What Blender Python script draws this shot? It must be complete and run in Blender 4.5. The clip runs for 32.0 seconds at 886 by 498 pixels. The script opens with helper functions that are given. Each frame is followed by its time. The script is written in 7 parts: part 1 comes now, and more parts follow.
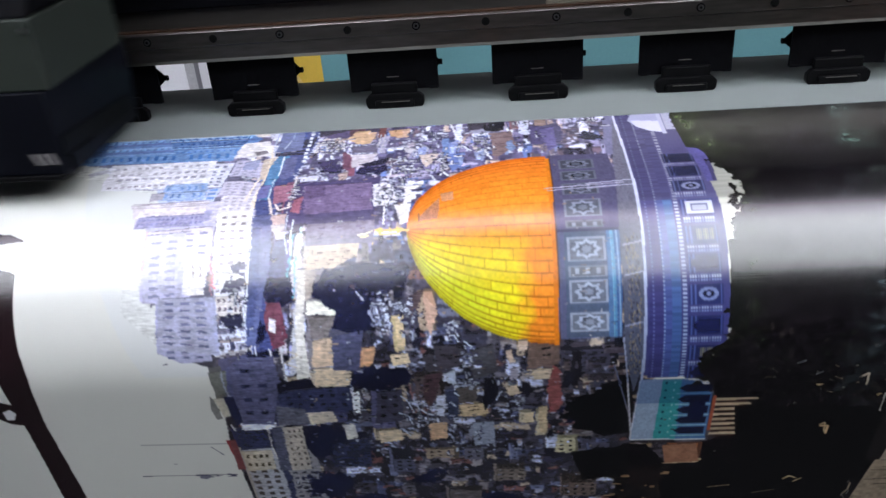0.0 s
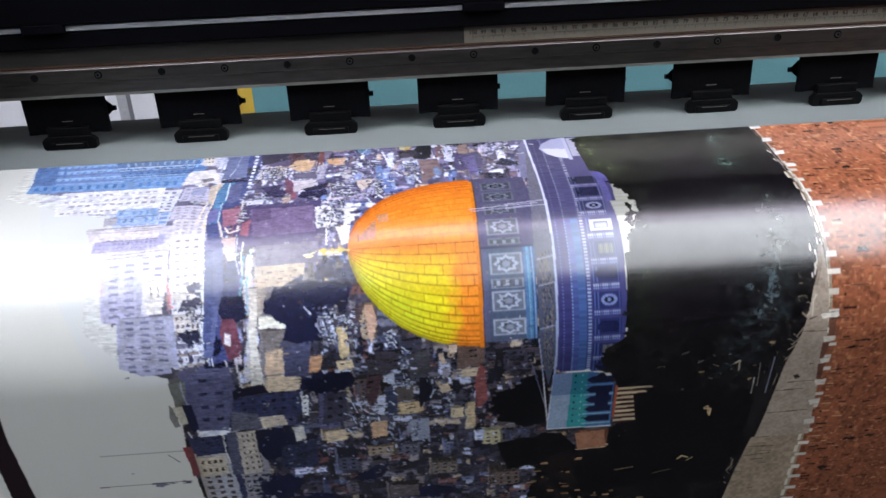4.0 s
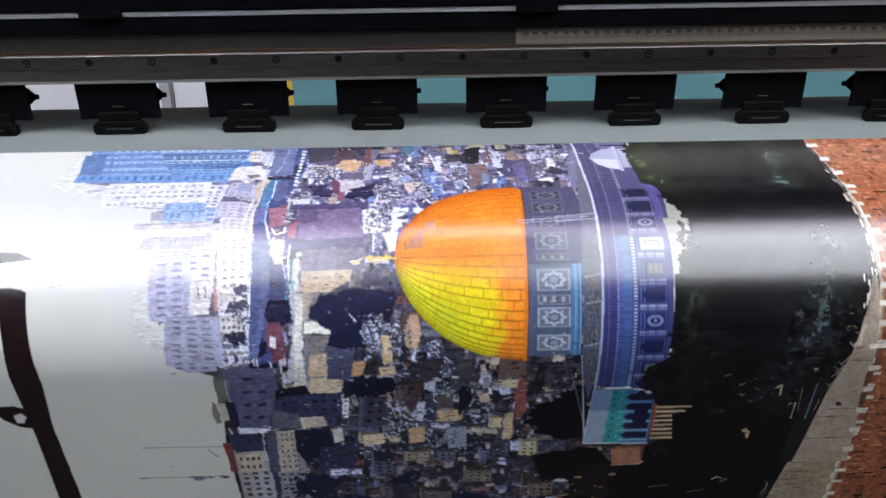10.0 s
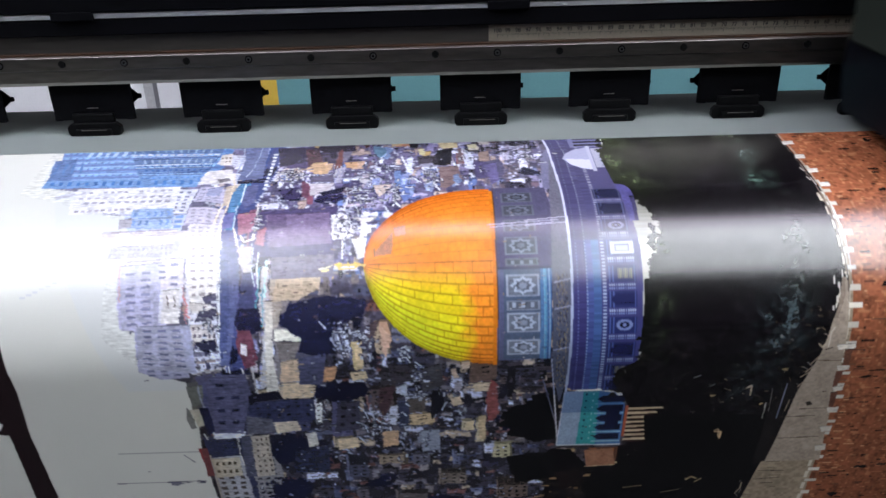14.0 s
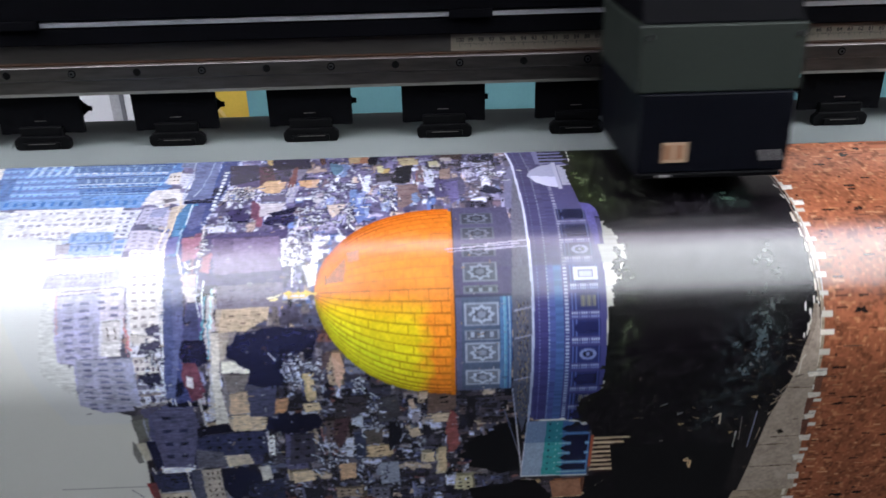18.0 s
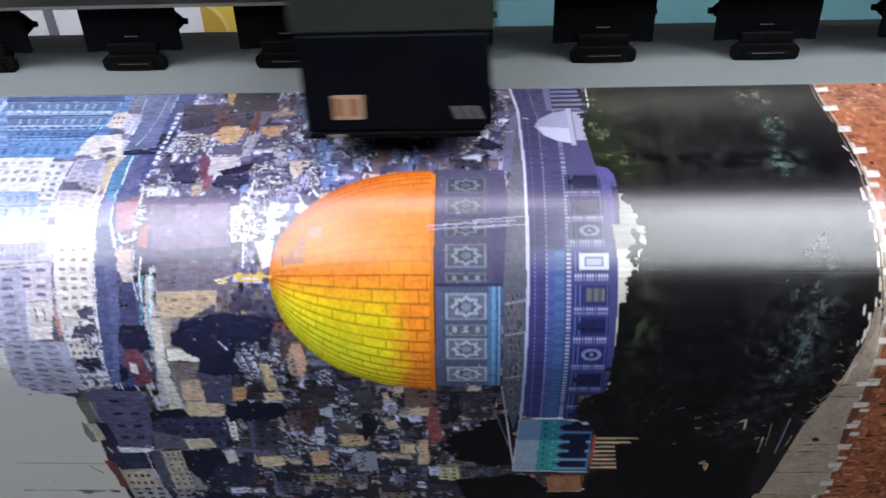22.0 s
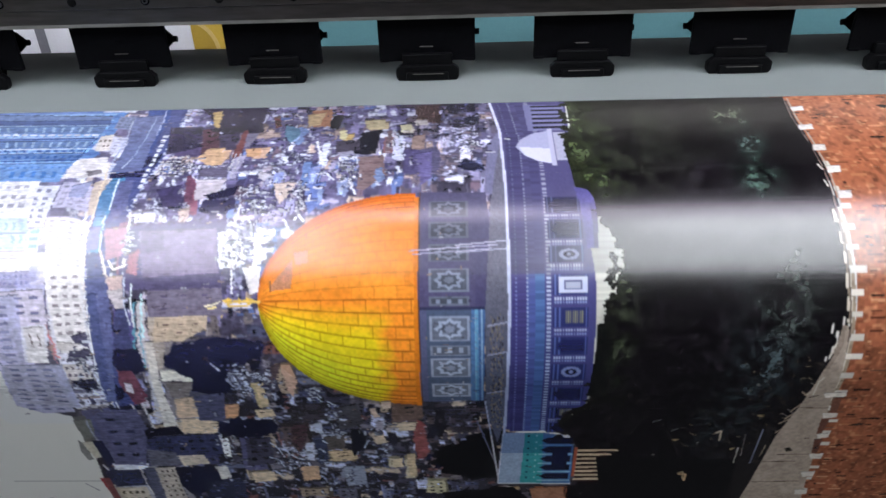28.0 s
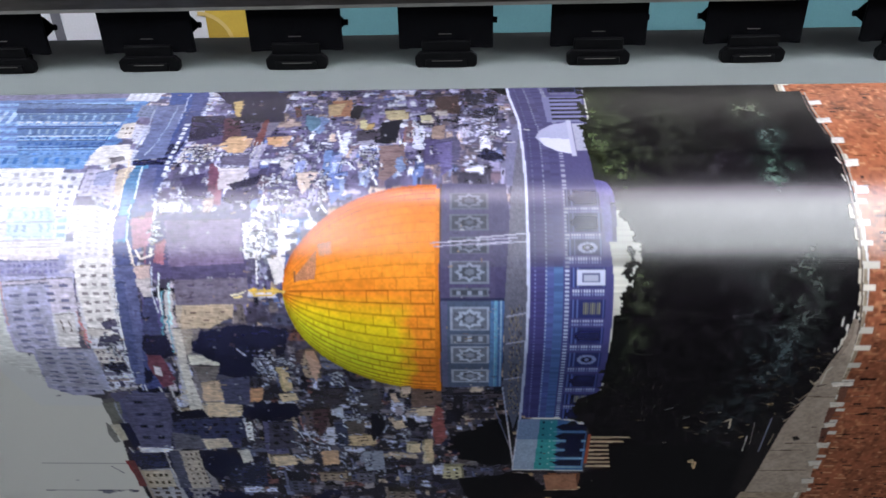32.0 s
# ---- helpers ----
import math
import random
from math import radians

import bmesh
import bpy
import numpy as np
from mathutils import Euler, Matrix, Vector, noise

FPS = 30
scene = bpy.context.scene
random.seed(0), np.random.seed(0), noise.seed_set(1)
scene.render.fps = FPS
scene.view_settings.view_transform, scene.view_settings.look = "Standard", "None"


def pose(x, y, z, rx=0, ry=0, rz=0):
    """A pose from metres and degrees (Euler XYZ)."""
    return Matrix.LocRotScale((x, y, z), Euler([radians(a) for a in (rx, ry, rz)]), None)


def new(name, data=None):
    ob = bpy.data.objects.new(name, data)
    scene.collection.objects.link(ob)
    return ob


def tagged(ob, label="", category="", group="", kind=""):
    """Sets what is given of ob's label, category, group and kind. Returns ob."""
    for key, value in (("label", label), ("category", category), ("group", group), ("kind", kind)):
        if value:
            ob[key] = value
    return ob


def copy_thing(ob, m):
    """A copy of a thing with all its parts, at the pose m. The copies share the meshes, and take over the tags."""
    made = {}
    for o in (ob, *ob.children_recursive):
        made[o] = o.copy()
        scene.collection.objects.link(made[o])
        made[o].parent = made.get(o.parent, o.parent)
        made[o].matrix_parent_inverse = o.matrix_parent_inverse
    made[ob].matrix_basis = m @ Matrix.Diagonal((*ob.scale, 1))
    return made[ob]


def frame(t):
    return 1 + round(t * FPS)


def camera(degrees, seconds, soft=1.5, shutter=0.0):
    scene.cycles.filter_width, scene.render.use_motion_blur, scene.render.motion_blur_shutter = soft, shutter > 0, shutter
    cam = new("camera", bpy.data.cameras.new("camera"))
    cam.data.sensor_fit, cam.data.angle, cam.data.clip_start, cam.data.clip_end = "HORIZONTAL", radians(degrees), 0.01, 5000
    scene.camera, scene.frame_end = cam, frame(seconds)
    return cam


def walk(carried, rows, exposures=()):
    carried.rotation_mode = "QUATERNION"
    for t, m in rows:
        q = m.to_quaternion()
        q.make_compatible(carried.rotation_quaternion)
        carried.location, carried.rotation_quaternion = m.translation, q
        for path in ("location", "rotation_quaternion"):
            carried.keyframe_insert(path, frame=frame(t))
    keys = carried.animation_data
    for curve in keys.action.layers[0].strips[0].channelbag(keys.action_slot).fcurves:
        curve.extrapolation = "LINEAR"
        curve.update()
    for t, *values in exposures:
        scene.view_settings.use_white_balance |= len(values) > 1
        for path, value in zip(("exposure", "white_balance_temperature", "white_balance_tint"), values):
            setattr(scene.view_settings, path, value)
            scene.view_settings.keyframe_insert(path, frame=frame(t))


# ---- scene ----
# The camera: metres and degrees (t, x, y, z, yaw, pitch, roll); heights count from the platen.
LEVEL = 0.95
cam = camera(62.0, 32.0, 1.5, 0.25)
ROWS = [
    (0.0, 0.3646, -0.5990, 0.1867, 4.97, -26.80, -4.56),
    (0.5, 0.3573, -0.5811, 0.1887, 4.87, -28.02, -6.18),
    (1.0, 0.3438, -0.6145, 0.1994, 5.20, -28.61, -7.05),
    (1.5, 0.3433, -0.6528, 0.2021, 4.01, -27.41, -5.85),
    (2.0, 0.3587, -0.6635, 0.2006, 0.75, -26.36, -4.17),
    (2.5, 0.3621, -0.6659, 0.1922, -1.26, -25.61, -3.16),
    (3.0, 0.3679, -0.6695, 0.1931, -1.79, -25.12, -2.98),
    (3.5, 0.3606, -0.6750, 0.1961, -1.92, -24.54, -2.95),
    (5.5, 0.3539, -0.6726, 0.1938, -1.44, -23.96, -2.15),
    (6.0, 0.3549, -0.6708, 0.1986, -1.22, -23.96, -2.08),
    (6.5, 0.3565, -0.6708, 0.1977, -1.00, -23.83, -1.92),
    (7.0, 0.3545, -0.6700, 0.1980, -0.70, -23.93, -1.83),
    (7.5, 0.3535, -0.6695, 0.1970, -0.64, -24.06, -1.64),
    (8.0, 0.3416, -0.6754, 0.1978, -0.22, -24.04, -1.51),
    (8.5, 0.3399, -0.6803, 0.1996, 0.12, -24.09, -1.46),
    (9.0, 0.3364, -0.6782, 0.2013, -0.03, -24.13, -1.19),
    (9.5, 0.3330, -0.6750, 0.1988, -0.17, -23.96, -1.08),
    (10.0, 0.3344, -0.6729, 0.1955, -0.30, -24.18, -0.90),
    (10.5, 0.3426, -0.6752, 0.1967, -0.53, -24.22, -0.85),
    (11.0, 0.3485, -0.6747, 0.1988, -0.61, -24.08, -0.82),
    (11.5, 0.3489, -0.6697, 0.1981, -0.39, -24.20, -0.78),
    (12.0, 0.3476, -0.6669, 0.1961, -0.43, -24.18, -0.68),
    (12.5, 0.3518, -0.6695, 0.1957, -0.34, -24.30, -0.85),
    (13.0, 0.3590, -0.6721, 0.1985, -0.25, -24.48, -1.11),
    (13.5, 0.3592, -0.6732, 0.1964, -0.16, -24.44, -1.37),
    (15.5, 0.3656, -0.6729, 0.1949, -0.35, -24.30, -1.90),
    (16.0, 0.3648, -0.6720, 0.1958, -0.53, -24.31, -1.86),
    (16.5, 0.3600, -0.6721, 0.1952, -0.61, -24.33, -1.87),
    (17.0, 0.3563, -0.6735, 0.1946, -0.52, -24.26, -1.72),
    (17.5, 0.3587, -0.6732, 0.1928, -0.82, -23.94, -1.69),
    (18.0, 0.3882, -0.6479, 0.1895, -0.94, -23.58, -1.55),
    (18.5, 0.4326, -0.5509, 0.1894, 2.46, -27.33, -0.52),
    (19.0, 0.4399, -0.5353, 0.1821, 4.80, -30.62, -0.55),
    (19.5, 0.4430, -0.5414, 0.1850, 5.09, -31.73, -1.20),
    (20.0, 0.4393, -0.5463, 0.1874, 4.97, -31.85, -1.93),
    (20.5, 0.4399, -0.5435, 0.1889, 4.19, -31.76, -1.89),
    (21.0, 0.4371, -0.5391, 0.1887, 4.05, -31.46, -2.10),
    (21.5, 0.4335, -0.5371, 0.1900, 3.29, -31.67, -1.79),
    (22.0, 0.4315, -0.5393, 0.1925, 3.17, -31.78, -1.98),
    (22.5, 0.4272, -0.5410, 0.1950, 2.82, -31.94, -2.05),
    (23.0, 0.4245, -0.5480, 0.1911, 2.98, -31.29, -2.02),
    (23.5, 0.4330, -0.5477, 0.1945, 2.72, -31.07, -2.05),
    (24.0, 0.4319, -0.5450, 0.1941, 2.49, -31.03, -2.05),
    (24.5, 0.4327, -0.5444, 0.1947, 2.38, -31.00, -2.00),
    (25.0, 0.4375, -0.5460, 0.1915, 2.27, -30.57, -1.98),
    (25.5, 0.4361, -0.5451, 0.1938, 2.36, -30.75, -1.97),
    (27.5, 0.4364, -0.5517, 0.1960, 2.35, -30.92, -2.11),
    (28.0, 0.4379, -0.5525, 0.1966, 2.43, -30.70, -2.08),
    (28.5, 0.4412, -0.5484, 0.1965, 2.74, -30.77, -2.17),
    (29.0, 0.4463, -0.5472, 0.1970, 3.02, -30.72, -2.31),
    (29.5, 0.4433, -0.5449, 0.1938, 3.02, -30.73, -2.14),
    (30.0, 0.4429, -0.5459, 0.1921, 3.00, -30.45, -2.15),
    (30.5, 0.4360, -0.5453, 0.1943, 3.15, -31.02, -2.10),
    (31.0, 0.4332, -0.5537, 0.1932, 3.24, -31.00, -2.16),
    (31.5, 0.4304, -0.5642, 0.1925, 2.89, -30.89, -1.87),
    (32.0, 0.4260, -0.5716, 0.1861, 2.64, -30.25, -1.64),
]
walk(cam, [(t, pose(x, y, z + LEVEL, 90 + pitch, 0, yaw) @ pose(0, 0, 0, 0, 0, roll)) for t, x, y, z, yaw, pitch, roll in ROWS],
     [(0.0, 0.08), (32.0, 0.08)])

# ---- light: dim workshop, long ceiling luminaire, panels, and an added rear fill ----
world = bpy.data.worlds.new("room_air")
scene.world = world
world.use_nodes = True
world.node_tree.nodes["Background"].inputs[0].default_value = (0.75, 0.85, 1.0, 1)
world.node_tree.nodes["Background"].inputs[1].default_value = 0.003
STRIP_LIGHT, LEFT_PANEL, RIGHT_PANEL, REAR_FILL = 4.6, 7.6, 9.0, 1.5

# ---- materials ----
def mat(name, colour, rough=0.5, metal=0.0, vary=0.15, scale=40.0, bump=0.1, spec=0.5, stretch=(1, 1, 1), fine=400.0):
    """A surface with variation at two scales and a fine relief."""
    m = bpy.data.materials.new(name)
    m.use_nodes = True
    t = m.node_tree
    b = t.nodes["Principled BSDF"]
    co = t.nodes.new("ShaderNodeTexCoord")
    mp = t.nodes.new("ShaderNodeMapping")
    mp.inputs["Scale"].default_value = stretch
    t.links.new(co.outputs["Object"], mp.inputs[0])
    n1 = t.nodes.new("ShaderNodeTexNoise")
    n1.inputs["Scale"].default_value, n1.inputs["Detail"].default_value = scale, 5
    n2 = t.nodes.new("ShaderNodeTexNoise")
    n2.inputs["Scale"].default_value, n2.inputs["Detail"].default_value = fine, 2
    for n in (n1, n2):
        t.links.new(mp.outputs[0], n.inputs["Vector"])
    add = t.nodes.new("ShaderNodeMath")
    add.operation = "ADD"
    t.links.new(n1.outputs[0], add.inputs[0])
    t.links.new(n2.outputs[0], add.inputs[1])
    ramp = t.nodes.new("ShaderNodeMapRange")
    ramp.inputs["From Min"].default_value, ramp.inputs["From Max"].default_value = 0.6, 1.4
    ramp.inputs["To Min"].default_value, ramp.inputs["To Max"].default_value = 1 - vary, 1 + vary
    t.links.new(add.outputs[0], ramp.inputs[0])
    mul = t.nodes.new("ShaderNodeVectorMath")
    mul.operation = "SCALE"
    mul.inputs[0].default_value = colour
    t.links.new(ramp.outputs[0], mul.inputs["Scale"])
    t.links.new(mul.outputs[0], b.inputs["Base Color"])
    rr = t.nodes.new("ShaderNodeMapRange")
    rr.inputs["To Min"].default_value, rr.inputs["To Max"].default_value = rough * 0.85, min(1.0, rough * 1.15)
    t.links.new(n1.outputs[0], rr.inputs[0])
    t.links.new(rr.outputs[0], b.inputs["Roughness"])
    b.inputs["Metallic"].default_value = metal
    b.inputs["Specular IOR Level"].default_value = spec
    if bump:
        bp = t.nodes.new("ShaderNodeBump")
        bp.inputs["Strength"].default_value, bp.inputs["Distance"].default_value = bump, 0.0006
        t.links.new(n2.outputs[0], bp.inputs["Height"])
        t.links.new(bp.outputs[0], b.inputs["Normal"])
    return m


BLACK_PLASTIC = mat("black_plastic", (0.002, 0.002, 0.003), 0.7, 0, 0.3, 60, 0.2, 0.07)
BLACK_GLOSS = mat("black_gloss_plastic", (0.003, 0.003, 0.0035), 0.45, 0, 0.25, 80, 0.1, 0.09)
BLACK_BAND = mat("black_belt_cover", (0.0015, 0.0015, 0.0025), 0.7, 0, 0.3, 30, 0.1, 0.05)
STEEL = mat("brushed_steel", (0.27, 0.25, 0.23), 0.32, 1.0, 0.3, 14, 0.15, 0.5, (0.15, 1, 1), 260)
DULL_STEEL = mat("dull_steel", (0.30, 0.28, 0.26), 0.5, 1.0, 0.3, 10, 0.1, 0.5, (0.15, 1, 1), 200)
ALU = mat("grey_anodised_face", (0.062, 0.058, 0.055), 0.48, 0.6, 0.15, 9, 0.05, 0.4, (0.1, 1, 1))
SCREW_STEEL = mat("screw_steel", (0.25, 0.25, 0.25), 0.35, 1.0, 0.2)
HOLE = mat("rubber_plug", (0.004, 0.004, 0.004), 0.8, 0, 0.2, 40, 0.1, 0.05)
GREY_COVER = mat("grey_green_cover", (0.021, 0.027, 0.022), 0.55, 0, 0.12, 25, 0.1, 0.3)
NAVY_SKIRT = mat("blue_black_skirt", (0.0025, 0.003, 0.006), 0.5, 0, 0.25, 40, 0.1, 0.15)
RULER = mat("ruler_tape", (0.15, 0.132, 0.105), 0.5, 0, 0.1)
RULER_INK = mat("ruler_ink", (0.006, 0.006, 0.006), 0.6, 0, 0.1)
TEAL = mat("teal_panel", (0.14, 0.32, 0.345), 0.5, 0, 0.06, 8, 0.02)
PANEL_WHITE = mat("white_panel", (0.80, 0.80, 0.83), 0.5, 0, 0.06, 8, 0.02)
GOLD = mat("gold_panel", (0.50, 0.33, 0.05), 0.5, 0, 0.08, 12, 0.02)
GOLD_LIGHT = mat("pale_gold", (0.70, 0.52, 0.20), 0.5, 0, 0.05)
GOLD_BRIGHT = mat("bright_gold_panel", (0.66, 0.45, 0.07), 0.5, 0, 0.06, 12, 0.02)
GREY_FOLD = mat("grey_fold", (0.42, 0.42, 0.44), 0.5, 0, 0.2, 20, 0.02)
GREY_PANEL = mat("grey_panel", (0.18, 0.18, 0.20), 0.5, 0, 0.1)
TAG = mat("paper_tag", (0.48, 0.33, 0.22), 0.6, 0, 0.1)
TAG_INK = mat("tag_ink", (0.30, 0.13, 0.06), 0.6, 0, 0.1)
DIM_MARK = mat("dim_mark", (0.20, 0.19, 0.19), 0.5, 0, 0.2)
CASE = mat("printer_case", (0.05, 0.05, 0.055), 0.5, 0, 0.15)
WALL = mat("painted_wall", (0.02, 0.02, 0.021), 0.9, 0, 0.08, 3, 0.1, 0.05)
GREY_WALL = mat("grey_painted_wall", (0.16, 0.16, 0.165), 0.8, 0, 0.06, 3, 0.1, 0.1)
CEIL = mat("ceiling_paint", (0.04, 0.04, 0.042), 0.9, 0, 0.05, 3, 0.1, 0.05)
FLOOR = mat("grey_floor", (0.018, 0.018, 0.019), 0.9, 0, 0.2, 4, 0.1, 0.05)
# white sheet greyed in its base colour for the shade under the gantry
PAPER = mat("shade_toned_vinyl", (0.255, 0.288, 0.278), 0.42, 0, 0.012, 5, 0.02)


def ink_material():
    """Printed glossy vinyl: the inks are laid down as colours of the sheet, with fine scan lines from the print head."""
    m = bpy.data.materials.new("printed_vinyl")
    m.use_nodes = True
    t = m.node_tree
    b = t.nodes["Principled BSDF"]
    col = t.nodes.new("ShaderNodeVertexColor")
    col.layer_name = "ink"
    co = t.nodes.new("ShaderNodeTexCoord")
    n = t.nodes.new("ShaderNodeTexNoise")
    n.inputs["Scale"].default_value, n.inputs["Detail"].default_value = 900, 2
    t.links.new(co.outputs["Object"], n.inputs["Vector"])
    r = t.nodes.new("ShaderNodeMapRange")
    r.inputs["To Min"].default_value, r.inputs["To Max"].default_value = 0.99, 1.01
    t.links.new(n.outputs[0], r.inputs[0])
    s = t.nodes.new("ShaderNodeVectorMath")
    s.operation = "SCALE"
    t.links.new(col.outputs[0], s.inputs[0])
    t.links.new(r.outputs[0], s.inputs["Scale"])
    t.links.new(s.outputs[0], b.inputs["Base Color"])
    lines = t.nodes.new("ShaderNodeVertexColor")
    lines.layer_name = "scan"
    threads = []
    for scale in ((5, 1100, 1100), (1400, 10, 10)):
        mp = t.nodes.new("ShaderNodeMapping")
        mp.inputs["Scale"].default_value = scale
        t.links.new(co.outputs["Object"], mp.inputs[0])
        th = t.nodes.new("ShaderNodeTexNoise")
        th.inputs["Scale"].default_value, th.inputs["Detail"].default_value = 1.0, 1
        t.links.new(mp.outputs[0], th.inputs["Vector"])
        threads.append(th)
    weave = t.nodes.new("ShaderNodeMath")
    weave.operation, weave.inputs[1].default_value = "MULTIPLY_ADD", 0.45
    t.links.new(threads[1].outputs[0], weave.inputs[0])
    t.links.new(threads[0].outputs[0], weave.inputs[2])
    both = t.nodes.new("ShaderNodeMath")
    both.operation, both.inputs[1].default_value = "MULTIPLY_ADD", 0.35
    t.links.new(lines.outputs[0], both.inputs[0])
    t.links.new(weave.outputs[0], both.inputs[2])
    bp = t.nodes.new("ShaderNodeBump")
    bp.inputs["Strength"].default_value, bp.inputs["Distance"].default_value = 0.5, 0.00006
    t.links.new(both.outputs[0], bp.inputs["Height"])
    t.links.new(bp.outputs[0], b.inputs["Normal"])
    b.inputs["Roughness"].default_value = 0.235
    b.inputs["Specular IOR Level"].default_value = 1.0
    b.inputs["IOR"].default_value = 1.6
    return m


INK = ink_material()


def glow(name, colour, strength):
    m = bpy.data.materials.new(name)
    m.use_nodes = True
    t = m.node_tree
    b = t.nodes["Principled BSDF"]
    b.inputs["Base Color"].default_value = (0.8, 0.8, 0.8, 1)
    b.inputs["Emission Color"].default_value = (*colour, 1)
    b.inputs["Emission Strength"].default_value = strength
    return m


DIFFUSER = glow("lamp_diffuser", (1.0, 0.91, 1.13), STRIP_LIGHT)
PANEL_WEST = glow("panel_diffuser", (0.94, 0.98, 1.08), LEFT_PANEL)
FILL_GLOW = glow("rear_fill_glow", (0.97, 0.98, 1.0), REAR_FILL)
PANEL_EAST = glow("bright_panel_diffuser", (0.94, 0.98, 1.05), RIGHT_PANEL)


# ---- building blocks ----
def empty(name, at=(0, 0, 0), label="", category="", group="", kind=""):
    ob = new(name)
    ob.location = at
    return tagged(ob, label, category, group, kind)


def part(name, bm, material, parent=None, label="", smooth=False):
    me = bpy.data.meshes.new(name)
    bm.to_mesh(me)
    bm.free()
    me.materials.append(material)
    if smooth:
        me.shade_smooth()
    ob = new(name, me)
    if parent:
        ob.parent = parent
    return tagged(ob, label)


def box(x0, x1, y0, y1, z0, z1, bevel=0.0, seg=2, bm=None):
    one = bmesh.new()
    bmesh.ops.create_cube(one, size=1)
    for v in one.verts:
        v.co = ((x0 + x1) / 2 + v.co.x * (x1 - x0), (y0 + y1) / 2 + v.co.y * (y1 - y0), (z0 + z1) / 2 + v.co.z * (z1 - z0))
    if bevel:
        bmesh.ops.bevel(one, geom=one.edges[:], offset=bevel, segments=seg, profile=0.5, affect="EDGES")
    return one


def prism(profile, x0, x1, bevel=0.0):
    """A bar along x with the (y, z) profile given."""
    bm = bmesh.new()
    a = [bm.verts.new((x0, y, z)) for y, z in profile]
    b = [bm.verts.new((x1, y, z)) for y, z in profile]
    n = len(profile)
    for i in range(n):
        bm.faces.new((a[i], a[(i + 1) % n], b[(i + 1) % n], b[i]))
    bm.faces.new(a[::-1])
    bm.faces.new(b)
    bmesh.ops.recalc_face_normals(bm, faces=bm.faces[:])
    if bevel:
        bmesh.ops.bevel(bm, geom=bm.edges[:], offset=bevel, segments=2, profile=0.5, affect="EDGES")
    return bm


def plate(outline, y0, y1, bevel=0.0):
    """A plate in the x-z plane with the (x, z) outline given, from y0 to y1."""
    bm = bmesh.new()
    a = [bm.verts.new((x, y0, z)) for x, z in outline]
    b = [bm.verts.new((x, y1, z)) for x, z in outline]
    n = len(outline)
    for i in range(n):
        bm.faces.new((a[i], a[(i + 1) % n], b[(i + 1) % n], b[i]))
    bm.faces.new(a)
    bm.faces.new(b[::-1])
    bmesh.ops.recalc_face_normals(bm, faces=bm.faces[:])
    if bevel:
        bmesh.ops.bevel(bm, geom=bm.edges[:], offset=bevel, segments=2, profile=0.5, affect="EDGES")
    return bm


def disc(r, depth, seg=20, r2=None):
    bm = bmesh.new()
    bmesh.ops.create_cone(bm, cap_ends=True, segments=seg, radius1=r, radius2=r if r2 is None else r2, depth=depth)
    bmesh.ops.rotate(bm, verts=bm.verts[:], matrix=Matrix.Rotation(radians(90), 3, "X"))
    return bm


def shift(bm, x=0, y=0, z=0):
    bmesh.ops.translate(bm, verts=bm.verts[:], vec=(x, y, z))
    return bm


def joined(*parts):
    bm = bmesh.new()
    for p in parts:
        me = bpy.data.meshes.new("tmp")
        p.to_mesh(me)
        p.free()
        bm.from_mesh(me)
        bpy.data.meshes.remove(me)
    return bm


# ---- the room ----
def room():
    def slab(name, b, m, label):
        tagged(part(name, b, m, None), label, name.split("_")[0], "", "structure")
    # unseen surfaces, kept near black so the glossy print mirrors little
    slab("floor", box(-3, 4, -3.2, 2.2, -0.1, 0), FLOOR, "dark grey workshop floor")
    slab("ceiling", box(-3, 4, -3.2, 2.2, 2.7, 2.8), CEIL, "charcoal painted workshop ceiling")
    # lighter than the other walls, to bounce light in under the gantry
    slab("wall_north", box(-3, 4, 2.2, 2.3, 0, 2.7), GREY_WALL, "plain unseen grey wall, bouncing light from behind")
    slab("wall_south", box(-3, 4, -3.3, -3.2, 0, 2.7), WALL, "plain charcoal wall")
    slab("wall_west", box(-3.1, -3, -3.2, 2.2, 0, 2.7), WALL, "plain charcoal wall")
    slab("wall_east", box(4, 4.1, -3.2, 2.2, 0, 2.7), WALL, "plain charcoal wall")
    def luminaire(x0, x1, y0, y1, m, label):
        lamp = empty("ceiling_light", ((x0 + x1) / 2, (y0 + y1) / 2, 2.66), label, "lamp", "ceiling lights")
        hx, hy = (x1 - x0) / 2, (y1 - y0) / 2
        part("housing", box(-hx - 0.03, hx + 0.03, -hy - 0.03, hy + 0.03, 0.0, 0.04, 0.006), CEIL, lamp)
        if hy < 0.2:
            part("diffuser", box(-hx, hx, -hy, hy, -0.03, -0.001, 0.01), m, lamp, "glowing white diffuser")
        y, gap = hy, 0.05
        while hy > 0.2 and y - 0.13 > -hy:
            part("diffuser", box(-hx, hx, y - 0.13, y, -0.03, -0.001, 0.01), m, lamp, "glowing white diffuser strip")
            y, gap = y - 0.13 - gap, gap + 0.028
    luminaire(-1.4, 2.4, -0.38, -0.16, DIFFUSER, "unseen long narrow light along the ceiling")
    # added fill behind the gantry to brighten the blank sheet, no known lamp
    luminaire(-1.4, 2.4, 1.6, 1.8, FILL_GLOW, "unseen long narrow light along the ceiling")
    luminaire(0.80, 3.7, -2.55, -0.45, PANEL_EAST, "broad white panel light on the ceiling")
    luminaire(-2.85, 0.0, -2.20, -0.46, PANEL_WEST, "broad white panel light on the ceiling")


room()

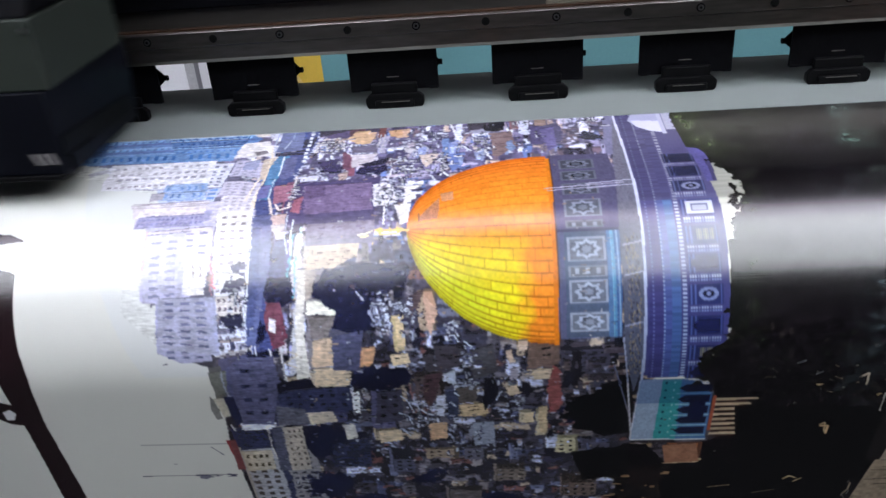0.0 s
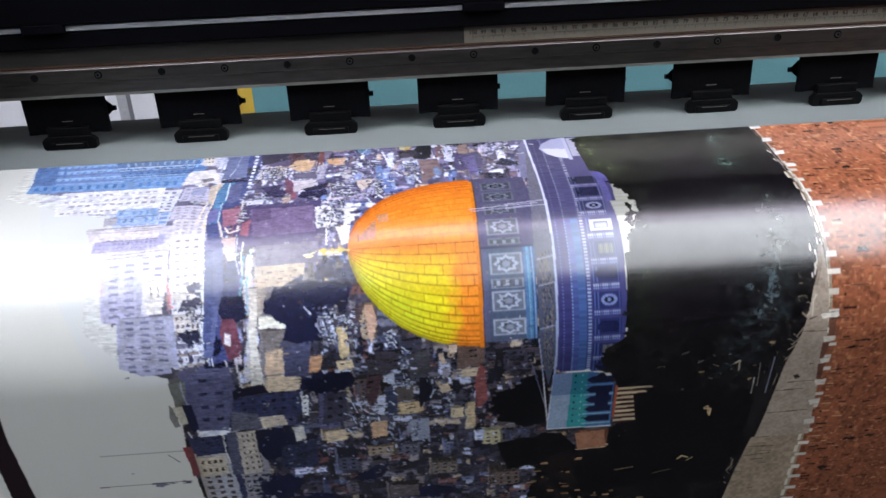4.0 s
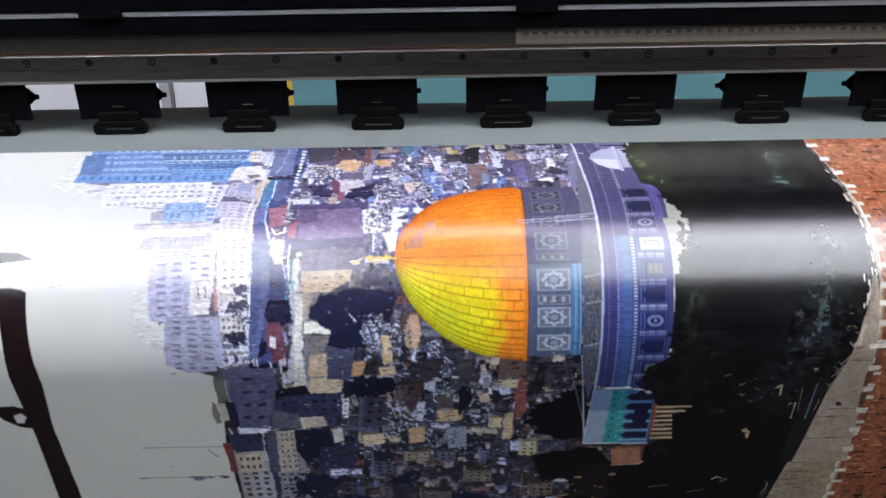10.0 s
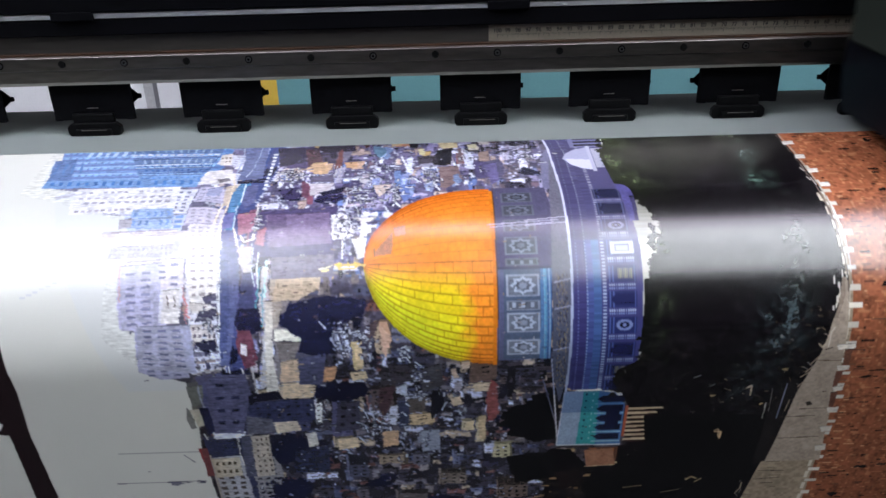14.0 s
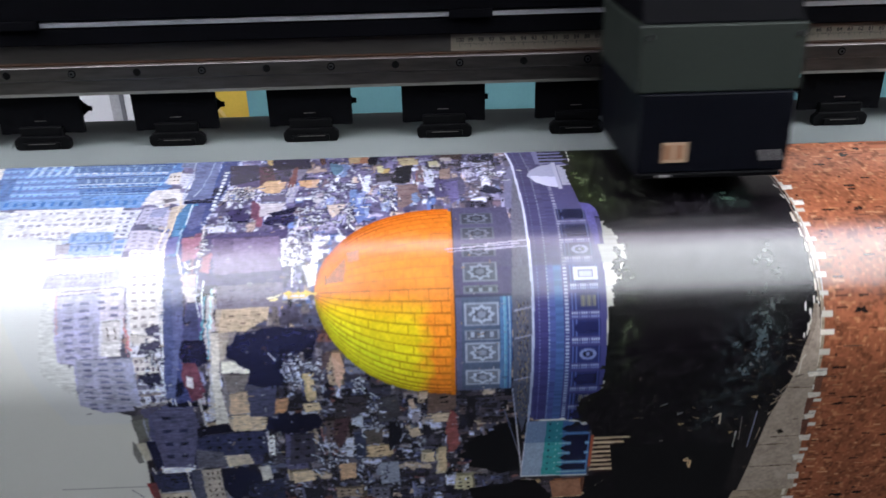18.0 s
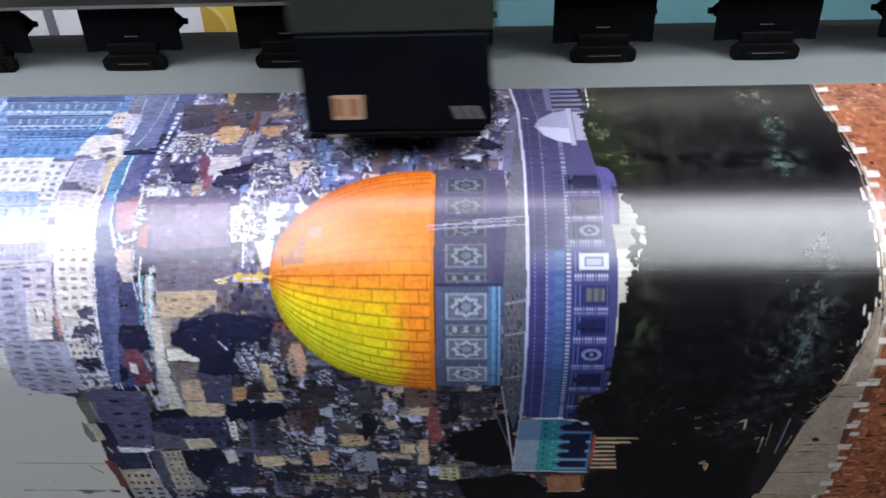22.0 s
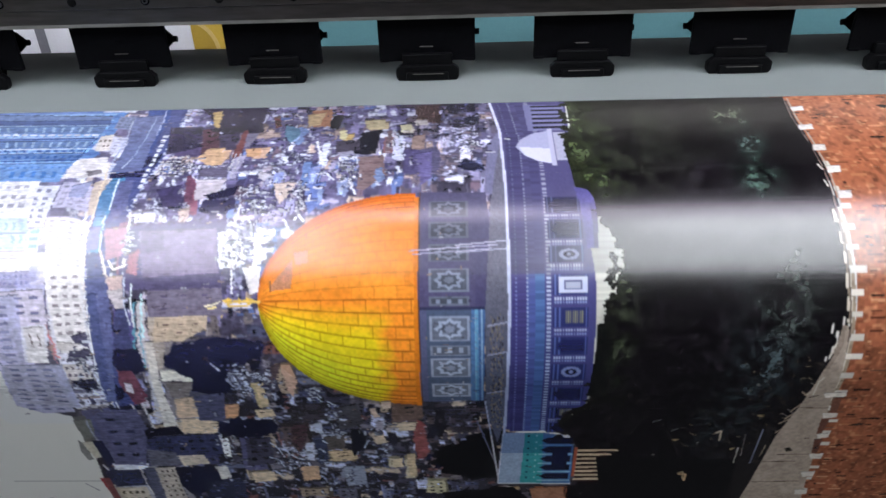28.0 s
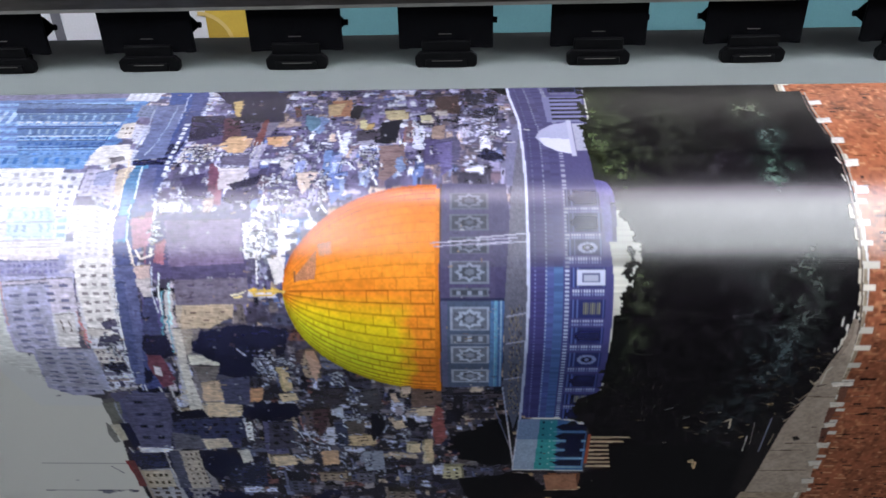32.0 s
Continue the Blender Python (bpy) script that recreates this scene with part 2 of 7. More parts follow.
# ---- the printer ----
X0, X1 = -1.05, 1.75          # the machine's ends
CURVE, LEAD = 9.183, 11.5       # the nose of the apron: 1/m; degrees of the slope before it
FLAT, BEND = 0.0846, 0.2517     # arc lengths from the print line at which the nose begins and ends
STEP = 0.003411                 # the feed after each pass


def front(s):
    """Where the sheet lies at s metres past the print line: y, z and its tilt in degrees."""
    lead = radians(LEAD)
    if s < 0:
        return -s, -0.0012, 0.0
    if s < FLAT:
        return -s * math.cos(lead), -s * math.sin(lead), LEAD
    a = (min(s, BEND) - FLAT) * CURVE + lead
    e = max(s - BEND, 0.0)
    return (-FLAT * math.cos(lead) - (math.sin(a) - math.sin(lead)) / CURVE - e * math.cos(a),
            -FLAT * math.sin(lead) + (math.cos(a) - math.cos(lead)) / CURVE - e * math.sin(a), math.degrees(a))


def printer():
    p = empty("large_format_printer", (0, 0, LEVEL), "wide black and steel inkjet printer with a steel guide rail", "printer")
    # platen and the curved front apron under the sheet
    part("platen", box(X0, X1, 0.0, 0.172, -0.05, -0.030, 0.002), DULL_STEEL, p)
    outer = []
    for i in range(40):
        y, z, a = front(0.62 * i / 39)
        outer.append((y + 0.006 * math.sin(radians(a)), z - 0.006 * math.cos(radians(a))))
    inner = [(0.05, outer[-1][1]), (0.05, -0.05), (0.0, -0.03)]
    part("front_apron", prism(outer + inner, X0, X1), DULL_STEEL, p)
    part("body", box(X0, X1, 0.05, 0.24, -0.42, -0.062, 0.01), CASE, p)
    for x in (X0 + 0.2, X1 - 0.2):
        part("stand_leg", box(x - 0.04, x + 0.04, 0.08, 0.20, -LEVEL, -0.42, 0.005), CASE, p)
        part("stand_foot", box(x - 0.05, x + 0.05, -0.15, 0.55, -LEVEL, -LEVEL + 0.05, 0.008), CASE, p)
    # gantry
    part("gantry_beam", prism([(0.0755, 0.055), (0.0755, 0.0795), (0.0665, 0.0805), (0.0660, 0.0975), (0.0660, 0.17), (0.205, 0.17), (0.205, 0.058)], X0, X1, 0.0005), ALU, p, "grey aluminium gantry beam")
    part("rail_lip", prism([(0.0545, 0.0525), (0.0531, 0.0555), (0.0531, 0.0664), (0.075, 0.0664), (0.075, 0.0525)], X0, X1), STEEL, p)
    rail = part("guide_rail", prism([(0.0527, 0.0672), (0.0527, 0.0788), (0.0545, 0.0802), (0.075, 0.0802), (0.075, 0.0672)], X0, X1, 0.0003), STEEL, p, "brushed steel linear guide rail")
    part("rust_line", box(X0, X1, 0.0565, 0.0664, 0.0803, 0.0815), mat("brown_grease", (0.035, 0.016, 0.008), 0.7, 0, 0.6, 30, 0.2, 0.2), rail)
    part("belt_cover", prism([(0.0605, 0.0980), (0.0595, 0.0990), (0.0595, 0.1118), (0.0605, 0.1128), (0.0659, 0.1128), (0.0659, 0.0980)], X0, X1), BLACK_BAND, p, "matt black belt cover")
    part("top_strip", box(X0, X1, 0.0585, 0.0659, 0.1140, 0.1186, 0.0004), mat("pale_aluminium", (0.34, 0.35, 0.36), 0.45, 0.2, 0.12, 12, 0.05, 0.4, (0.1, 1, 1)), p)
    part("top_cover", prism([(0.0560, 0.1195), (0.0545, 0.16), (0.09, 0.20), (0.20, 0.20), (0.20, 0.1705), (0.0655, 0.1705), (0.0655, 0.1195)], X0, X1, 0.0015), BLACK_BAND, p, "black top cover")
    for x in (-0.43, 0.018, 0.431, 0.86):
        part("strip_clip", box(x - 0.02, x + 0.02, 0.054, 0.0584, 0.1125, 0.1205, 0.0008), BLACK_BAND, p)
    # rail screws, every other hole plugged
    first, last = math.ceil(X0 / 0.06) + 1, math.floor(X1 / 0.06) - 1
    for k in range(first, last + 1):
        if k % 2:
            s = part("rail_screw", shift(disc(0.0024, 0.001, 20), 0, -0.0008), SCREW_STEEL, rail)
            part("counterbore", shift(disc(0.0036, 0.0008, 24), 0, -0.0001), HOLE, s)
            part("socket", shift(disc(0.0013, 0.0004, 6), 0, -0.0013), HOLE, s)
        else:
            s = part("rail_plug", shift(disc(0.0034, 0.0008, 20), 0, -0.0004), HOLE, rail)
        s.location = (k * 0.06, 0.0527, 0.0731)
    return p


PRINTER = printer()


def ruler(p):
    r = part("ruler_tape", box(0.4125, 1.44, 0.0648, 0.0657, 0.0818, 0.0978), RULER, p, "pale ruler tape with centimetre numbers")
    ticks = bmesh.new()
    for i in range(1000):
        x = 0.421 + i * 0.001
        h = 0.0036 if i % 10 == 0 else 0.0026 if i % 5 == 0 else 0.0016
        w = 0.00012 if i % 10 else 0.0002
        vs = [ticks.verts.new((x + dx, 0.0646, 0.0890 - dz)) for dx, dz in ((-w, h), (w, h), (w, 0), (-w, 0))]
        ticks.faces.new(vs)
    tagged(part("tick_marks", ticks, RULER_INK, r), kind="stuff")
    for n in range(100, 0, -1):
        c = bpy.data.curves.new("numeral", "FONT")
        c.body, c.size, c.align_x, c.offset = str(n), 0.0054, "CENTER", 0.00012
        t = new("numeral", c)
        t.location = (0.421 + (100 - n) * 0.01, 0.0645, 0.0902)
        t.rotation_euler = (radians(90), 0, 0)
        c.materials.append(RULER_INK)
        t.parent = r
    return r


ruler(PRINTER)


def display_board():
    """A printed board that stands in a rack behind the machine, seen through the slot under the gantry."""
    b = empty("display_board", (0, BOARD_Y, LEVEL - 0.1), "upright printed display board with teal, gold and grey fields", "board")
    part("panel", box(-0.95, 1.70, 0.0, 0.008, -0.26, 0.14, 0.002), PANEL_WHITE, b)
    part("teal_field", box(GOLD_X1, 1.68, -0.0012, 0.0, -0.25, 0.13), TEAL, b, "teal printed field")
    part("gold_field", box(GOLD_X0, GOLD_X1, -0.0012, 0.0, -0.25, 0.13), GOLD_BRIGHT, b, "ochre gold printed field")
    cx, cz, r0, r1 = ARC
    curve = lambda r, a0, a1: [(cx + r * math.cos(radians(a)), cz + r * math.sin(radians(a))) for a in range(a0, a1, 5 if a1 > a0 else -5)]
    part("gold_disc", plate([(GOLD_X0, -0.25), (cx + r0, -0.25)] + curve(r0, 0, 100) + [(GOLD_X0, cz + r0)], -0.0018, -0.0013), GOLD, b, "dark gold curved field")
    part("gold_arc", plate(curve(r1, 0, 95) + curve(r0 + 0.0002, 90, -5), -0.0018, -0.0013), GOLD_LIGHT, b, "pale gold arc")
    part("grey_bar", box(BAR_X - 0.0075, BAR_X + 0.0075, -0.0012, 0.0, -0.25, 0.13), GREY_PANEL, b)
    fold = part("grey_fold", box(FOLD_X - 0.016, FOLD_X + 0.006, -0.0012, 0.0, -0.25, 0.13), GREY_FOLD, b)
    part("fold_line", box(FOLD_X, FOLD_X + 0.007, -0.0018, -0.0013, -0.25, 0.13), GREY_PANEL, fold)
    rack = empty("board_rack", (0, BOARD_Y + 0.04, 0), "dark steel rack standing behind the printer", "rack")
    for x in (-0.6, 1.35):
        part("upright", box(x - 0.02, x + 0.02, 0.0, 0.04, 0.0, 1.12, 0.002), CASE, rack)
        part("foot", box(x - 0.025, x + 0.025, -0.25, 0.2, 0.0, 0.03, 0.002), CASE, rack)
    part("shelf", box(-0.7, 1.45, -0.06, 0.04, LEVEL - 0.40, LEVEL - 0.361, 0.002), CASE, rack)
    part("top_bar", box(-0.7, 1.45, -0.031, 0.0, 0.94, 0.98, 0.002), CASE, rack)


BOARD_Y = 0.57
GOLD_X0, GOLD_X1, BAR_X, FOLD_X = 0.0204, 0.0932, -0.2134, -0.1139
ARC = (0.0087, -0.0100, 0.0458, 0.0518)
display_board()


def clamp(p):
    """A pinch clamp: cover plate, stepped foot with a groove, and side knob."""
    c = part("pinch_clamp", plate([(-0.0405, 0.0515), (0.0405, 0.0515), (0.0405, 0.0150), (-0.0405, 0.0150)], 0.0655, 0.0690, 0.0008), BLACK_PLASTIC, p, "matt black pinch roller cover")
    base = [(-0.0240, 0.0), (-0.008, 0.0), (-0.006, 0.0006), (0.006, 0.0006), (0.008, 0.0), (0.0240, 0.0), (0.0265, 0.0030), (0.0268, 0.0095), (0.0225, 0.0135), (-0.0225, 0.0135), (-0.0268, 0.0095), (-0.0265, 0.0030)]
    f = part("foot", joined(plate(base, 0.0575, 0.0650, 0.0008), box(-0.021, 0.021, 0.0605, 0.0656, 0.0100, 0.0225, 0.0012)), BLACK_GLOSS, c)
    part("front_pad", box(-0.0178, 0.0178, 0.0548, 0.0580, 0.0012, 0.0082, 0.0011), BLACK_GLOSS, f)
    part("pad_edge", box(-0.012, 0.014, 0.0545, 0.0549, 0.0068, 0.0073), DULL_STEEL, f)
    part("slot", box(-0.006, 0.005, 0.0651, 0.0656, 0.0270, 0.0275), DULL_STEEL, c)
    for x in (-0.036, 0.036):
        part("ear", box(x - 0.004, x + 0.004, 0.0640, 0.0652, 0.0150, 0.0172, 0.0005), BLACK_PLASTIC, c)
    part("roller", shift(disc(0.006, 0.02, 16), 0, 0.085, 0.006), BLACK_PLASTIC, c)
    return c


def clamps(p):
    one = clamp(p)
    for k in range(-8, 13):
        x = 0.0146 + 0.1299 * k
        c = one if k == -8 else copy_thing(one, pose(0, 0, 0))
        c.location = (x, 0, 0)
        if k <= 0:
            side = 1
        elif k >= 5:
            side = -1
        else:
            continue
        arm = plate([(0.0300, 0.046), (0.0350, 0.044), (0.0410, 0.038), (0.0408, 0.0325), (0.0300, 0.024)], 0.0785, 0.0812, 0.0004)
        cap = disc(0.0026, 0.0040, 14)
        bmesh.ops.rotate(cap, verts=cap.verts[:], matrix=Matrix.Rotation(radians(90), 3, "Z"))
        kn = part("knob", joined(arm, shift(cap, 0.0422, 0.0798, 0.0352)), BLACK_PLASTIC, c)
        if side < 0:
            kn.scale = (-1, 1, 1)


clamps(PRINTER)

# ---- the blank part of the sheet ----
def blank_sheet():
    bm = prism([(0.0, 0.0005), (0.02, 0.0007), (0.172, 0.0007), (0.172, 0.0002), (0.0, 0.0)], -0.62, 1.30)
    tagged(part("blank_sheet", shift(bm, 0, 0, LEVEL), PAPER), "blank white vinyl sheet under the pinch clamps, its shade put in as grey", "vinyl sheet")


blank_sheet()

# ---- the print ----
PITCH = 0.56                     # mm between colour samples across
ROWMM = STEP * 1000 / 5          # and along the feed
TOP, COUNT = -19, 172            # strips: the first, and how many
XS = np.arange(-112.0, 790.01, PITCH)
SS = np.arange(COUNT * 5 + 1) * ROWMM + TOP * STEP * 1000
GX, GS = np.meshgrid(XS, SS)
rng = np.random.default_rng(7)


def lin(*c):
    """Linear colour from 0-255 display values."""
    c = np.array(c, float) / 255
    return np.where(c <= 0.04045, c / 12.92, ((c + 0.055) / 1.055) ** 2.4)


INKS = np.zeros(GX.shape + (3,))
INKS[:] = lin(232, 234, 236)


def region(x0, x1, s0, s1):
    i = np.clip(np.searchsorted(XS, [x0 - 1, x1 + 1]), 0, len(XS))
    j = np.clip(np.searchsorted(SS, [s0 - 1, s1 + 1]), 0, len(SS))
    return slice(j[0], j[1]), slice(i[0], i[1])


def inside(pts):
    """The window round a polygon, and which samples of it lie inside."""
    pts = np.array(pts, float).reshape(-1, 2)
    w = region(pts[:, 0].min(), pts[:, 0].max(), pts[:, 1].min(), pts[:, 1].max())
    x, s = GX[w], GS[w]
    m = np.zeros(x.shape, bool)
    for (xa, sa), (xb, sb) in zip(pts, np.roll(pts, -1, 0)):
        if sa != sb:
            m ^= ((sa > s) != (sb > s)) & (x < (xb - xa) * (s - sa) / (sb - sa) + xa)
    return w, m


def fill(pts, colour, jitter=0.0):
    w, m = inside(pts)
    c = INKS[w]
    c[m] = colour * (1 + jitter * rng.standard_normal((m.sum(), 1))) if jitter else colour


def rect(x, s, dx, ds, colour, jitter=0.0):
    w = region(x, x + dx, s, s + ds)
    m = (GX[w] >= x) & (GX[w] < x + dx) & (GS[w] >= s) & (GS[w] < s + ds)
    c = INKS[w]
    c[m] = colour * (1 + jitter * rng.standard_normal((m.sum(), 1))) if jitter else colour


def line(x0, s0, x1, s1, width, colour):
    d = math.hypot(x1 - x0, s1 - s0)
    nx, ns = -(s1 - s0) / d * width / 2, (x1 - x0) / d * width / 2
    fill([(x0 + nx, s0 + ns), (x1 + nx, s1 + ns), (x1 - nx, s1 - ns), (x0 - nx, s0 - ns)], colour)


def grain(cell, seed):
    """Smooth value noise over the whole print, 0 to 1."""
    g = np.random.default_rng(seed)
    nx, ns = int((XS[-1] - XS[0]) / cell) + 3, int((SS[-1] - SS[0]) / cell) + 3
    v = g.random((ns, nx))
    fx, fs = (XS - XS[0]) / cell, (SS - SS[0]) / cell
    ix, js = fx.astype(int), fs.astype(int)
    ux, us = fx - ix, fs - js
    ux, us = ux * ux * (3 - 2 * ux), us * us * (3 - 2 * us)
    a = v[js][:, ix] * (1 - ux) + v[js][:, ix + 1] * ux
    b = v[js + 1][:, ix] * (1 - ux) + v[js + 1][:, ix + 1] * ux
    return a * (1 - us[:, None]) + b * us[:, None]


def shade(w, m, factor):
    INKS[w][m] *= factor[w][m][:, None] if isinstance(factor, np.ndarray) else factor


def pick(colours):
    return lin(*colours[rng.integers(len(colours))])


def windows(x0, x1, s0, s1, nx, ns, colour, fx=0.55, fs=0.5):
    """Rows of windows over a front."""
    dx, ds = (x1 - x0) / nx, (s1 - s0) / ns
    for i in range(nx):
        for j in range(ns):
            k = 0.8 + 0.4 * rng.random()
            rect(x0 + (i + 0.5 - fx / 2) * dx, s0 + (j + 0.5 - fs / 2) * ds, dx * fx, ds * fs, colour * k)


def blot(x, s, rx, rs, colour, rough=0.35, n=26, lobes=0.5):
    """An uneven patch: a tree, a cloud of dust, a stain."""
    ph = rng.random(4) * 6.28
    a = np.linspace(0, 2 * math.pi, n, endpoint=False)
    r = 1 + lobes * 0.3 * np.sin(3 * a + ph[0]) + lobes * 0.25 * np.sin(5 * a + ph[1]) + rough * (rng.random(n) - 0.5)
    fill(np.stack([x + rx * r * np.cos(a), s + rs * r * np.sin(a)], -1), colour, 0.12)


# -- sky: near white, a little greyer away from the horizon
INKS[:] = lin(228, 229, 223)
INKS *= (0.95 + 0.07 * grain(160, 11))[..., None]

# -- the old city: ground tone first, then roofs and walls heaped on it
CITY = [(0, -64), (2, -8), (25, 74), (50, 78), (64, 104), (104, 108), (108, 122), (96, 125), (96, 142), (108, 146), (108, 203), (117, 206), (114, 240), (149, 253), (149, 310),
        (145, 347), (147, 396), (150, 480), (560, 480), (540, 345), (520, 280), (470, 300), (463, 200), (466, -64)]
w, m = inside(CITY)
deep_part = np.clip((GS - 90) / 140, 0, 1)[..., None]
base = (lin(96, 88, 116) * (1 - deep_part) + lin(70, 64, 72) * deep_part) * (0.45 + 0.9 * grain(9, 21) * grain(3.1, 22) * 2)[..., None]
INKS[w][m] = base[w][m]


def house(x, s, dx, ds, c, rows=0):
    """A house lying on its side: roof edge at low x, the sunlit wall towards high s, the other in shade."""
    cutoff = ds * (0.25 + 0.35 * rng.random())
    lean = (rng.random() - 0.5) * 0.25 * ds
    fill([(x, s), (x + dx, s + lean * 0.3), (x + dx, s + cutoff), (x, s + cutoff)], c * (0.32 + 0.16 * rng.random()), 0.05)
    fill([(x, s + cutoff), (x + dx, s + cutoff), (x + dx, s + ds + lean * 0.3), (x, s + ds)], c, 0.04)
    roof = min(dx * 0.3, 1.2 + 2.4 * rng.random())
    rect(x, s, roof, ds, np.minimum(c * (1.1 + 0.5 * rng.random()), 0.85), 0.04)
    rect(x + roof, s, 0.8, ds, c * 0.3)
    if dx > 6 and rng.random() < 0.45:
        windows(x + roof + 1, x + dx, s + cutoff + 0.4, s + ds - 0.3, max(1, int((dx - roof) / 6)), max(1, int((ds - cutoff) / 4.5)), c * 0.22, 0.42, 0.42)
        windows(x + roof + 1, x + dx, s + 0.3, s + cutoff, max(1, int((dx - roof) / 4.2)), 1, c * 0.14, 0.42, 0.4)


UPPER = [(158, 148, 172), (128, 118, 150), (98, 90, 122), (66, 60, 92), (206, 204, 222), (242, 244, 252), (180, 164, 168), (186, 158, 134), (92, 116, 168), (116, 92, 98), (150, 146, 176), (50, 46, 70)]
LOWER = [(98, 90, 94), (74, 70, 82), (122, 112, 114), (58, 54, 68), (146, 132, 124), (186, 160, 124), (88, 90, 114), (112, 114, 134), (46, 44, 60), (126, 80, 68), (84, 76, 80), (206, 204, 212)]


def mosaic(n, x0, x1, s0, s1, sizes, colours, lo=0.7, hi=1.25):
    """Walls, roofs and gaps heaped on one another, long across or along, each with a shaded edge."""
    spots = sorted(((x0 + rng.random() * (x1 - x0), s0 + rng.random() * (s1 - s0)) for k in range(n)), key=lambda q: q[0])
    for x, s in spots:
        size = sizes[0] + (sizes[1] - sizes[0]) * rng.random() ** 1.5
        long = 1 + 1.6 * rng.random()
        dx, ds = (size * long, size * 0.7) if rng.random() < 0.6 else (size * 0.7, size * long * 0.8)
        c = pick(colours) * (lo + (hi - lo) * rng.random())
        rect(x, s, dx, ds, c, 0.04)
        rect(x, s, dx, max(0.7, ds * 0.25), c * (0.25 + 0.35 * rng.random()))
        if rng.random() < 0.4:
            rect(x, s, 0.9, ds, np.minimum(c * 1.5, 0.85))
        if size > 5 and rng.random() < 0.5:
            windows(x + 1.5, x + dx - 0.5, s + ds * 0.35, s + ds - 0.4, max(1, int(dx / 6)), max(1, int(ds / 5)), c * 0.2, 0.4, 0.42)


mosaic(1250, 150, 462, -64, 165, (2.6, 11.0), UPPER, 0.8, 1.4)
mosaic(1150, 150, 462, 155, 478, (3.6, 13.0), LOWER, 0.7, 1.2)
mosaic(260, 150, 222, -64, 240, (2.0, 8.0), [(226, 226, 238), (206, 204, 222), (176, 172, 200), (236, 234, 240), (140, 136, 172), (214, 196, 190)], 0.8, 1.1)
mosaic(150, 380, 455, -64, 78, (3.0, 12.0), [(104, 88, 88), (84, 74, 84), (120, 104, 104), (60, 52, 62), (44, 40, 52)], 0.8, 1.2)


def clutter(cx, cs, rx, rs, n, bright=1.0):
    """Dishes, tanks, laundry and rubble: short slanting bright strokes with their shadows."""
    for k in range(n):
        x, s = cx + rng.standard_normal() * rx * 0.55, cs + rng.standard_normal() * rs * 0.55
        a, b, wd = ((1.2 + 4.5 * rng.random() ** 1.6, (rng.random() - 0.3) * 1.6) if rng.random() < 0.5 else ((rng.random() - 0.3) * 1.6, 1.2 + 4.5 * rng.random() ** 1.6)) + (0.9 + 1.6 * rng.random() ** 2,)
        line(x + 0.9, s - 1.3, x + a + 0.9, s + b - 1.3, wd * 0.8, lin(62, 58, 86))
        line(x, s, x + a, s + b, wd, lin(238, 240, 252) * (0.12 + 0.88 * rng.random() ** 1.3) * bright)


for cx, cs, rx, rs, n in ((282, 105, 11, 22, 60), (250, 60, 30, 18, 80), (226, 84, 10, 20, 50), (322, 60, 44, 22, 120), (270, 218, 30, 14, 60), (286, 135, 8, 26, 40),
                          (424, 30, 18, 24, 60), (168, 110, 9, 40, 80), (172, 215, 8, 30, 50), (250, 12, 34, 30, 40), (350, 10, 50, 30, 60)):
    clutter(cx, cs, rx, rs, n)
for k in range(150):
    cx, cs = ((300, 330, 60, 50), (318, 255, 26, 12), (272, 214, 16, 10), (330, 300, 50, 40))[k % 4][:2]
    rx, rs = ((60, 50), (26, 12), (16, 10), (50, 40))[k % 4]
    x, s = cx + rng.standard_normal() * rx * 0.5, cs + rng.standard_normal() * rs * 0.5
    r = 1.4 + 1.6 * rng.random()
    c = lin(196, 198, 212) * (0.45 + 0.55 * rng.random())
    line(x - r, s - 0.6, x, s - r * 0.5, 1.0, c)
    line(x, s - r * 0.5, x + r, s + r * 0.6, 1.1, c)
    line(x - r * 0.6, s + 0.8, x + r * 0.7, s + r + 0.5, 0.9, lin(34, 32, 40))
for k in range(90):
    x, s = 200 + rng.random() * 250, 236 + rng.random() * 190
    line(x, s, x + 1 + 2.5 * rng.random(), s + (rng.random() - 0.5) * 3, 0.9, pick([(206, 196, 186), (150, 130, 120), (30, 28, 34), (206, 176, 120), (120, 116, 130)]) * (0.5 + 0.5 * rng.random()))
# nothing in an old town is quite straight
jj = np.arange(len(SS))[:, None] + np.round((grain(6, 71) - 0.5) * 2.4 + (grain(1.6, 72) - 0.5) * 1.1).astype(int)
ii = np.arange(len(XS))[None, :] + np.round((grain(6, 73) - 0.5) * 2.4 + (grain(1.6, 74) - 0.5) * 1.1).astype(int)
bent = INKS[np.clip(jj, 0, len(SS) - 1), np.clip(ii, 0, len(XS) - 1)]
w, m = inside(CITY)
INKS[w][m] = bent[w][m]
soft = INKS[w].copy()
soft[1:-1, 1:-1] = 0.5 * soft[1:-1, 1:-1] + 0.125 * (soft[:-2, 1:-1] + soft[2:, 1:-1] + soft[1:-1, :-2] + soft[1:-1, 2:])
INKS[w][m] = soft[m]

# glare on the gloss put into the inks: a lilac lift over nearer roofs
glare_lift = (np.clip((150 - GS) / 60, 0, 1) * np.clip((GX - 205) / 20, 0, 1))[..., None]
w, m = inside(CITY)
INKS[w][m] = np.minimum(INKS * (1 + 0.12 * glare_lift * np.clip((GS + 20) / 60, 0, 2)[..., None]) + glare_lift * lin(70, 64, 84) * 0.35, 0.9)[w][m]

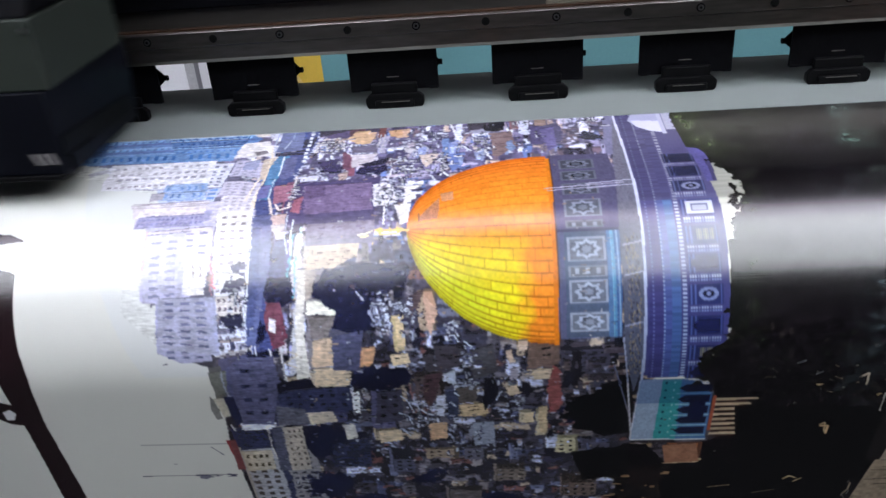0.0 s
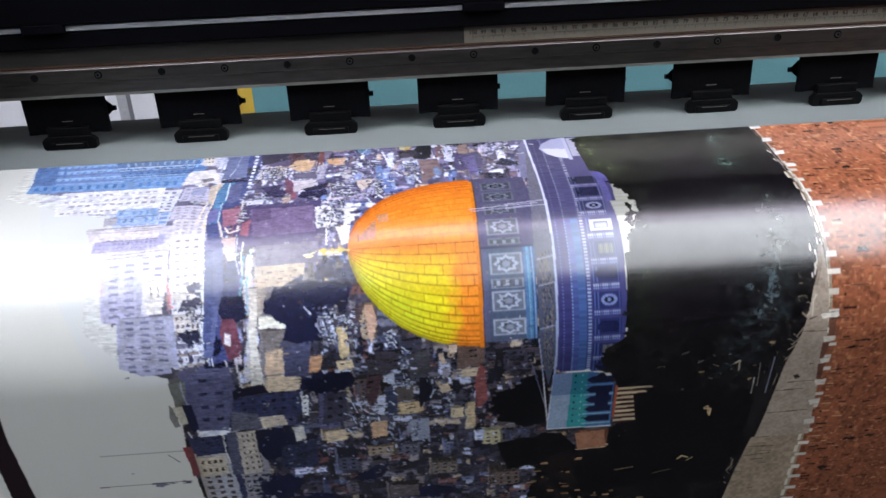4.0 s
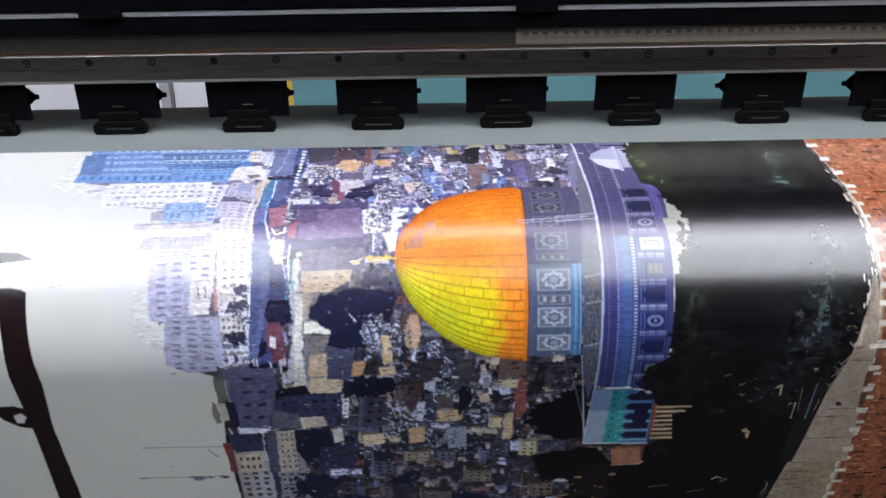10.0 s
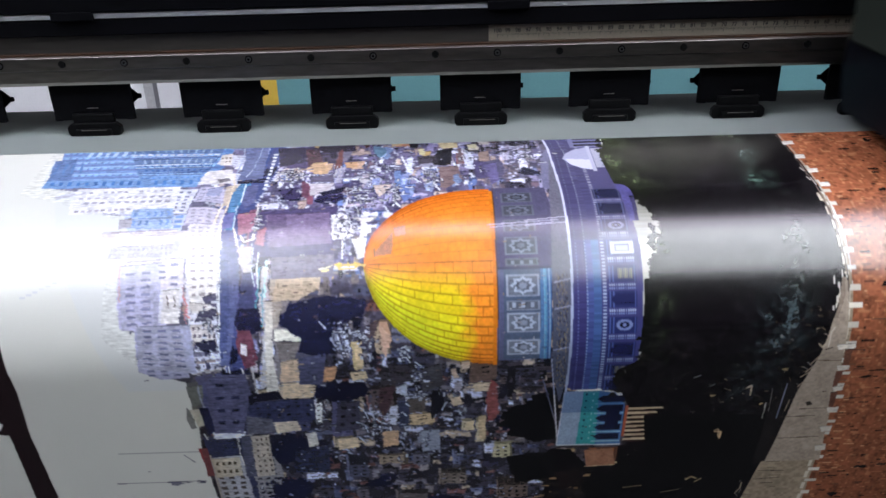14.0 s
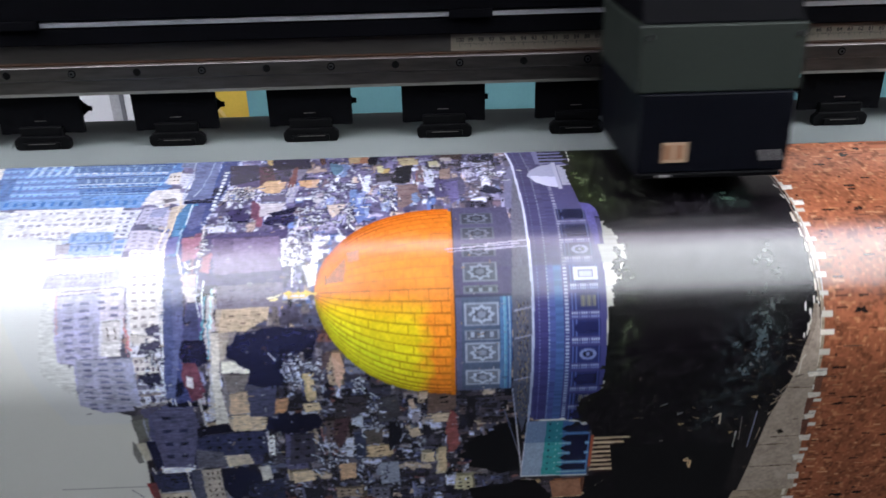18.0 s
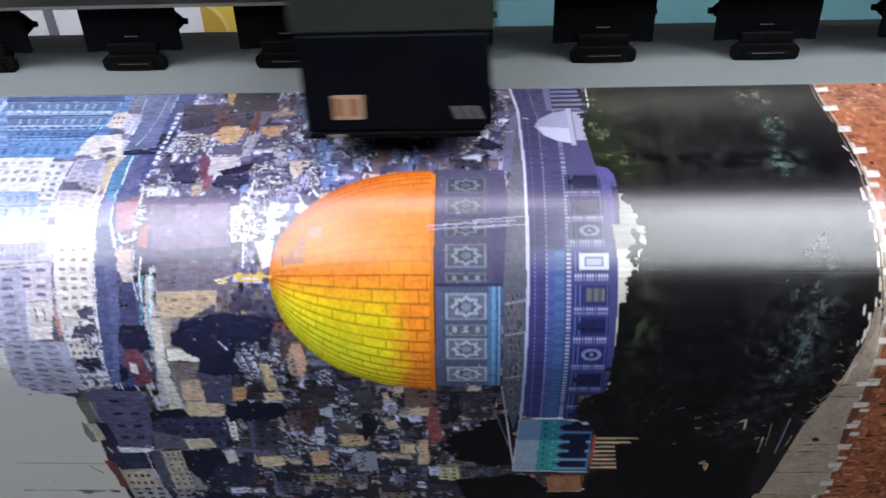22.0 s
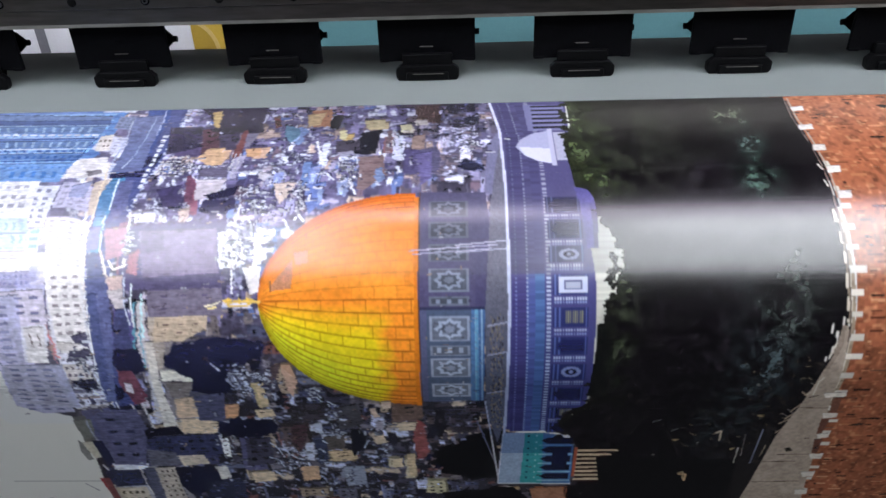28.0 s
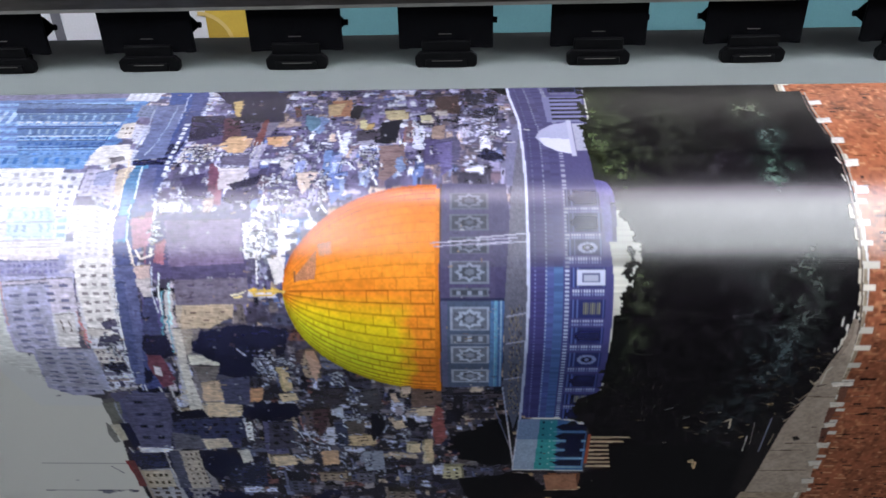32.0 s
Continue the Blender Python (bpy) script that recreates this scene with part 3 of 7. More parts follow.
# -- new town along the skyline
BLUE = lin(70, 125, 190)
fill([(2, -10), (170, -14), (169, 26), (164, 58), (158, 72), (25, 74)], BLUE, 0.03)
for k in range(9):
    s = -9 + k * 9.2
    rect(2 + 0.3 * (s + 9), s, 166 - 0.3 * (s + 9), 2.0, lin(44, 92, 160))
    rect(2 + 0.3 * (s + 9), s + 4.6, 160 - 0.3 * (s + 9), 1.3, lin(150, 196, 232))
    for i in range(26):
        x = 6 + 0.3 * (s + 9) + i * 6.1
        if x < 160:
            rect(x, s + 5.6, 3.4, 2.6, lin(110, 170, 220) * (0.8 + 0.5 * rng.random()))
            rect(x + 3.6, s + 5.6, 1.0, 2.8, lin(50, 96, 160))
for i in range(9):
    rect(34 + i * 8, 8, 3.5, 16, lin(176, 208, 236) * (0.9 + 0.15 * rng.random()))
fill([(47, 77), (153, 78), (151, 107), (61, 105)], lin(232, 232, 240), 0.02)
windows(66, 150, 79, 106, 12, 6, lin(110, 112, 132), 0.5, 0.5)
fill([(100, 107), (152, 108), (150, 124), (106, 122)], lin(196, 206, 230), 0.02)
windows(112, 150, 108, 122, 5, 3, lin(96, 140, 205), 0.8, 0.6)
fill([(92, 123), (158, 124), (156, 146), (94, 144)], lin(214, 206, 220), 0.02)
fill([(98, 133), (152, 133), (152, 143), (100, 143)], lin(168, 164, 200), 0.04)
fill([(104, 145), (157, 145), (154, 171), (141, 203), (105, 203)], lin(196, 192, 220), 0.03)
windows(108, 138, 150, 202, 2, 10, lin(106, 108, 142), 0.62, 0.42)
windows(138, 153, 148, 172, 1, 5, lin(120, 118, 150), 0.6, 0.4)
fill([(117, 203), (145, 202), (154, 247), (131, 249), (114, 239)], lin(176, 176, 205), 0.03)
windows(119, 150, 206, 246, 3, 8, lin(92, 96, 130), 0.55, 0.42)
fill([(157, 131), (184, 131), (183, 165), (182, 200), (181, 240), (164, 241), (160, 200), (158, 163)], lin(236, 232, 234), 0.02)
windows(160, 182, 134, 238, 4, 19, lin(122, 114, 128), 0.5, 0.42)
mosaic(40, 160, 180, 205, 244, (2.0, 6.0), [(120, 112, 130), (206, 200, 206), (70, 66, 96), (170, 150, 140)], 0.8, 1.1)
fill([(139, 171), (157, 170), (152, 198), (136, 199)], lin(242, 240, 242), 0.02)
windows(142, 153, 174, 186, 2, 3, lin(150, 120, 110), 0.5, 0.4)
line(156, 160, 158, 200, 1.0, lin(190, 120, 124))
for s, x0, x1, c in ((-24, 150, 176, (226, 228, 236)), (0, 166, 184, (120, 130, 160)), (26, 160, 186, (206, 206, 222)), (52, 158, 186, (232, 232, 240)), (76, 154, 184, (196, 190, 212)), (100, 152, 182, (206, 198, 214)), (118, 156, 182, (226, 218, 226))):
    rect(x0, s, x1 - x0, 17, lin(*c), 0.03)
    windows(x0 + 1, x1 - 1, s + 1, s + 16, 4, 4, lin(*c) * 0.5, 0.5, 0.4)
fill([(182, 242), (198, 242), (185, 318), (156, 318), (158, 246)], lin(90, 89, 120), 0.04)
windows(165, 190, 256, 306, 2, 5, lin(52, 54, 78), 0.5, 0.4)
fill([(149, 254), (159, 252), (158, 300), (150, 309)], lin(96, 96, 92), 0.05)
blot(151, 292, 4, 14, lin(112, 110, 104))
rect(160, 316, 34, 8, lin(214, 210, 206))
fill([(150, 322), (182, 322), (184, 345), (150, 345)], lin(54, 56, 84), 0.1)
fill([(143, 337), (148, 337), (150, 352), (152, 376), (147, 372), (144, 352)], lin(146, 58, 62), 0.06)
fill([(150, 346), (180, 346), (182, 480), (151, 480)], lin(168, 162, 156), 0.05)
windows(152, 179, 350, 440, 3, 12, lin(88, 76, 66), 0.5, 0.5)
fill([(184, 318), (213, 322), (212, 480), (182, 480)], lin(142, 134, 126), 0.05)
windows(186, 209, 326, 440, 3, 18, lin(70, 68, 78), 0.5, 0.4)
fill([(181, 322), (187, 322), (185, 480), (180, 480)], lin(60, 62, 88), 0.08)
for k in range(3):
    line(116 + 2 * k, 205 + 22 * k, 112 + 2 * k, 206 + 22 * k, 1.0, lin(90, 90, 110))

# haze over the far skyline
far = (np.clip((196 - GX) / 60, 0, 1) * np.clip((262 - GS) / 40, 0, 1) * 0.22)[..., None]
w, m = inside(CITY)
INKS[w][m] = (INKS * (1 - far) + lin(206, 208, 232) * far)[w][m]

# -- the blue boulevard band
fill([(178, -64), (186, -9), (192, 33), (188, 54), (187, 70), (184, 94), (182, 122), (186, 140), (184, 173), (184, 243), (201, 243), (196, 199), (198, 173), (200, 140),
      (204, 122), (208, 94), (212, 73), (216, 56), (220, 23), (215, -29), (210, -64)], lin(76, 84, 132), 0.05)
fill([(178, -64), (186, -9), (192, 33), (189, 50), (206, 50), (205, 0), (200, -64)], lin(62, 84, 142), 0.05)
fill([(188, 54), (199, 56), (194, 94), (192, 122), (183, 122), (186, 94)], lin(70, 140, 176), 0.05)
fill([(190, 48), (216, 44), (214, 56), (189, 58)], lin(46, 48, 84), 0.06)
line(200, -23, 203, 45, 1.0, lin(176, 190, 224))
for k in range(46):
    s = -60 + 3.4 * k
    x = np.interp(s, [-60, 22, 54, 100], [214, 220, 216, 205]) - 1 + rng.standard_normal() * 0.7
    rect(x, s, 1.8 + rng.random() * 2, 1.5, lin(220, 228, 248) * (0.65 + 0.35 * rng.random()))
for a, b in (((187, 58), (181, 124)), ((181, 124), (183, 173)), ((184, 173), (184, 240)), ((184, 62), (175, 124))):
    line(*a, *b, 1.7, lin(240, 226, 204))
for k in range(30):
    rect(185 + rng.random() * 12, 130 + 3.7 * k, 1 + 3 * rng.random(), 0.9, lin(48, 54, 100) * (0.7 + 0.7 * rng.random()))
blot(192, 226, 5, 7, lin(36, 40, 74))
fill([(203, 160), (216, 165), (214, 187), (198, 190)], lin(96, 84, 136), 0.08)
fill([(198, 190), (216, 190), (215, 204), (195, 202)], lin(36, 36, 66), 0.1)
fill([(197, 206), (206, 208), (211, 230), (199, 240)], lin(134, 58, 74), 0.12)
fill([(204, 100), (214, 98), (216, 132), (205, 140)], lin(150, 92, 112), 0.15)
fill([(180, 240), (201, 240), (204, 246), (180, 246)], lin(44, 44, 74), 0.1)

# roofs near the boulevard
ROOF = [([(208, -42), (278, -23), (284, 22), (253, 22)], (58, 50, 72)), ([(223, 22), (243, 24), (246, 46), (224, 46)], (92, 78, 112)), ([(248, 21), (259, 24), (260, 39), (251, 44)], (112, 84, 80)),
        ([(260, 22), (281, 22), (277, 38), (266, 39)], (128, 120, 136)), ([(250, 48), (254, 40), (266, 39), (266, 49), (256, 56)], (226, 180, 136)), ([(281, 40), (293, 40), (293, 48), (283, 49)], (220, 174, 134))]
for pts, c in ROOF:
    fill(pts, lin(*c), 0.05)
ROOF = [([(245, 68), (253, 70), (254, 94), (249, 94)], (150, 84, 100)), ([(254, 71), (270, 71), (271, 78), (260, 81), (256, 92)], (226, 220, 232)), ([(270, 47), (278, 45), (275, 70), (270, 68)], (176, 168, 190)),
        ([(239, -6), (246, -8), (248, 16), (245, 16)], (206, 170, 96)), ([(317, -5), (333, -8), (334, 16), (320, 15)], (196, 132, 84)), ([(361, 52), (378, 53), (378, 71), (362, 75)], (108, 84, 82))]
for pts, c in ROOF:
    fill(pts, lin(*c), 0.05)
ROOF = [([(331, 36), (337, 36), (337, 58), (331, 58)], (232, 234, 246)), ([(384, 29), (392, 29), (392, 53), (384, 53)], (214, 214, 230)), ([(344, 37), (367, 37), (367, 47), (344, 47)], (150, 144, 160)),
        ([(397, -10), (416, -14), (417, 14), (399, 13)], (104, 78, 70)), ([(392, 43), (418, 43), (418, 68), (392, 68)], (84, 74, 110)), ([(376, 30), (384, 30), (384, 46), (376, 46)], (140, 96, 96))]
for pts, c in ROOF:
    fill(pts, lin(*c), 0.06)
for x, s, dx, ds, c in ((364, 10, 15, 11, (222, 196, 134)), (345, 24, 8, 10, (206, 170, 90)), (390, 18, 8, 8, (220, 206, 176)), (398, 10, 10, 7, (226, 214, 190)), (326, 55, 6, 24, (124, 142, 196)), (211, 91, 15, 8, (226, 224, 236))):
    rect(x, s, dx, ds, lin(*c), 0.04)
    rect(x, s, dx, ds * 0.18, lin(*c) * 0.4)
for x, s, rx, rs, c in ((312, 26, 5.5, 10, (122, 146, 186)), (374, 69, 5, 5.5, (140, 158, 192)), (331, 66, 4, 9, (140, 154, 204)), (352, 74, 4, 6, (146, 158, 196)), (306, 70, 4, 8, (146, 158, 206))):
    blot(x, s, rx, rs, lin(*c), 0.12)
    blot(x - rx * 0.25, s + rs * 0.25, rx * 0.4, rs * 0.45, np.minimum(lin(*c) * 1.9, 0.85), 0.1)
windows(256, 270, 72, 80, 3, 2, lin(120, 110, 130), 0.45, 0.45)
clutter(250, 58, 26, 8, 24)
clutter(232, 84, 9, 7, 40)
clutter(308, 50, 16, 24, 60)
clutter(360, 66, 34, 9, 50, 0.8)
rect(432, 42, 8, 13, lin(240, 236, 236))
rect(297, 106, 13, 4, lin(244, 240, 240))
rect(296, 109, 5, 24, lin(240, 236, 240))
# big shaded roofs beside the street, and the cream wall under them
fill([(208, 102), (276, 97), (274, 146), (205, 150)], lin(86, 74, 112), 0.05)
fill([(222, 110), (262, 104), (262, 114), (222, 122)], lin(120, 106, 140), 0.05)
fill([(226, 146), (273, 146), (271, 166), (226, 166)], lin(112, 104, 136), 0.03)
rect(261, 157, 34, 4, lin(226, 222, 232))
fill([(225, 166), (261, 168), (252, 179), (234, 180), (227, 204), (225, 183)], lin(206, 186, 158), 0.03)
fill([(228, 184), (240, 184), (238, 258), (224, 258)], lin(140, 128, 124), 0.05)
windows(228, 237, 192, 256, 1, 9, lin(70, 64, 72), 0.5, 0.4)
windows(232, 256, 169, 178, 4, 1, lin(140, 122, 104), 0.3, 0.4)
fill([(220, 200), (225, 204), (220, 260), (209, 262)], lin(206, 198, 186), 0.04)
fill([(218, 157), (224, 157), (220, 202), (215, 194)], lin(214, 206, 196), 0.04)
line(216, 157, 213, 200, 1.6, lin(96, 164, 176))
fill([(224, 258), (249, 258), (249, 277), (221, 275)], lin(206, 180, 140), 0.05)
windows(227, 246, 260, 275, 4, 2, lin(100, 84, 70), 0.4, 0.4)
fill([(243, 226), (262, 226), (260, 255), (237, 255)], lin(96, 92, 104), 0.05)
fill([(262, 240), (272, 240), (268, 256), (257, 256)], lin(200, 140, 84), 0.05)
fill([(287, 218), (293, 218), (294, 242), (287, 244)], lin(206, 176, 110), 0.05)

# trees of the city
DARK_TREE = lin(36, 39, 70)
fill([(233, 197), (240, 186), (270, 181), (299, 185), (298, 196), (271, 206), (272, 222), (248, 224), (232, 219), (245, 212)], DARK_TREE, 0.1)
fill([(250, 266), (280, 257), (295, 270), (281, 282), (253, 278)], DARK_TREE, 0.1)
for x, s, rx, rs in ((262, 198, 22, 11), (246, 210, 13, 9), (286, 190, 13, 7), (274, 269, 20, 9), (225, 338, 18, 14), (240, 352, 16, 16), (236, 82, 9, 7), (266, 90, 12, 5), (252, 132, 16, 8), (205, 176, 6, 5),
                     (214, 398, 22, 16), (250, 420, 24, 12), (300, 388, 14, 8), (190, 282, 5, 5), (350, 420, 18, 10), (438, 62, 9, 7), (440, 14, 6, 8), (414, 312, 10, 14)):
    for k in range(5):
        blot(x + rng.standard_normal() * rx * 0.3, s + rng.standard_normal() * rs * 0.3, rx * 0.6, rs * 0.6, DARK_TREE * (0.6 + 0.6 * rng.random()), 0.7, 34)

for cx, cs, rx, rs, n in ((264, 198, 34, 14, 150), (246, 214, 16, 12, 80), (274, 270, 24, 12, 110), (236, 350, 26, 22, 120), (214, 398, 24, 20, 60)):
    for k in range(n):
        a, q = rng.random() * 6.283, rng.random() ** 0.4
        blot(cx + rx * q * math.cos(a), cs + rs * q * math.sin(a), 1.0 + 2.2 * rng.random(), 0.9 + 1.6 * rng.random(), DARK_TREE * (0.35 + 1.1 * rng.random()), 0.8, 9)

# bigger houses in front of the dome
for x, s, dx, ds, c in ((327, 300, 23, 14, (206, 168, 112)), (336, 322, 19, 17, (140, 138, 146)), (373, 308, 10, 14, (214, 190, 140)), (386, 306, 8, 32, (216, 192, 142)), (382, 242, 20, 21, (124, 96, 84)),
                        (343, 246, 14, 29, (92, 88, 98)), (376, 265, 22, 6, (158, 140, 128)), (373, 238, 7, 12, (176, 150, 116)), (306, 201, 12, 27, (190, 160, 120)), (320, 265, 7, 9, (228, 226, 226)), (299, 262, 21, 32, (112, 92, 84)),
                        (402, 338, 16, 22, (204, 186, 130)), (300, 350, 26, 14, (166, 140, 106)), (330, 350, 18, 16, (110, 104, 110)), (404, 244, 40, 18, (72, 66, 76))):
    rect(x, s, dx, ds, lin(*c) * 0.85, 0.05)
    rect(x + dx * 0.85, s, dx * 0.15, ds, lin(*c) * 0.3)
    rect(x, s, dx, ds * 0.2, lin(*c) * 0.38)
    windows(x + 1, x + dx * 0.8, s + ds * 0.25, s + ds - 1, max(1, int(dx / 7)), max(1, int(ds / 6)), lin(36, 32, 40), 0.4, 0.42)
for x, s, dx, ds, c in ((270, 350, 20, 30, (92, 90, 104)), (352, 372, 26, 22, (134, 116, 96)), (312, 400, 30, 22, (110, 96, 88)), (405, 385, 30, 30, (124, 100, 82)), (262, 326, 17, 14, (196, 168, 124))):
    house(x, s, dx, ds, lin(*c) * 0.85)
fill([(266, 282), (283, 286), (279, 326), (262, 326)], lin(94, 88, 114), 0.04)
windows(266, 279, 288, 324, 2, 6, lin(56, 54, 76), 0.45, 0.4)
fill([(196, 281), (249, 281), (243, 317), (187, 320)], lin(72, 70, 98), 0.05)
windows(200, 242, 284, 314, 6, 4, lin(46, 44, 64), 0.4, 0.4)
rect(248, 278, 5, 25, lin(216, 210, 206), 0.05)
fill([(192, 320), (232, 320), (237, 338), (202, 338)], lin(46, 44, 62), 0.08)
fill([(399, 260), (404, 265), (403, 296), (400, 312), (396, 309), (394, 286)], lin(150, 66, 58), 0.08)

# small things between the houses, then a general unevenness and a cool cast
for k in range(900):
    x, s = 205 + rng.random() * 245, -40 + rng.random() * 470
    a, q = (0.8 + 3 * rng.random() ** 2, (rng.random() - 0.5) * 1.5) if rng.random() < 0.5 else ((rng.random() - 0.5) * 1.5, 0.8 + 3 * rng.random() ** 2)
    line(x, s, x + a, s + q, 0.8 + 0.4 * rng.random(), pick([(206, 208, 222), (30, 28, 44), (150, 146, 160), (50, 46, 66), (186, 160, 130), (96, 92, 112)]) * (0.5 + 0.6 * rng.random()))
jj = np.arange(len(SS))[:, None] + np.round((grain(7, 75) - 0.5) * 2.6 + (grain(1.8, 76) - 0.5) * 1.1).astype(int)
ii = np.arange(len(XS))[None, :] + np.round((grain(7, 77) - 0.5) * 2.6 + (grain(1.8, 78) - 0.5) * 1.1).astype(int)
bent = INKS[np.clip(jj, 0, len(SS) - 1), np.clip(ii, 0, len(XS) - 1)]
w, m = inside([(176, -64), (184, 240), (156, 262), (150, 480), (470, 480), (470, -64)])
bent = bent * 0.84 + bent.mean(-1, keepdims=True) * 0.16
INKS[w][m] = (bent * np.array([0.95, 0.98, 1.12]))[w][m]
w, m = inside([(0, -64), (176, -64), (184, 240), (156, 262), (100, 262), (0, -10)])
INKS[w][m] *= np.array([0.97, 0.99, 1.04])

# -- the court behind the shrine, in shade
mosaic(46, 403, 446, 238, 330, (4.0, 11.0), [(74, 66, 74), (52, 46, 54), (96, 82, 82), (36, 32, 40)], 0.7, 1.2)
fill([(408, 302), (414, 296), (428, 291), (436, 282), (450, 274), (457, 300), (456, 338), (436, 340), (424, 334), (412, 330), (416, 322), (402, 318), (412, 310)], lin(14, 14, 18), 0.2)
line(441, 262, 456, 322, 1.0, lin(120, 118, 132))
fill([(452, 40), (461, 25), (463, 82), (448, 80)], lin(112, 110, 146), 0.06)
fill([(436, -30), (456, -24), (456, -12), (450, -14)], lin(18, 18, 24), 0.1)
for k in range(24):
    rect(420 + rng.random() * 34, -60 + rng.random() * 130, 1 + 3 * rng.random(), 0.8 + rng.random(), lin(206, 204, 214) * (0.5 + 0.5 * rng.random()) if k % 3 else lin(30, 28, 40))

# -- drum of the shrine
fill([(403, 78), (449, 79), (452, 120), (447, 169), (446, 237), (402, 238)], lin(84, 90, 126), 0.05)
fill([(403, 78), (449, 79), (452, 120), (448, 163), (403, 163)], lin(76, 70, 108), 0.05)
fill([(409, 165), (438, 165), (437, 237), (408, 237)], lin(72, 90, 116), 0.05)
fill([(438, 165), (447, 165), (446, 237), (437, 237)], lin(64, 112, 164), 0.1)
rect(440.5, 165, 2.2, 72, lin(96, 172, 206), 0.1)
rect(444.6, 165, 0.9, 72, lin(150, 190, 216), 0.1)
rect(403, 163, 44, 1.6, lin(46, 50, 84))
for s, h, dim in ((86, 13, 0.36), (103, 12, 0.36), (119, 14, 0.40), (138, 15, 0.62), (156, 6, 0.45), (169, 17, 1.0), (189, 8, 0.75), (199, 15, 1.0), (220, 13, 1.1)):
    c = lin(176, 192, 216) * dim * 0.86
    rect(411, s, 26, h, c * 0.34, 0.08)
    for a in (0, 1):
        rect(411, s + a * (h - 1.1), 26, 1.1, c * 0.75)
        rect(411 + a * 24.6, s, 1.4, h, c * 0.75)
    if h > 9:
        a = np.linspace(0, 2 * math.pi, 16, endpoint=False)
        st = np.where(np.arange(16) % 2, 0.72, 1.0)
        cx, cs = 424, s + h / 2
        fill(np.stack([cx + 10.5 * st * np.cos(a), cs + h * 0.44 * st * np.sin(a)], -1), c)
        fill(np.stack([cx + 7.2 * st * np.cos(a), cs + h * 0.30 * st * np.sin(a)], -1), c * 0.25)
        fill(np.stack([cx + 4.0 * st * np.cos(a), cs + h * 0.17 * st * np.sin(a)], -1), c * 0.6)
    else:
        windows(413, 435, s + 1, s + h - 1, 3, 1, c * 1.1, 0.4, 0.7)
for k in range(30):
    rect(439 + rng.random() * 6, 168 + 2.3 * k, 1.6, 0.8, lin(150, 186, 210) * (0.4 + 0.5 * rng.random()))

# -- golden dome
AX, AS, BX = 298.5, 158.0, 402.0
up = lambda x: 79.5 * (1 - ((BX - x) / (BX - AX)) ** 2.15) ** 0.56
dn = lambda x: 83.0 * (1 - ((BX - x) / (BX - AX)) ** 2.05) ** 0.58
xs = np.concatenate([AX + (BX - AX) * (1 - np.cos(np.linspace(0, math.pi / 2, 40)))])
w, m = inside(np.concatenate([np.stack([xs, AS - up(xs)], -1), np.stack([xs, AS + dn(xs)], -1)[::-1]]))
u = np.clip((GX[w] - AX) / (BX - AX), 0, 1)
rad = np.where(GS[w] < AS, up(np.clip(GX[w], AX, BX)), dn(np.clip(GX[w], AX, BX))) + 1e-6
v = np.clip((GS[w] - AS) / rad, -1, 1)
orange, deep, yellow, lime = lin(252, 152, 46), lin(236, 124, 36), lin(250, 222, 34), lin(204, 224, 50)
k1 = np.clip((v + 1.0) / 0.7, 0, 1)[..., None]
k2 = (np.clip((v - 0.02) / 0.30, 0, 1) * np.clip((0.86 - u + 0.1 * (grain(7, 33)[w] - 0.5)) / 0.14, 0, 1) * np.clip(u / 0.12, 0.15, 1))[..., None]
k3 = (np.clip((v - 0.30) / 0.4, 0, 1) * np.clip((0.85 - u) / 0.4, 0, 1))[..., None] * 0.75
g = deep * (1 - k1) + orange * k1
g = g * (1 - k2) + yellow * k2
g = g * (1 - k3) + lime * k3
g = g * (0.93 + 0.12 * grain(5, 31) + 0.04 * (grain(1.6, 32) - 0.5))[w][..., None]
ang = np.degrees(np.arcsin(v))
leaf = 6.4
col_no = np.floor((ang + 90) / leaf)
rib = np.abs(((ang + 90) / leaf) % 1 - 0.5)
half = rad * np.cos(np.radians(ang)) * math.radians(leaf)
stag = (col_no * 0.37) % 1
band = u * 7 + stag
course = np.abs(band % 1 - 0.5) * (BX - AX) / 7
odd = np.sin(col_no * 12.9898 + np.floor(band) * 78.233) * 43758.5453
odd = odd - np.floor(odd)
lit = np.where(v > -0.02, 1.0, np.where(v < -0.8, 0.8, 0.42))
dark = np.clip(1.25 - (0.5 - rib) * half / 0.62, 0, 1) * (0.62 + 0.38 * (odd > 0.35)) * lit * np.clip(half / 1.0, 0.3, 1)
dark = np.maximum(dark, np.clip(1.2 - ((BX - AX) / 14 - course) / 0.5, 0, 1) * 0.7 * (odd > 0.35) * lit)
g = g * (1 + (odd[..., None] - 0.5) * np.array([0.10, 0.20, 0.26]))
g = g * (1 - dark[..., None] * np.array([0.66, 0.84, 0.95]))
INKS[w][m] = g[m]
fill([(401, 82), (404.5, 82), (403.5, 160), (403, 243), (399.5, 243), (401, 160)], lin(226, 128, 34), 0.06)
line(404.8, 78, 403.6, 240, 0.9, lin(90, 60, 40))
line(262, 157, 300, 158, 2.0, lin(236, 196, 96))
for x, r in ((266, 2.0), (272, 1.6), (279, 2.6), (287, 2.0), (293, 2.6)):
    blot(x, 157.5, r, r * 0.9, lin(240, 200, 90), 0.1)
blot(259, 157, 3.2, 3.2, lin(236, 206, 130), 0.2)
line(272, 146, 274, 168, 1.0, lin(220, 190, 120))

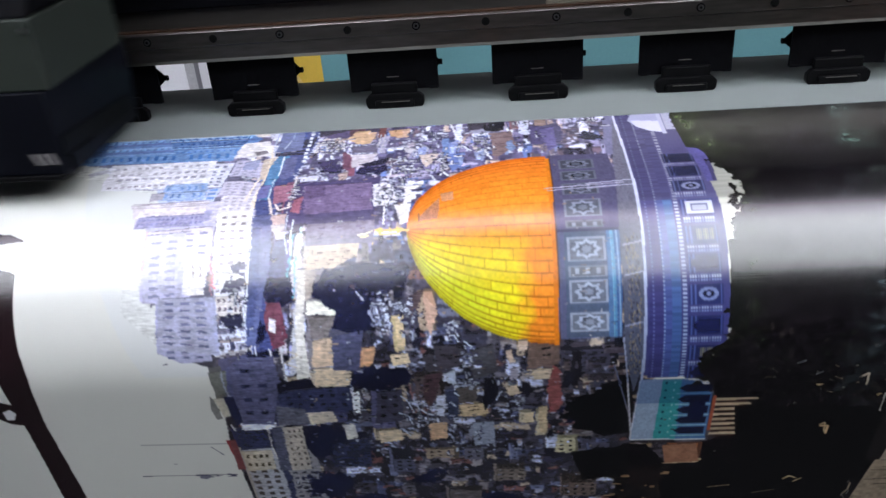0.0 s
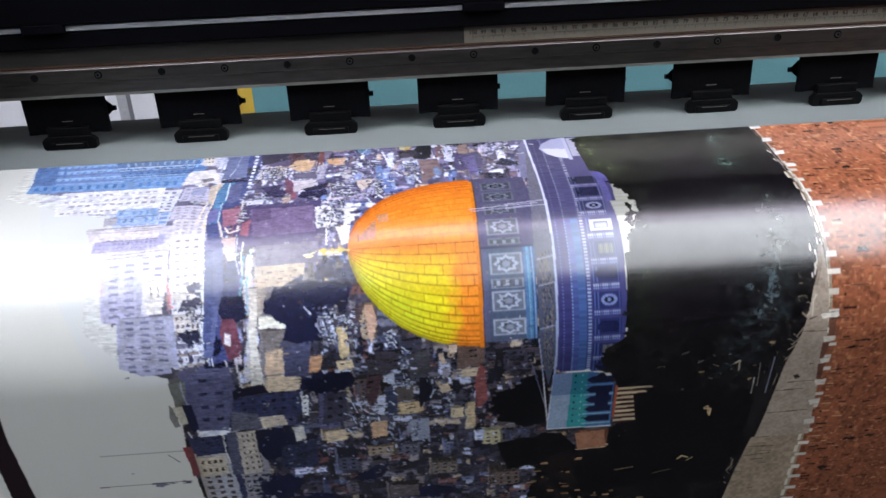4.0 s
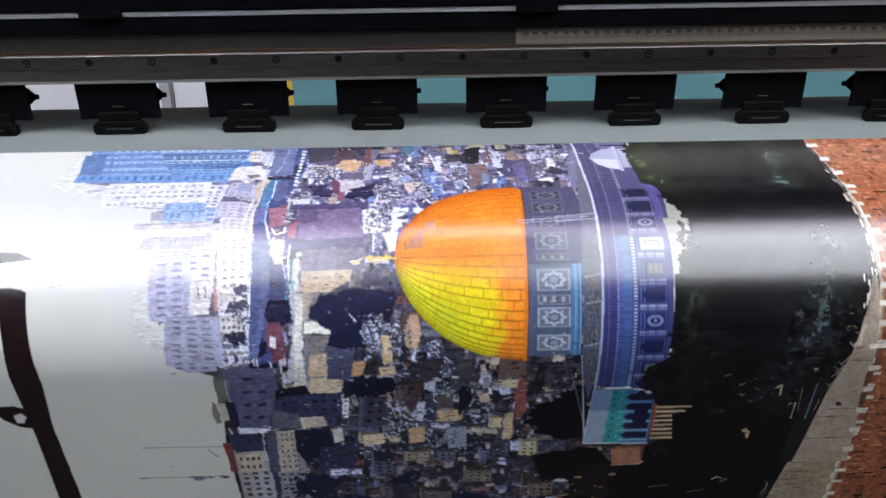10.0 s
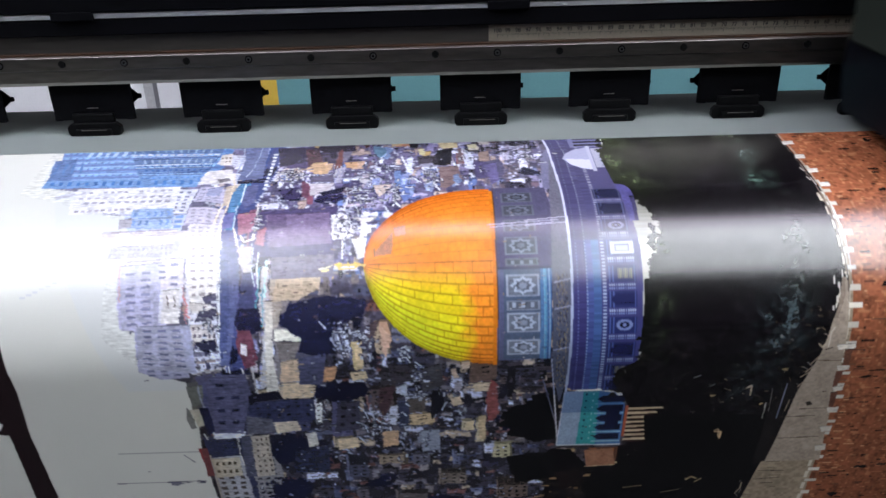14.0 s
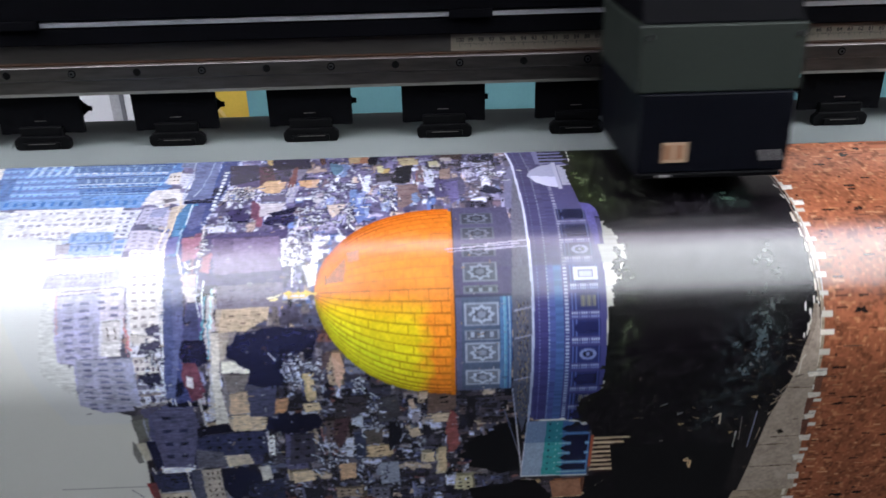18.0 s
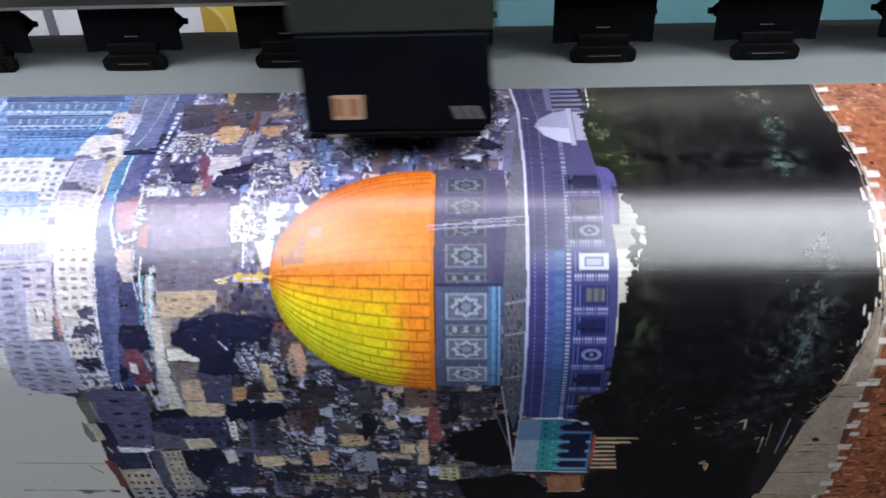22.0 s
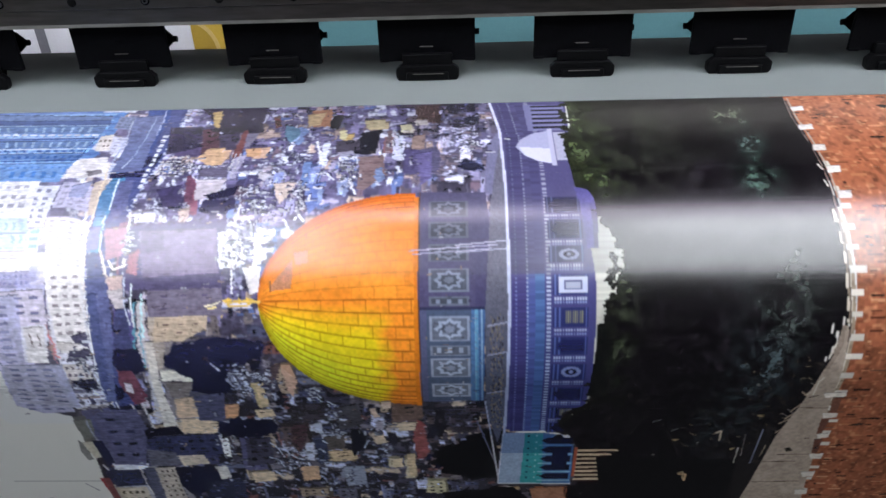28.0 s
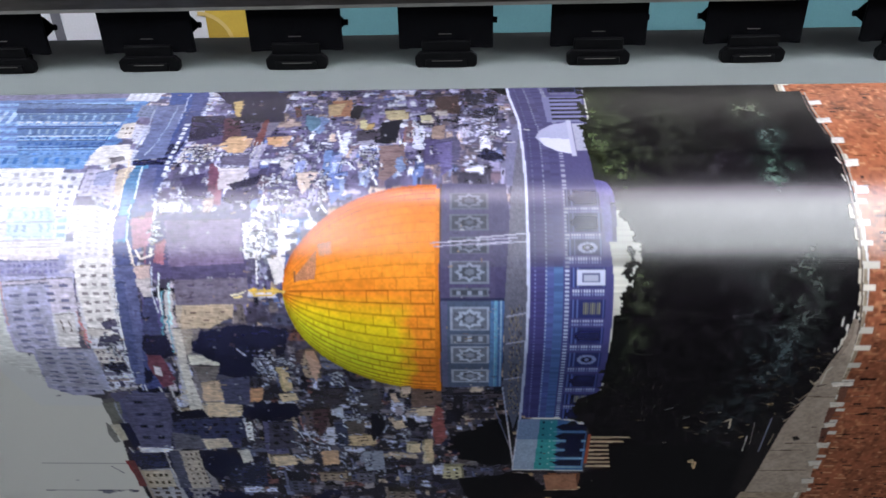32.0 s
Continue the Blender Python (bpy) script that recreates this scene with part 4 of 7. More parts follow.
# -- octagon roof gutter and parapet
fill([(452, 88), (460, 40), (463, 77), (463, 163), (462, 214), (460, 268), (456, 290), (450, 262), (447, 231), (447, 169)], lin(104, 104, 116), 0.12)
for k in range(260):
    s = 165 + rng.random() * 105
    rect(450 + rng.random() * 9, s, 0.8, 1.2 + 1.6 * rng.random(), pick([(122, 116, 100), (74, 70, 78), (118, 112, 110)]) * (0.7 + 0.4 * rng.random()))
WALL_EDGE = [(452, -64), (455, -9), (461, 25), (462.5, 77), (463, 163), (462, 214), (461, 273), (457.5, 346)]
# -- octagon walls
fill(WALL_EDGE[:7] + [(516, 278), (521, 226), (522, 150), (519, 112), (509, 80), (508, 60), (512, 20), (514, -64)], lin(74, 72, 132), 0.05)
fill(WALL_EDGE[:4] + [(463, 138), (519, 138), (519, 112), (509, 80), (508, 60), (512, 20), (514, -64)], lin(70, 64, 122), 0.05)
for s in np.arange(-60, 276, 1.35):
    shadow = 0.75 if s < 142 else 1.0
    e = 463 if s > 30 else 462 - (30 - s) * 0.13
    rect(e + 1.6, s, 9.5, 1.35, lin(72, 66, 128) * (0.85 + 0.3 * rng.random()) * shadow)
    rect(e + 11, s, 5.5, 1.35, (lin(82, 98, 166) if s > 142 else lin(80, 74, 136)) * (0.75 + 0.4 * rng.random()) * shadow)
    rect(e + 16.5, s, 6.5, 1.35, lin(76, 118, 176) * (0.7 + 0.4 * rng.random()) * shadow if s > 142 else lin(76, 72, 136) * (0.75 + 0.3 * rng.random()) * shadow)
for s in np.arange(-58, 276, 2.7):
    e = 463 if s > 30 else 462 - (30 - s) * 0.13
    for dx, c, wd in ((11.2, (172, 190, 226), 1.1), (24.0, (206, 216, 238), 3.0), (4.0, (120, 126, 186), 1.0)):
        rect(e + dx, s, wd, 1.3, lin(*c) * (0.48 if s < 142 else 0.95) * (0.8 + 0.3 * rng.random()))
WIN = [(-50, 0.35), (-30, 0.35), (84, 0.5), (103, 0.55), (122, 0.6), (143, 1.0), (164, 0.95), (184, 0.95), (204, 0.95), (225, 0.9), (246, 0.85), (265, 0.8)]
for k, (s, dim) in enumerate(WIN):
    x0 = 491 if s > 130 else 489 - (130 - s) * 0.02
    rect(x0, s, 23, 13, lin(44, 52, 112) * dim, 0.08)
    for a in (1, 4, 21):
        rect(x0 + a, s, 0.9, 13, lin(90, 110, 180) * dim)
    for a in range(12):
        rect(x0 + 1 + a * 1.8, s + 14.4, 1.0, 1.6, lin(206, 214, 236) * dim)
        rect(x0 + 1 + a * 1.8, s + 17.0, 1.0, 1.2, lin(150, 166, 214) * dim)
    if k == 5:
        rect(x0 + 4, s + 1.5, 18, 10, lin(214, 220, 236))
        rect(x0 + 7, s + 3.5, 12, 6, lin(96, 100, 140))
        rect(x0 + 8.5, s + 4.6, 9, 4, lin(186, 190, 206))
    elif k in (8, 4):
        blot(x0 + 13, s + 6.5, 6.5, 4.4, lin(150, 162, 206) * dim, 0.05, 20, 0)
        blot(x0 + 13, s + 6.5, 4.0, 2.6, lin(30, 36, 84) * dim, 0.05, 20, 0)
        blot(x0 + 13, s + 6.5, 1.6, 1.2, lin(150, 160, 200) * dim, 0.05, 12, 0)
    elif k in (6, 10):
        for a in range(8):
            rect(x0 + 8 + a * 1.5, s + 2, 0.8, 8, lin(130, 130, 110) * dim)
    else:
        fill([(x0 + 2, s + 6.5), (x0 + 6, s + 2), (x0 + 21, s + 2), (x0 + 21, s + 11), (x0 + 6, s + 11)], lin(34, 40, 96) * dim)
# shaded front by the porch: bars and the little side dome
fill([(480, -8), (511, -6), (509, 26), (482, 26)], lin(104, 106, 156), 0.05)
for k in range(6):
    rect(486, -6 + 5.4 * k, 24, 2.6, lin(38, 36, 70))
fill([(472, 43), (476, 36), (484, 30), (497, 26), (499, 60), (487, 57), (478, 51)], lin(160, 164, 196), 0.04)
fill([(474, 43), (486, 44), (498, 45), (498, 60), (487, 57), (478, 51)], lin(206, 208, 226), 0.03)
rect(496, 24, 3.4, 38, lin(176, 178, 200))
rect(500, 28, 9, 28, lin(166, 168, 186), 0.06)
# pale plinth with broken edge
fill([(506, 46), (530, 60), (545, 100), (545, 300), (512, 290), (519, 226), (520, 150), (516, 112), (510, 84)], lin(20, 22, 16), 0.2)
for s in np.arange(92, 270, 1.4):
    x0 = np.interp(s, [84, 112, 150, 226, 286], [510, 515, 519, 518, 512])
    x1 = np.interp(s, [84, 100, 112, 126, 142, 143, 158, 159, 200, 240, 262], [510, 522, 530, 537, 536, 532, 531, 524, 524, 520, 512]) + rng.standard_normal() * 0.9
    rect(x0, s, max(x1 - x0, 0.5), 1.5, lin(226, 226, 214) * (0.48 if s < 142 else 0.95 if s < 158 else 0.75) * (0.85 + 0.2 * rng.random()))
# parapet line
for (a, b), (c, d) in zip(WALL_EDGE, WALL_EDGE[1:]):
    line(a, b, c, d, 1.9, lin(206, 212, 230))
line(447, 238, 458, 346, 1.0, lin(196, 196, 206))
for s in (120, 126, 176, 197, 230):
    line(448 - 20 * (s < 140), s, 463, s - 3, 0.7, lin(190, 190, 206))
line(398, 124, 456, 120, 0.8, lin(190, 184, 204))
line(400, 127, 452, 123, 0.7, lin(176, 170, 194))
# lit facet with arches
fill([(460.5, 278), (476, 278), (474, 346), (457.5, 346)], lin(150, 170, 196), 0.08)
fill([(476, 278), (490, 278), (492, 346), (474, 346)], lin(60, 156, 160), 0.06)
fill([(489, 278), (503, 281), (512, 296), (513, 346), (491, 346)], lin(78, 120, 168), 0.06)
for k in range(8):
    rect(478, 281 + 8 * k, 1.6, 2.2, lin(30, 70, 90))
    rect(484, 281 + 8 * k, 1.4, 2.0, lin(150, 210, 210))
for k, s in enumerate((284, 296, 308, 320, 332)):
    fill([(488, s + 4), (493, s), (511, s), (511, s + 8), (493, s + 8)], lin(24, 30, 62))
    line(487, s + 10, 512, s + 10, 1.2, lin(150, 196, 214))
rect(497, 300, 12, 22, lin(20, 26, 60))
line(457.5, 346, 513, 347, 1.3, lin(206, 214, 222))

w = region(403, 523, -64, 280)
keep = np.where(GS[w] < 142, 0.62, 0.85)[..., None]
pale = ((GX[w] > 403) & (GX[w] < 523) & (INKS[w][..., 2] > INKS[w][..., 0]))[..., None]
mean = INKS[w].mean(-1, keepdims=True) * np.array([0.98, 0.95, 1.38]) * 1.3
INKS[w] = np.where(pale, INKS[w] * keep + mean * (1 - keep), INKS[w])

# -- grove: near black, with lighter crowns where the sun reaches
GROVE = [(514, -64), (513, 21), (506, 46), (509, 78), (519, 90), (531, 108), (538, 126), (537, 142), (533, 143), (532, 157), (525, 159), (525, 186), (526, 218), (519, 241), (501, 253), (500, 270),
         (511, 287), (516, 300), (520, 345), (514, 350), (486, 374), (470, 352), (452, 350), (440, 372), (450, 402), (430, 480), (640, 480), (637, 421), (651, 332), (664, 275), (676, 229), (681, 192),
         (677, 151), (676, 115), (672, 77), (664, 36), (660, 7), (665, -64)]
w, m = inside(GROVE)
n1, n2, n3, n4 = grain(1.5, 41) * (0.5 + grain(3.3, 45)), grain(6, 42), grain(17, 43), grain(44, 44)
tone = lin(13, 9, 14) * (0.4 + 0.9 * n1 * n2 * 2)[..., None]
leafy = np.clip((0.34 * n1 + 0.33 * n2 + 0.33 * n3 - 0.44) * 3.6, 0, 1) ** 1.4
crown = np.clip((0.3 * n2 + 0.4 * n3 + 0.3 * n4 - 0.5) * 4, 0, 1) * n1
leftglow = np.exp(-np.maximum(GX - 508, 0) / 34) * np.exp(-((GS - 30) / 60) ** 2)
tone = tone + (leafy * leftglow)[..., None] * lin(78, 92, 58) * 1.0 + crown[..., None] * lin(66, 60, 66) * 0.2
INKS[w][m] = tone[w][m]
for k in range(150):
    s = -60 + rng.random() * 350
    x = np.interp(s, [-64, 46, 112, 186, 241, 262], [515, 508, 534, 526, 520, 502]) + rng.standard_normal() * 1.6
    blot(x, s, 1.5 + 2.5 * rng.random(), 1.2 + 2 * rng.random(), lin(34, 38, 22) * (0.4 + rng.random()) if s < 80 else lin(18, 18, 14), 0.6, 10)
for k in range(60):
    x, s = 560 + rng.standard_normal() * 45, 250 + rng.random() * 160
    rect(x, s, 0.8 + 2 * rng.random(), 0.8 + rng.random(), lin(120, 116, 110) * (0.1 + 0.5 * rng.random()))
for x, s, r in ((596, 333, 5), (585, 288, 3), (560, 376, 7), (575, 382, 5), (628, 300, 3), (640, 258, 3)):
    blot(x, s, r * 0.7, r * 0.5, lin(140, 122, 92), 0.8, 14)
for k in range(420):
    s = 200 + rng.random() * 240
    e = np.interp(s, [192, 229, 275, 332, 421, 480], [676, 671, 660, 647, 633, 626])
    x = e - abs(rng.standard_normal()) * 34
    line(x, s, x + 1 + 4 * rng.random(), s + (rng.random() - 0.3) * 5, 0.8 + 0.5 * rng.random(), pick([(72, 64, 58), (50, 52, 44), (96, 90, 84), (40, 34, 32), (120, 108, 92)]) * (0.25 + 0.6 * rng.random() ** 2))
for k in range(300):
    x, s = 520 + rng.random() * 120, 230 + rng.random() * 220
    blot(x, s, 0.8 + 1.6 * rng.random(), 0.7 + 1.2 * rng.random(), pick([(34, 30, 28), (30, 34, 28), (44, 38, 38)]) * (0.3 + 0.8 * rng.random()), 0.8, 8)
# arcade and low buildings by the grove
for k, s in enumerate(np.arange(300, 342, 5.6)):
    fill([(515, s), (544 - 5 * (k % 3), s - 0.5), (546 - 4 * (k % 2), s + 1.8), (515, s + 2.6)], lin(206, 186, 158) * (0.75 + 0.25 * (k % 2)))
    rect(516, s + 2.6, 22, 2.6, lin(66, 40, 34))
rect(513, 297, 2.6, 40, lin(166, 84, 60))
rect(485, 350, 27, 20, lin(92, 58, 44), 0.1)
rect(487, 352, 22, 12, lin(176, 110, 70), 0.1)
rect(485, 370, 28, 2, lin(206, 186, 150))
for k in range(240):
    x, s = 440 + rng.random() * 110, 378 + rng.random() * 95
    rect(x, s, 1.5 + 7 * rng.random(), 1 + 2 * rng.random(), (lin(146, 118, 88) if rng.random() < 0.35 else lin(52, 44, 38)) * (0.4 + 0.8 * rng.random()))
# -- road, parapet and the red slope
SLOPE = [(672, -64), (667, 7), (671, 36), (677, 70), (681, 115), (683, 150), (684, 191), (686, 252), (692, 332), (694, 392), (696, 480), (800, 480), (800, -64)]
w, m = inside(SLOPE)
red = lin(164, 98, 68) * (0.62 + 0.5 * grain(2.2, 51) + 0.35 * grain(14, 52))[..., None]
spots = np.clip((grain(5, 53) * 0.6 + grain(2.4, 54) * 0.4 - 0.60) * 9, 0, 1)[..., None]
pale = np.clip((grain(3, 55) - 0.72) * 5, 0, 1)[..., None]
red = red * (1 - 0.4 * spots) + pale * lin(200, 150, 110) * 0.4
red *= np.clip(1.12 - GS / 900, 0.6, 1.2)[..., None]
INKS[w][m] = red[w][m]
for k in range(520):
    x, s = 668 + rng.random() * 125, -60 + rng.random() * 520
    rect(max(x, np.interp(s, [-64, 7, 115, 480], [680, 678, 690, 706])), s, 2 + 9 * rng.random() ** 2, 0.8 + 0.8 * rng.random(), pick([(70, 36, 26), (40, 22, 18), (206, 150, 112), (186, 120, 84), (110, 64, 44)]))
for k in range(14):
    blot(700 + rng.random() * 88, -50 + rng.random() * 500, 2 + 5 * rng.random(), 1 + 2 * rng.random(), lin(40, 24, 20), 0.8, 14)
fill([(665, -64), (660, 7), (664, 36), (672, 77), (676, 115), (677, 151), (681, 192), (676, 229), (664, 275), (651, 332), (637, 421), (630, 480), (696, 480), (694, 392), (692, 332), (686, 252), (684, 191),
      (682, 150), (679, 115), (675, 70), (669, 36), (665, 7), (670, -64)], lin(158, 142, 122), 0.05)
w = region(625, 700, 150, 480)
road = (INKS[w][..., 0] > lin(150, 0, 0)[0]) & (GX[w] < 697)
INKS[w] = np.where(road[..., None], INKS[w] * (0.55 + 0.5 * grain(3, 81) + 0.3 * grain(20, 82))[w][..., None], INKS[w])
for k in range(34):
    s = 200 + rng.random() * 270
    e = np.interp(s, [192, 229, 275, 332, 421, 480], [681, 676, 664, 651, 637, 630])
    rect(e + rng.random() * 26 - 4, s, 3 + 12 * rng.random(), 0.8, lin(96, 84, 72) * (0.5 + 0.7 * rng.random()))
for k in range(60):
    s = 225 + rng.random() * 200
    e = np.interp(s, [192, 229, 275, 332, 421, 480], [681, 676, 664, 651, 637, 630])
    line(e - 16 + rng.random() * 14, s, e - 14 + rng.random() * 10, s + 4 + 8 * rng.random(), 1.0, (lin(150, 134, 116), lin(34, 28, 26), lin(96, 92, 90))[k % 3])
for s in (236, 284, 296, 330, 352, 388, 400):
    e = np.interp(s, [192, 229, 275, 332, 421, 480], [681, 676, 664, 651, 637, 630])
    line(e + 2, s, e + 26, s - 2 + 4 * rng.random(), 0.8, lin(60, 52, 46))
s = -60.0
while s < 470:
    e = np.interp(s, [-64, 7, 36, 70, 115, 150, 191, 252, 332, 392, 480], [671, 666, 670, 676, 680, 682, 684, 686, 692, 694, 696])
    rect(e - 3.5, s, 8 + 4 * rng.random(), 3.4 + 1.6 * rng.random(), lin(236, 230, 218) * (0.7 + 0.3 * rng.random()), 0.04)
    rect(e - 5, s + 5, 3.2, 9, lin(214, 204, 186), 0.06)
    s += 14.2 + rng.random() * 2.4
for (a, b), (c, d) in zip([(668, -64), (661.5, 7), (665.5, 36), (673, 77), (677, 115), (678.5, 151), (681, 185)], [(661.5, 7), (665.5, 36), (673, 77), (677, 115), (678.5, 151), (681, 185), (680, 205)]):
    line(a, b, c, d, 1.2, lin(96, 84, 76))
for k in range(60):
    s = 170 + rng.random() * 60
    rect(668 + rng.random() * 12, s, 1.2, 2 + 4 * rng.random(), (lin(226, 222, 214), lin(20, 18, 20))[k % 2])

# -- fine photographic grain over the picture, none over the sky
w, m = inside(CITY)
speck = 0.86 + 0.28 * grain(1.7, 61)
INKS[w][m] *= speck[w][m][:, None]

# -- calligraphy in the sky and the masts
INKC = lin(34, 20, 24)
fill([(-110, 147), (-45, 149), (-20, 148), (-12, 147), (-1, 148), (12, 154), (-7, 156), (-19, 157), (-50, 160), (-110, 164)], INKC)
fill([(-110, 177), (-60, 178), (-46, 174), (-41, 171), (-31, 177), (-18, 177), (-5, 176), (5, 178), (9, 180), (9, 204), (9, 220), (10, 258), (7, 285), (4, 310), (3, 357), (2, 409), (-19, 415), (-19, 408),
      (-16, 357), (-14, 316), (-14, 286), (-14, 246), (-12, 219), (-12, 186), (-13, 183), (-18, 183), (-31, 186), (-46, 191), (-64, 185), (-110, 189)], INKC)
fill([(-58, 284), (-48, 293), (-56, 299), (-66, 293)], INKC)
fill([(-61, 305), (-49, 307), (-56, 318), (-68, 311)], INKC)
fill([(-60, 298), (-49, 307), (-57, 310), (-63, 303)], INKC)
fill([(-41, 291), (-35, 286), (-22, 285), (-12, 289), (-12, 313), (-16, 313), (-24, 311), (-35, 302)], INKC)
fill([(-25, 297), (-18, 294), (-15, 299), (-19, 306), (-25, 306)], lin(232, 234, 236))
fill([(-58, 419), (-19, 412), (-1, 408), (3, 424), (1, 447), (-16, 449), (-30, 446), (-19, 440), (-18, 426), (-45, 423)], INKC)
fill([(-105, 436), (-75, 446), (-65, 474), (-100, 474)], INKC)
MAST = lin(96, 96, 112)
line(72, 341, 143, 341, 0.9, MAST)
line(61, 381, 142, 380, 0.9, MAST)
for k in range(26):
    rect(104 + 34 * rng.random() ** 0.7, 381 + rng.standard_normal() * 1.6, 2 + 4 * rng.random(), 0.8, lin(70, 70, 92))
blot(114, 383, 5.5, 2.4, lin(120, 120, 136))
line(129, 345, 137, 355, 1.2, lin(110, 110, 126))
rect(92, 365, 3, 1.2, MAST)
for k in range(6):
    rect(28 + 5 * k, 176 - 2.2 * k, 4, 1, lin(206, 208, 216))

# -- from the drawing's own scale to lengths along the sheet
drawn = np.interp(SS, [-80, -30, 17, 30, 43, 52, 71, 111, 146.5, 188, 231.5, 266, 331, 366, 465, 522], [-64, 0, 44, 53, 65, 74, 86, 123, 158, 199, 240, 278, 346, 381, 480, 425])
drawn = np.repeat(drawn[:, None], len(XS), 1)
slide = np.interp(drawn, [-64, -59, 45, 86.5, 123, 136, 480], [0, 2, 5, 8, 3, 0, 0]) * np.clip((GX - 165) / 25, 0, 1)
row = np.clip((drawn - slide - SS[0]) / ROWMM, 0, len(SS) - 1.001)
lo = row.astype(int)
cols = np.arange(len(XS))[None, :]
part_way = (row - lo)[..., None]
INKS[:] = INKS[lo, cols] * (1 - part_way) + INKS[lo + 1, cols] * part_way


# -- the larger buildings, streets and trees of the city, one by one
def stroke(pts, width, colour):
    for a, b in zip(pts, pts[1:]):
        line(*a, *b, max(width, 0.85), colour)


def pane_grid(quad, nx, ns, colour, fx, fs):
    """Rows of windows over a four-cornered front."""
    q = np.array(quad, float)
    at = lambda u, v: tuple((q[0] * (1 - u) + q[1] * u) * (1 - v) + (q[3] * (1 - u) + q[2] * u) * v)
    for i in range(nx):
        for j in range(ns):
            if rng.random() < 0.93:
                u0, u1 = (i + 0.5 - fx / 2 + 0.06 * (rng.random() - 0.5)) / nx, (i + 0.5 + fx / 2) / nx
                v0, v1 = (j + 0.5 - fs / 2) / ns, (j + 0.5 + fs / 2) / ns
                fill([at(u0, v0), at(u1, v0), at(u1, v1), at(u0, v1)], colour * (0.75 + 0.5 * rng.random()))


MOTTLE = (0.70 + 0.34 * grain(2.0, 91) + 0.26 * grain(6.5, 92))[..., None]


def facet(pts, colour, jitter):
    """Mottled wall, roof or tree: greyed like glare, shadow line drawn towards the sheet's top."""
    w, m = inside(pts)
    c = INKS[w]
    # veiling glare mixed into the ink: greyer and bluer
    colour = colour * 0.8 + colour.mean() * np.array([0.19, 0.19, 0.225])
    c[m] = (colour * MOTTLE[w] * (1 + jitter * rng.standard_normal(m.shape + (1,))))[m]
    q = np.array(pts, float)
    # edge shadow drawn as a darker ink line
    for a, b in zip(q, np.roll(q, -1, 0)):
        if (a[1] + b[1]) / 2 < q[:, 1].mean() and abs(a[0] - b[0]) > abs(a[1] - b[1]) and rng.random() < 0.75:
            line(*a, *b, 0.9, colour * (0.3 + 0.4 * rng.random()))


# (buildings)
facet([(63.6, -34.9), (159.6, -29.7), (159.8, -24.0), (65.6, -25.9)], lin(96, 124, 172), .05)
facet([(65.6, -25.9), (159.8, -24.0), (161.5, -16.6), (68.7, -19.3)], lin(58, 88, 146), .05)
stroke([(69.1, -18.4), (160.6, -16.7)], 0.7, lin(150, 180, 214))
facet([(69.5, -17.6), (160.0, -15.9), (159.2, -5.7), (74.1, -8.0)], lin(84, 120, 174), .05)
pane_grid([(69.9, -16.8), (159.4, -15.1), (158.9, -6.5), (73.7, -8.8)], 12, 1, lin(140, 170, 206), .3, .8)
pane_grid([(74.1, -8.0), (159.2, -5.7), (158.3, -1.1), (76.3, -3.2)], 12, 1, lin(206, 218, 234), .7, .5)
stroke([(76.7, -2.4), (157.7, -0.4)], 0.75, lin(176, 200, 226))
stroke([(78.1, 0.7), (156.5, 1.1)], 1.1, lin(34, 62, 118))
facet([(79.2, 3.0), (155.6, 3.4), (154.3, 13.8), (83.9, 12.9)], lin(88, 124, 178), .05)
pane_grid([(79.6, 3.8), (155.0, 4.1), (154.9, 13.0), (83.5, 12.1)], 11, 1, lin(150, 178, 212), .3, .8)
stroke([(84.2, 13.6), (154.6, 14.5)], 1.0, lin(206, 218, 234))
pane_grid([(84.6, 14.4), (154.0, 15.2), (154.6, 18.9), (86.4, 18.1)], 11, 1, lin(60, 92, 148), .6, .6)
stroke([(86.7, 18.9), (154.8, 19.6)], 0.75, lin(190, 208, 230))
facet([(87.0, 19.6), (154.3, 20.3), (154.7, 28.2), (90.8, 27.6)], lin(80, 124, 188), .05)
pane_grid([(87.7, 21.1), (154.0, 21.8), (154.5, 27.5), (90.5, 26.9)], 12, 1, lin(60, 98, 160), .4, .6)
stroke([(91.5, 29.0), (153.3, 28.9)], 1.2, lin(38, 70, 132))
stroke([(92.5, 31.2), (152.8, 31.7)], 0.75, lin(150, 186, 226))
facet([(93.2, 32.6), (152.2, 32.4), (149.9, 47.4), (100.4, 47.9)], lin(104, 156, 220), .05)
pane_grid([(93.9, 34.0), (151.9, 33.7), (151.0, 46.0), (99.4, 45.9)], 11, 1, lin(84, 132, 200), .4, .6)
stroke([(158.0, 0.4), (155.2, 13.8), (153.9, 28.2)], 1.0, lin(36, 60, 110))
facet([(6.1, 1.2), (26.4, 1.0), (39.1, 51.4), (14.5, 50.4), (13.3, 31.3)], lin(84, 122, 182), .05)
facet([(13.6, 37.4), (148.0, 38.9), (150.6, 55.0), (14.5, 50.4)], lin(104, 154, 216), .05)
pane_grid([(17.1, 38.6), (146.2, 39.9), (148.1, 52.9), (17.9, 48.6)], 17, 1, lin(74, 120, 186), .42, .6)
pane_grid([(9.3, 6.8), (45.6, 7.3), (49.9, 26.6), (11.7, 27.1)], 5, 1, lin(84, 118, 172), .3, .9)
stroke([(6.0, -2.1), (12.3, 39.4), (13.5, 50.4)], 0.8, lin(206, 220, 236))
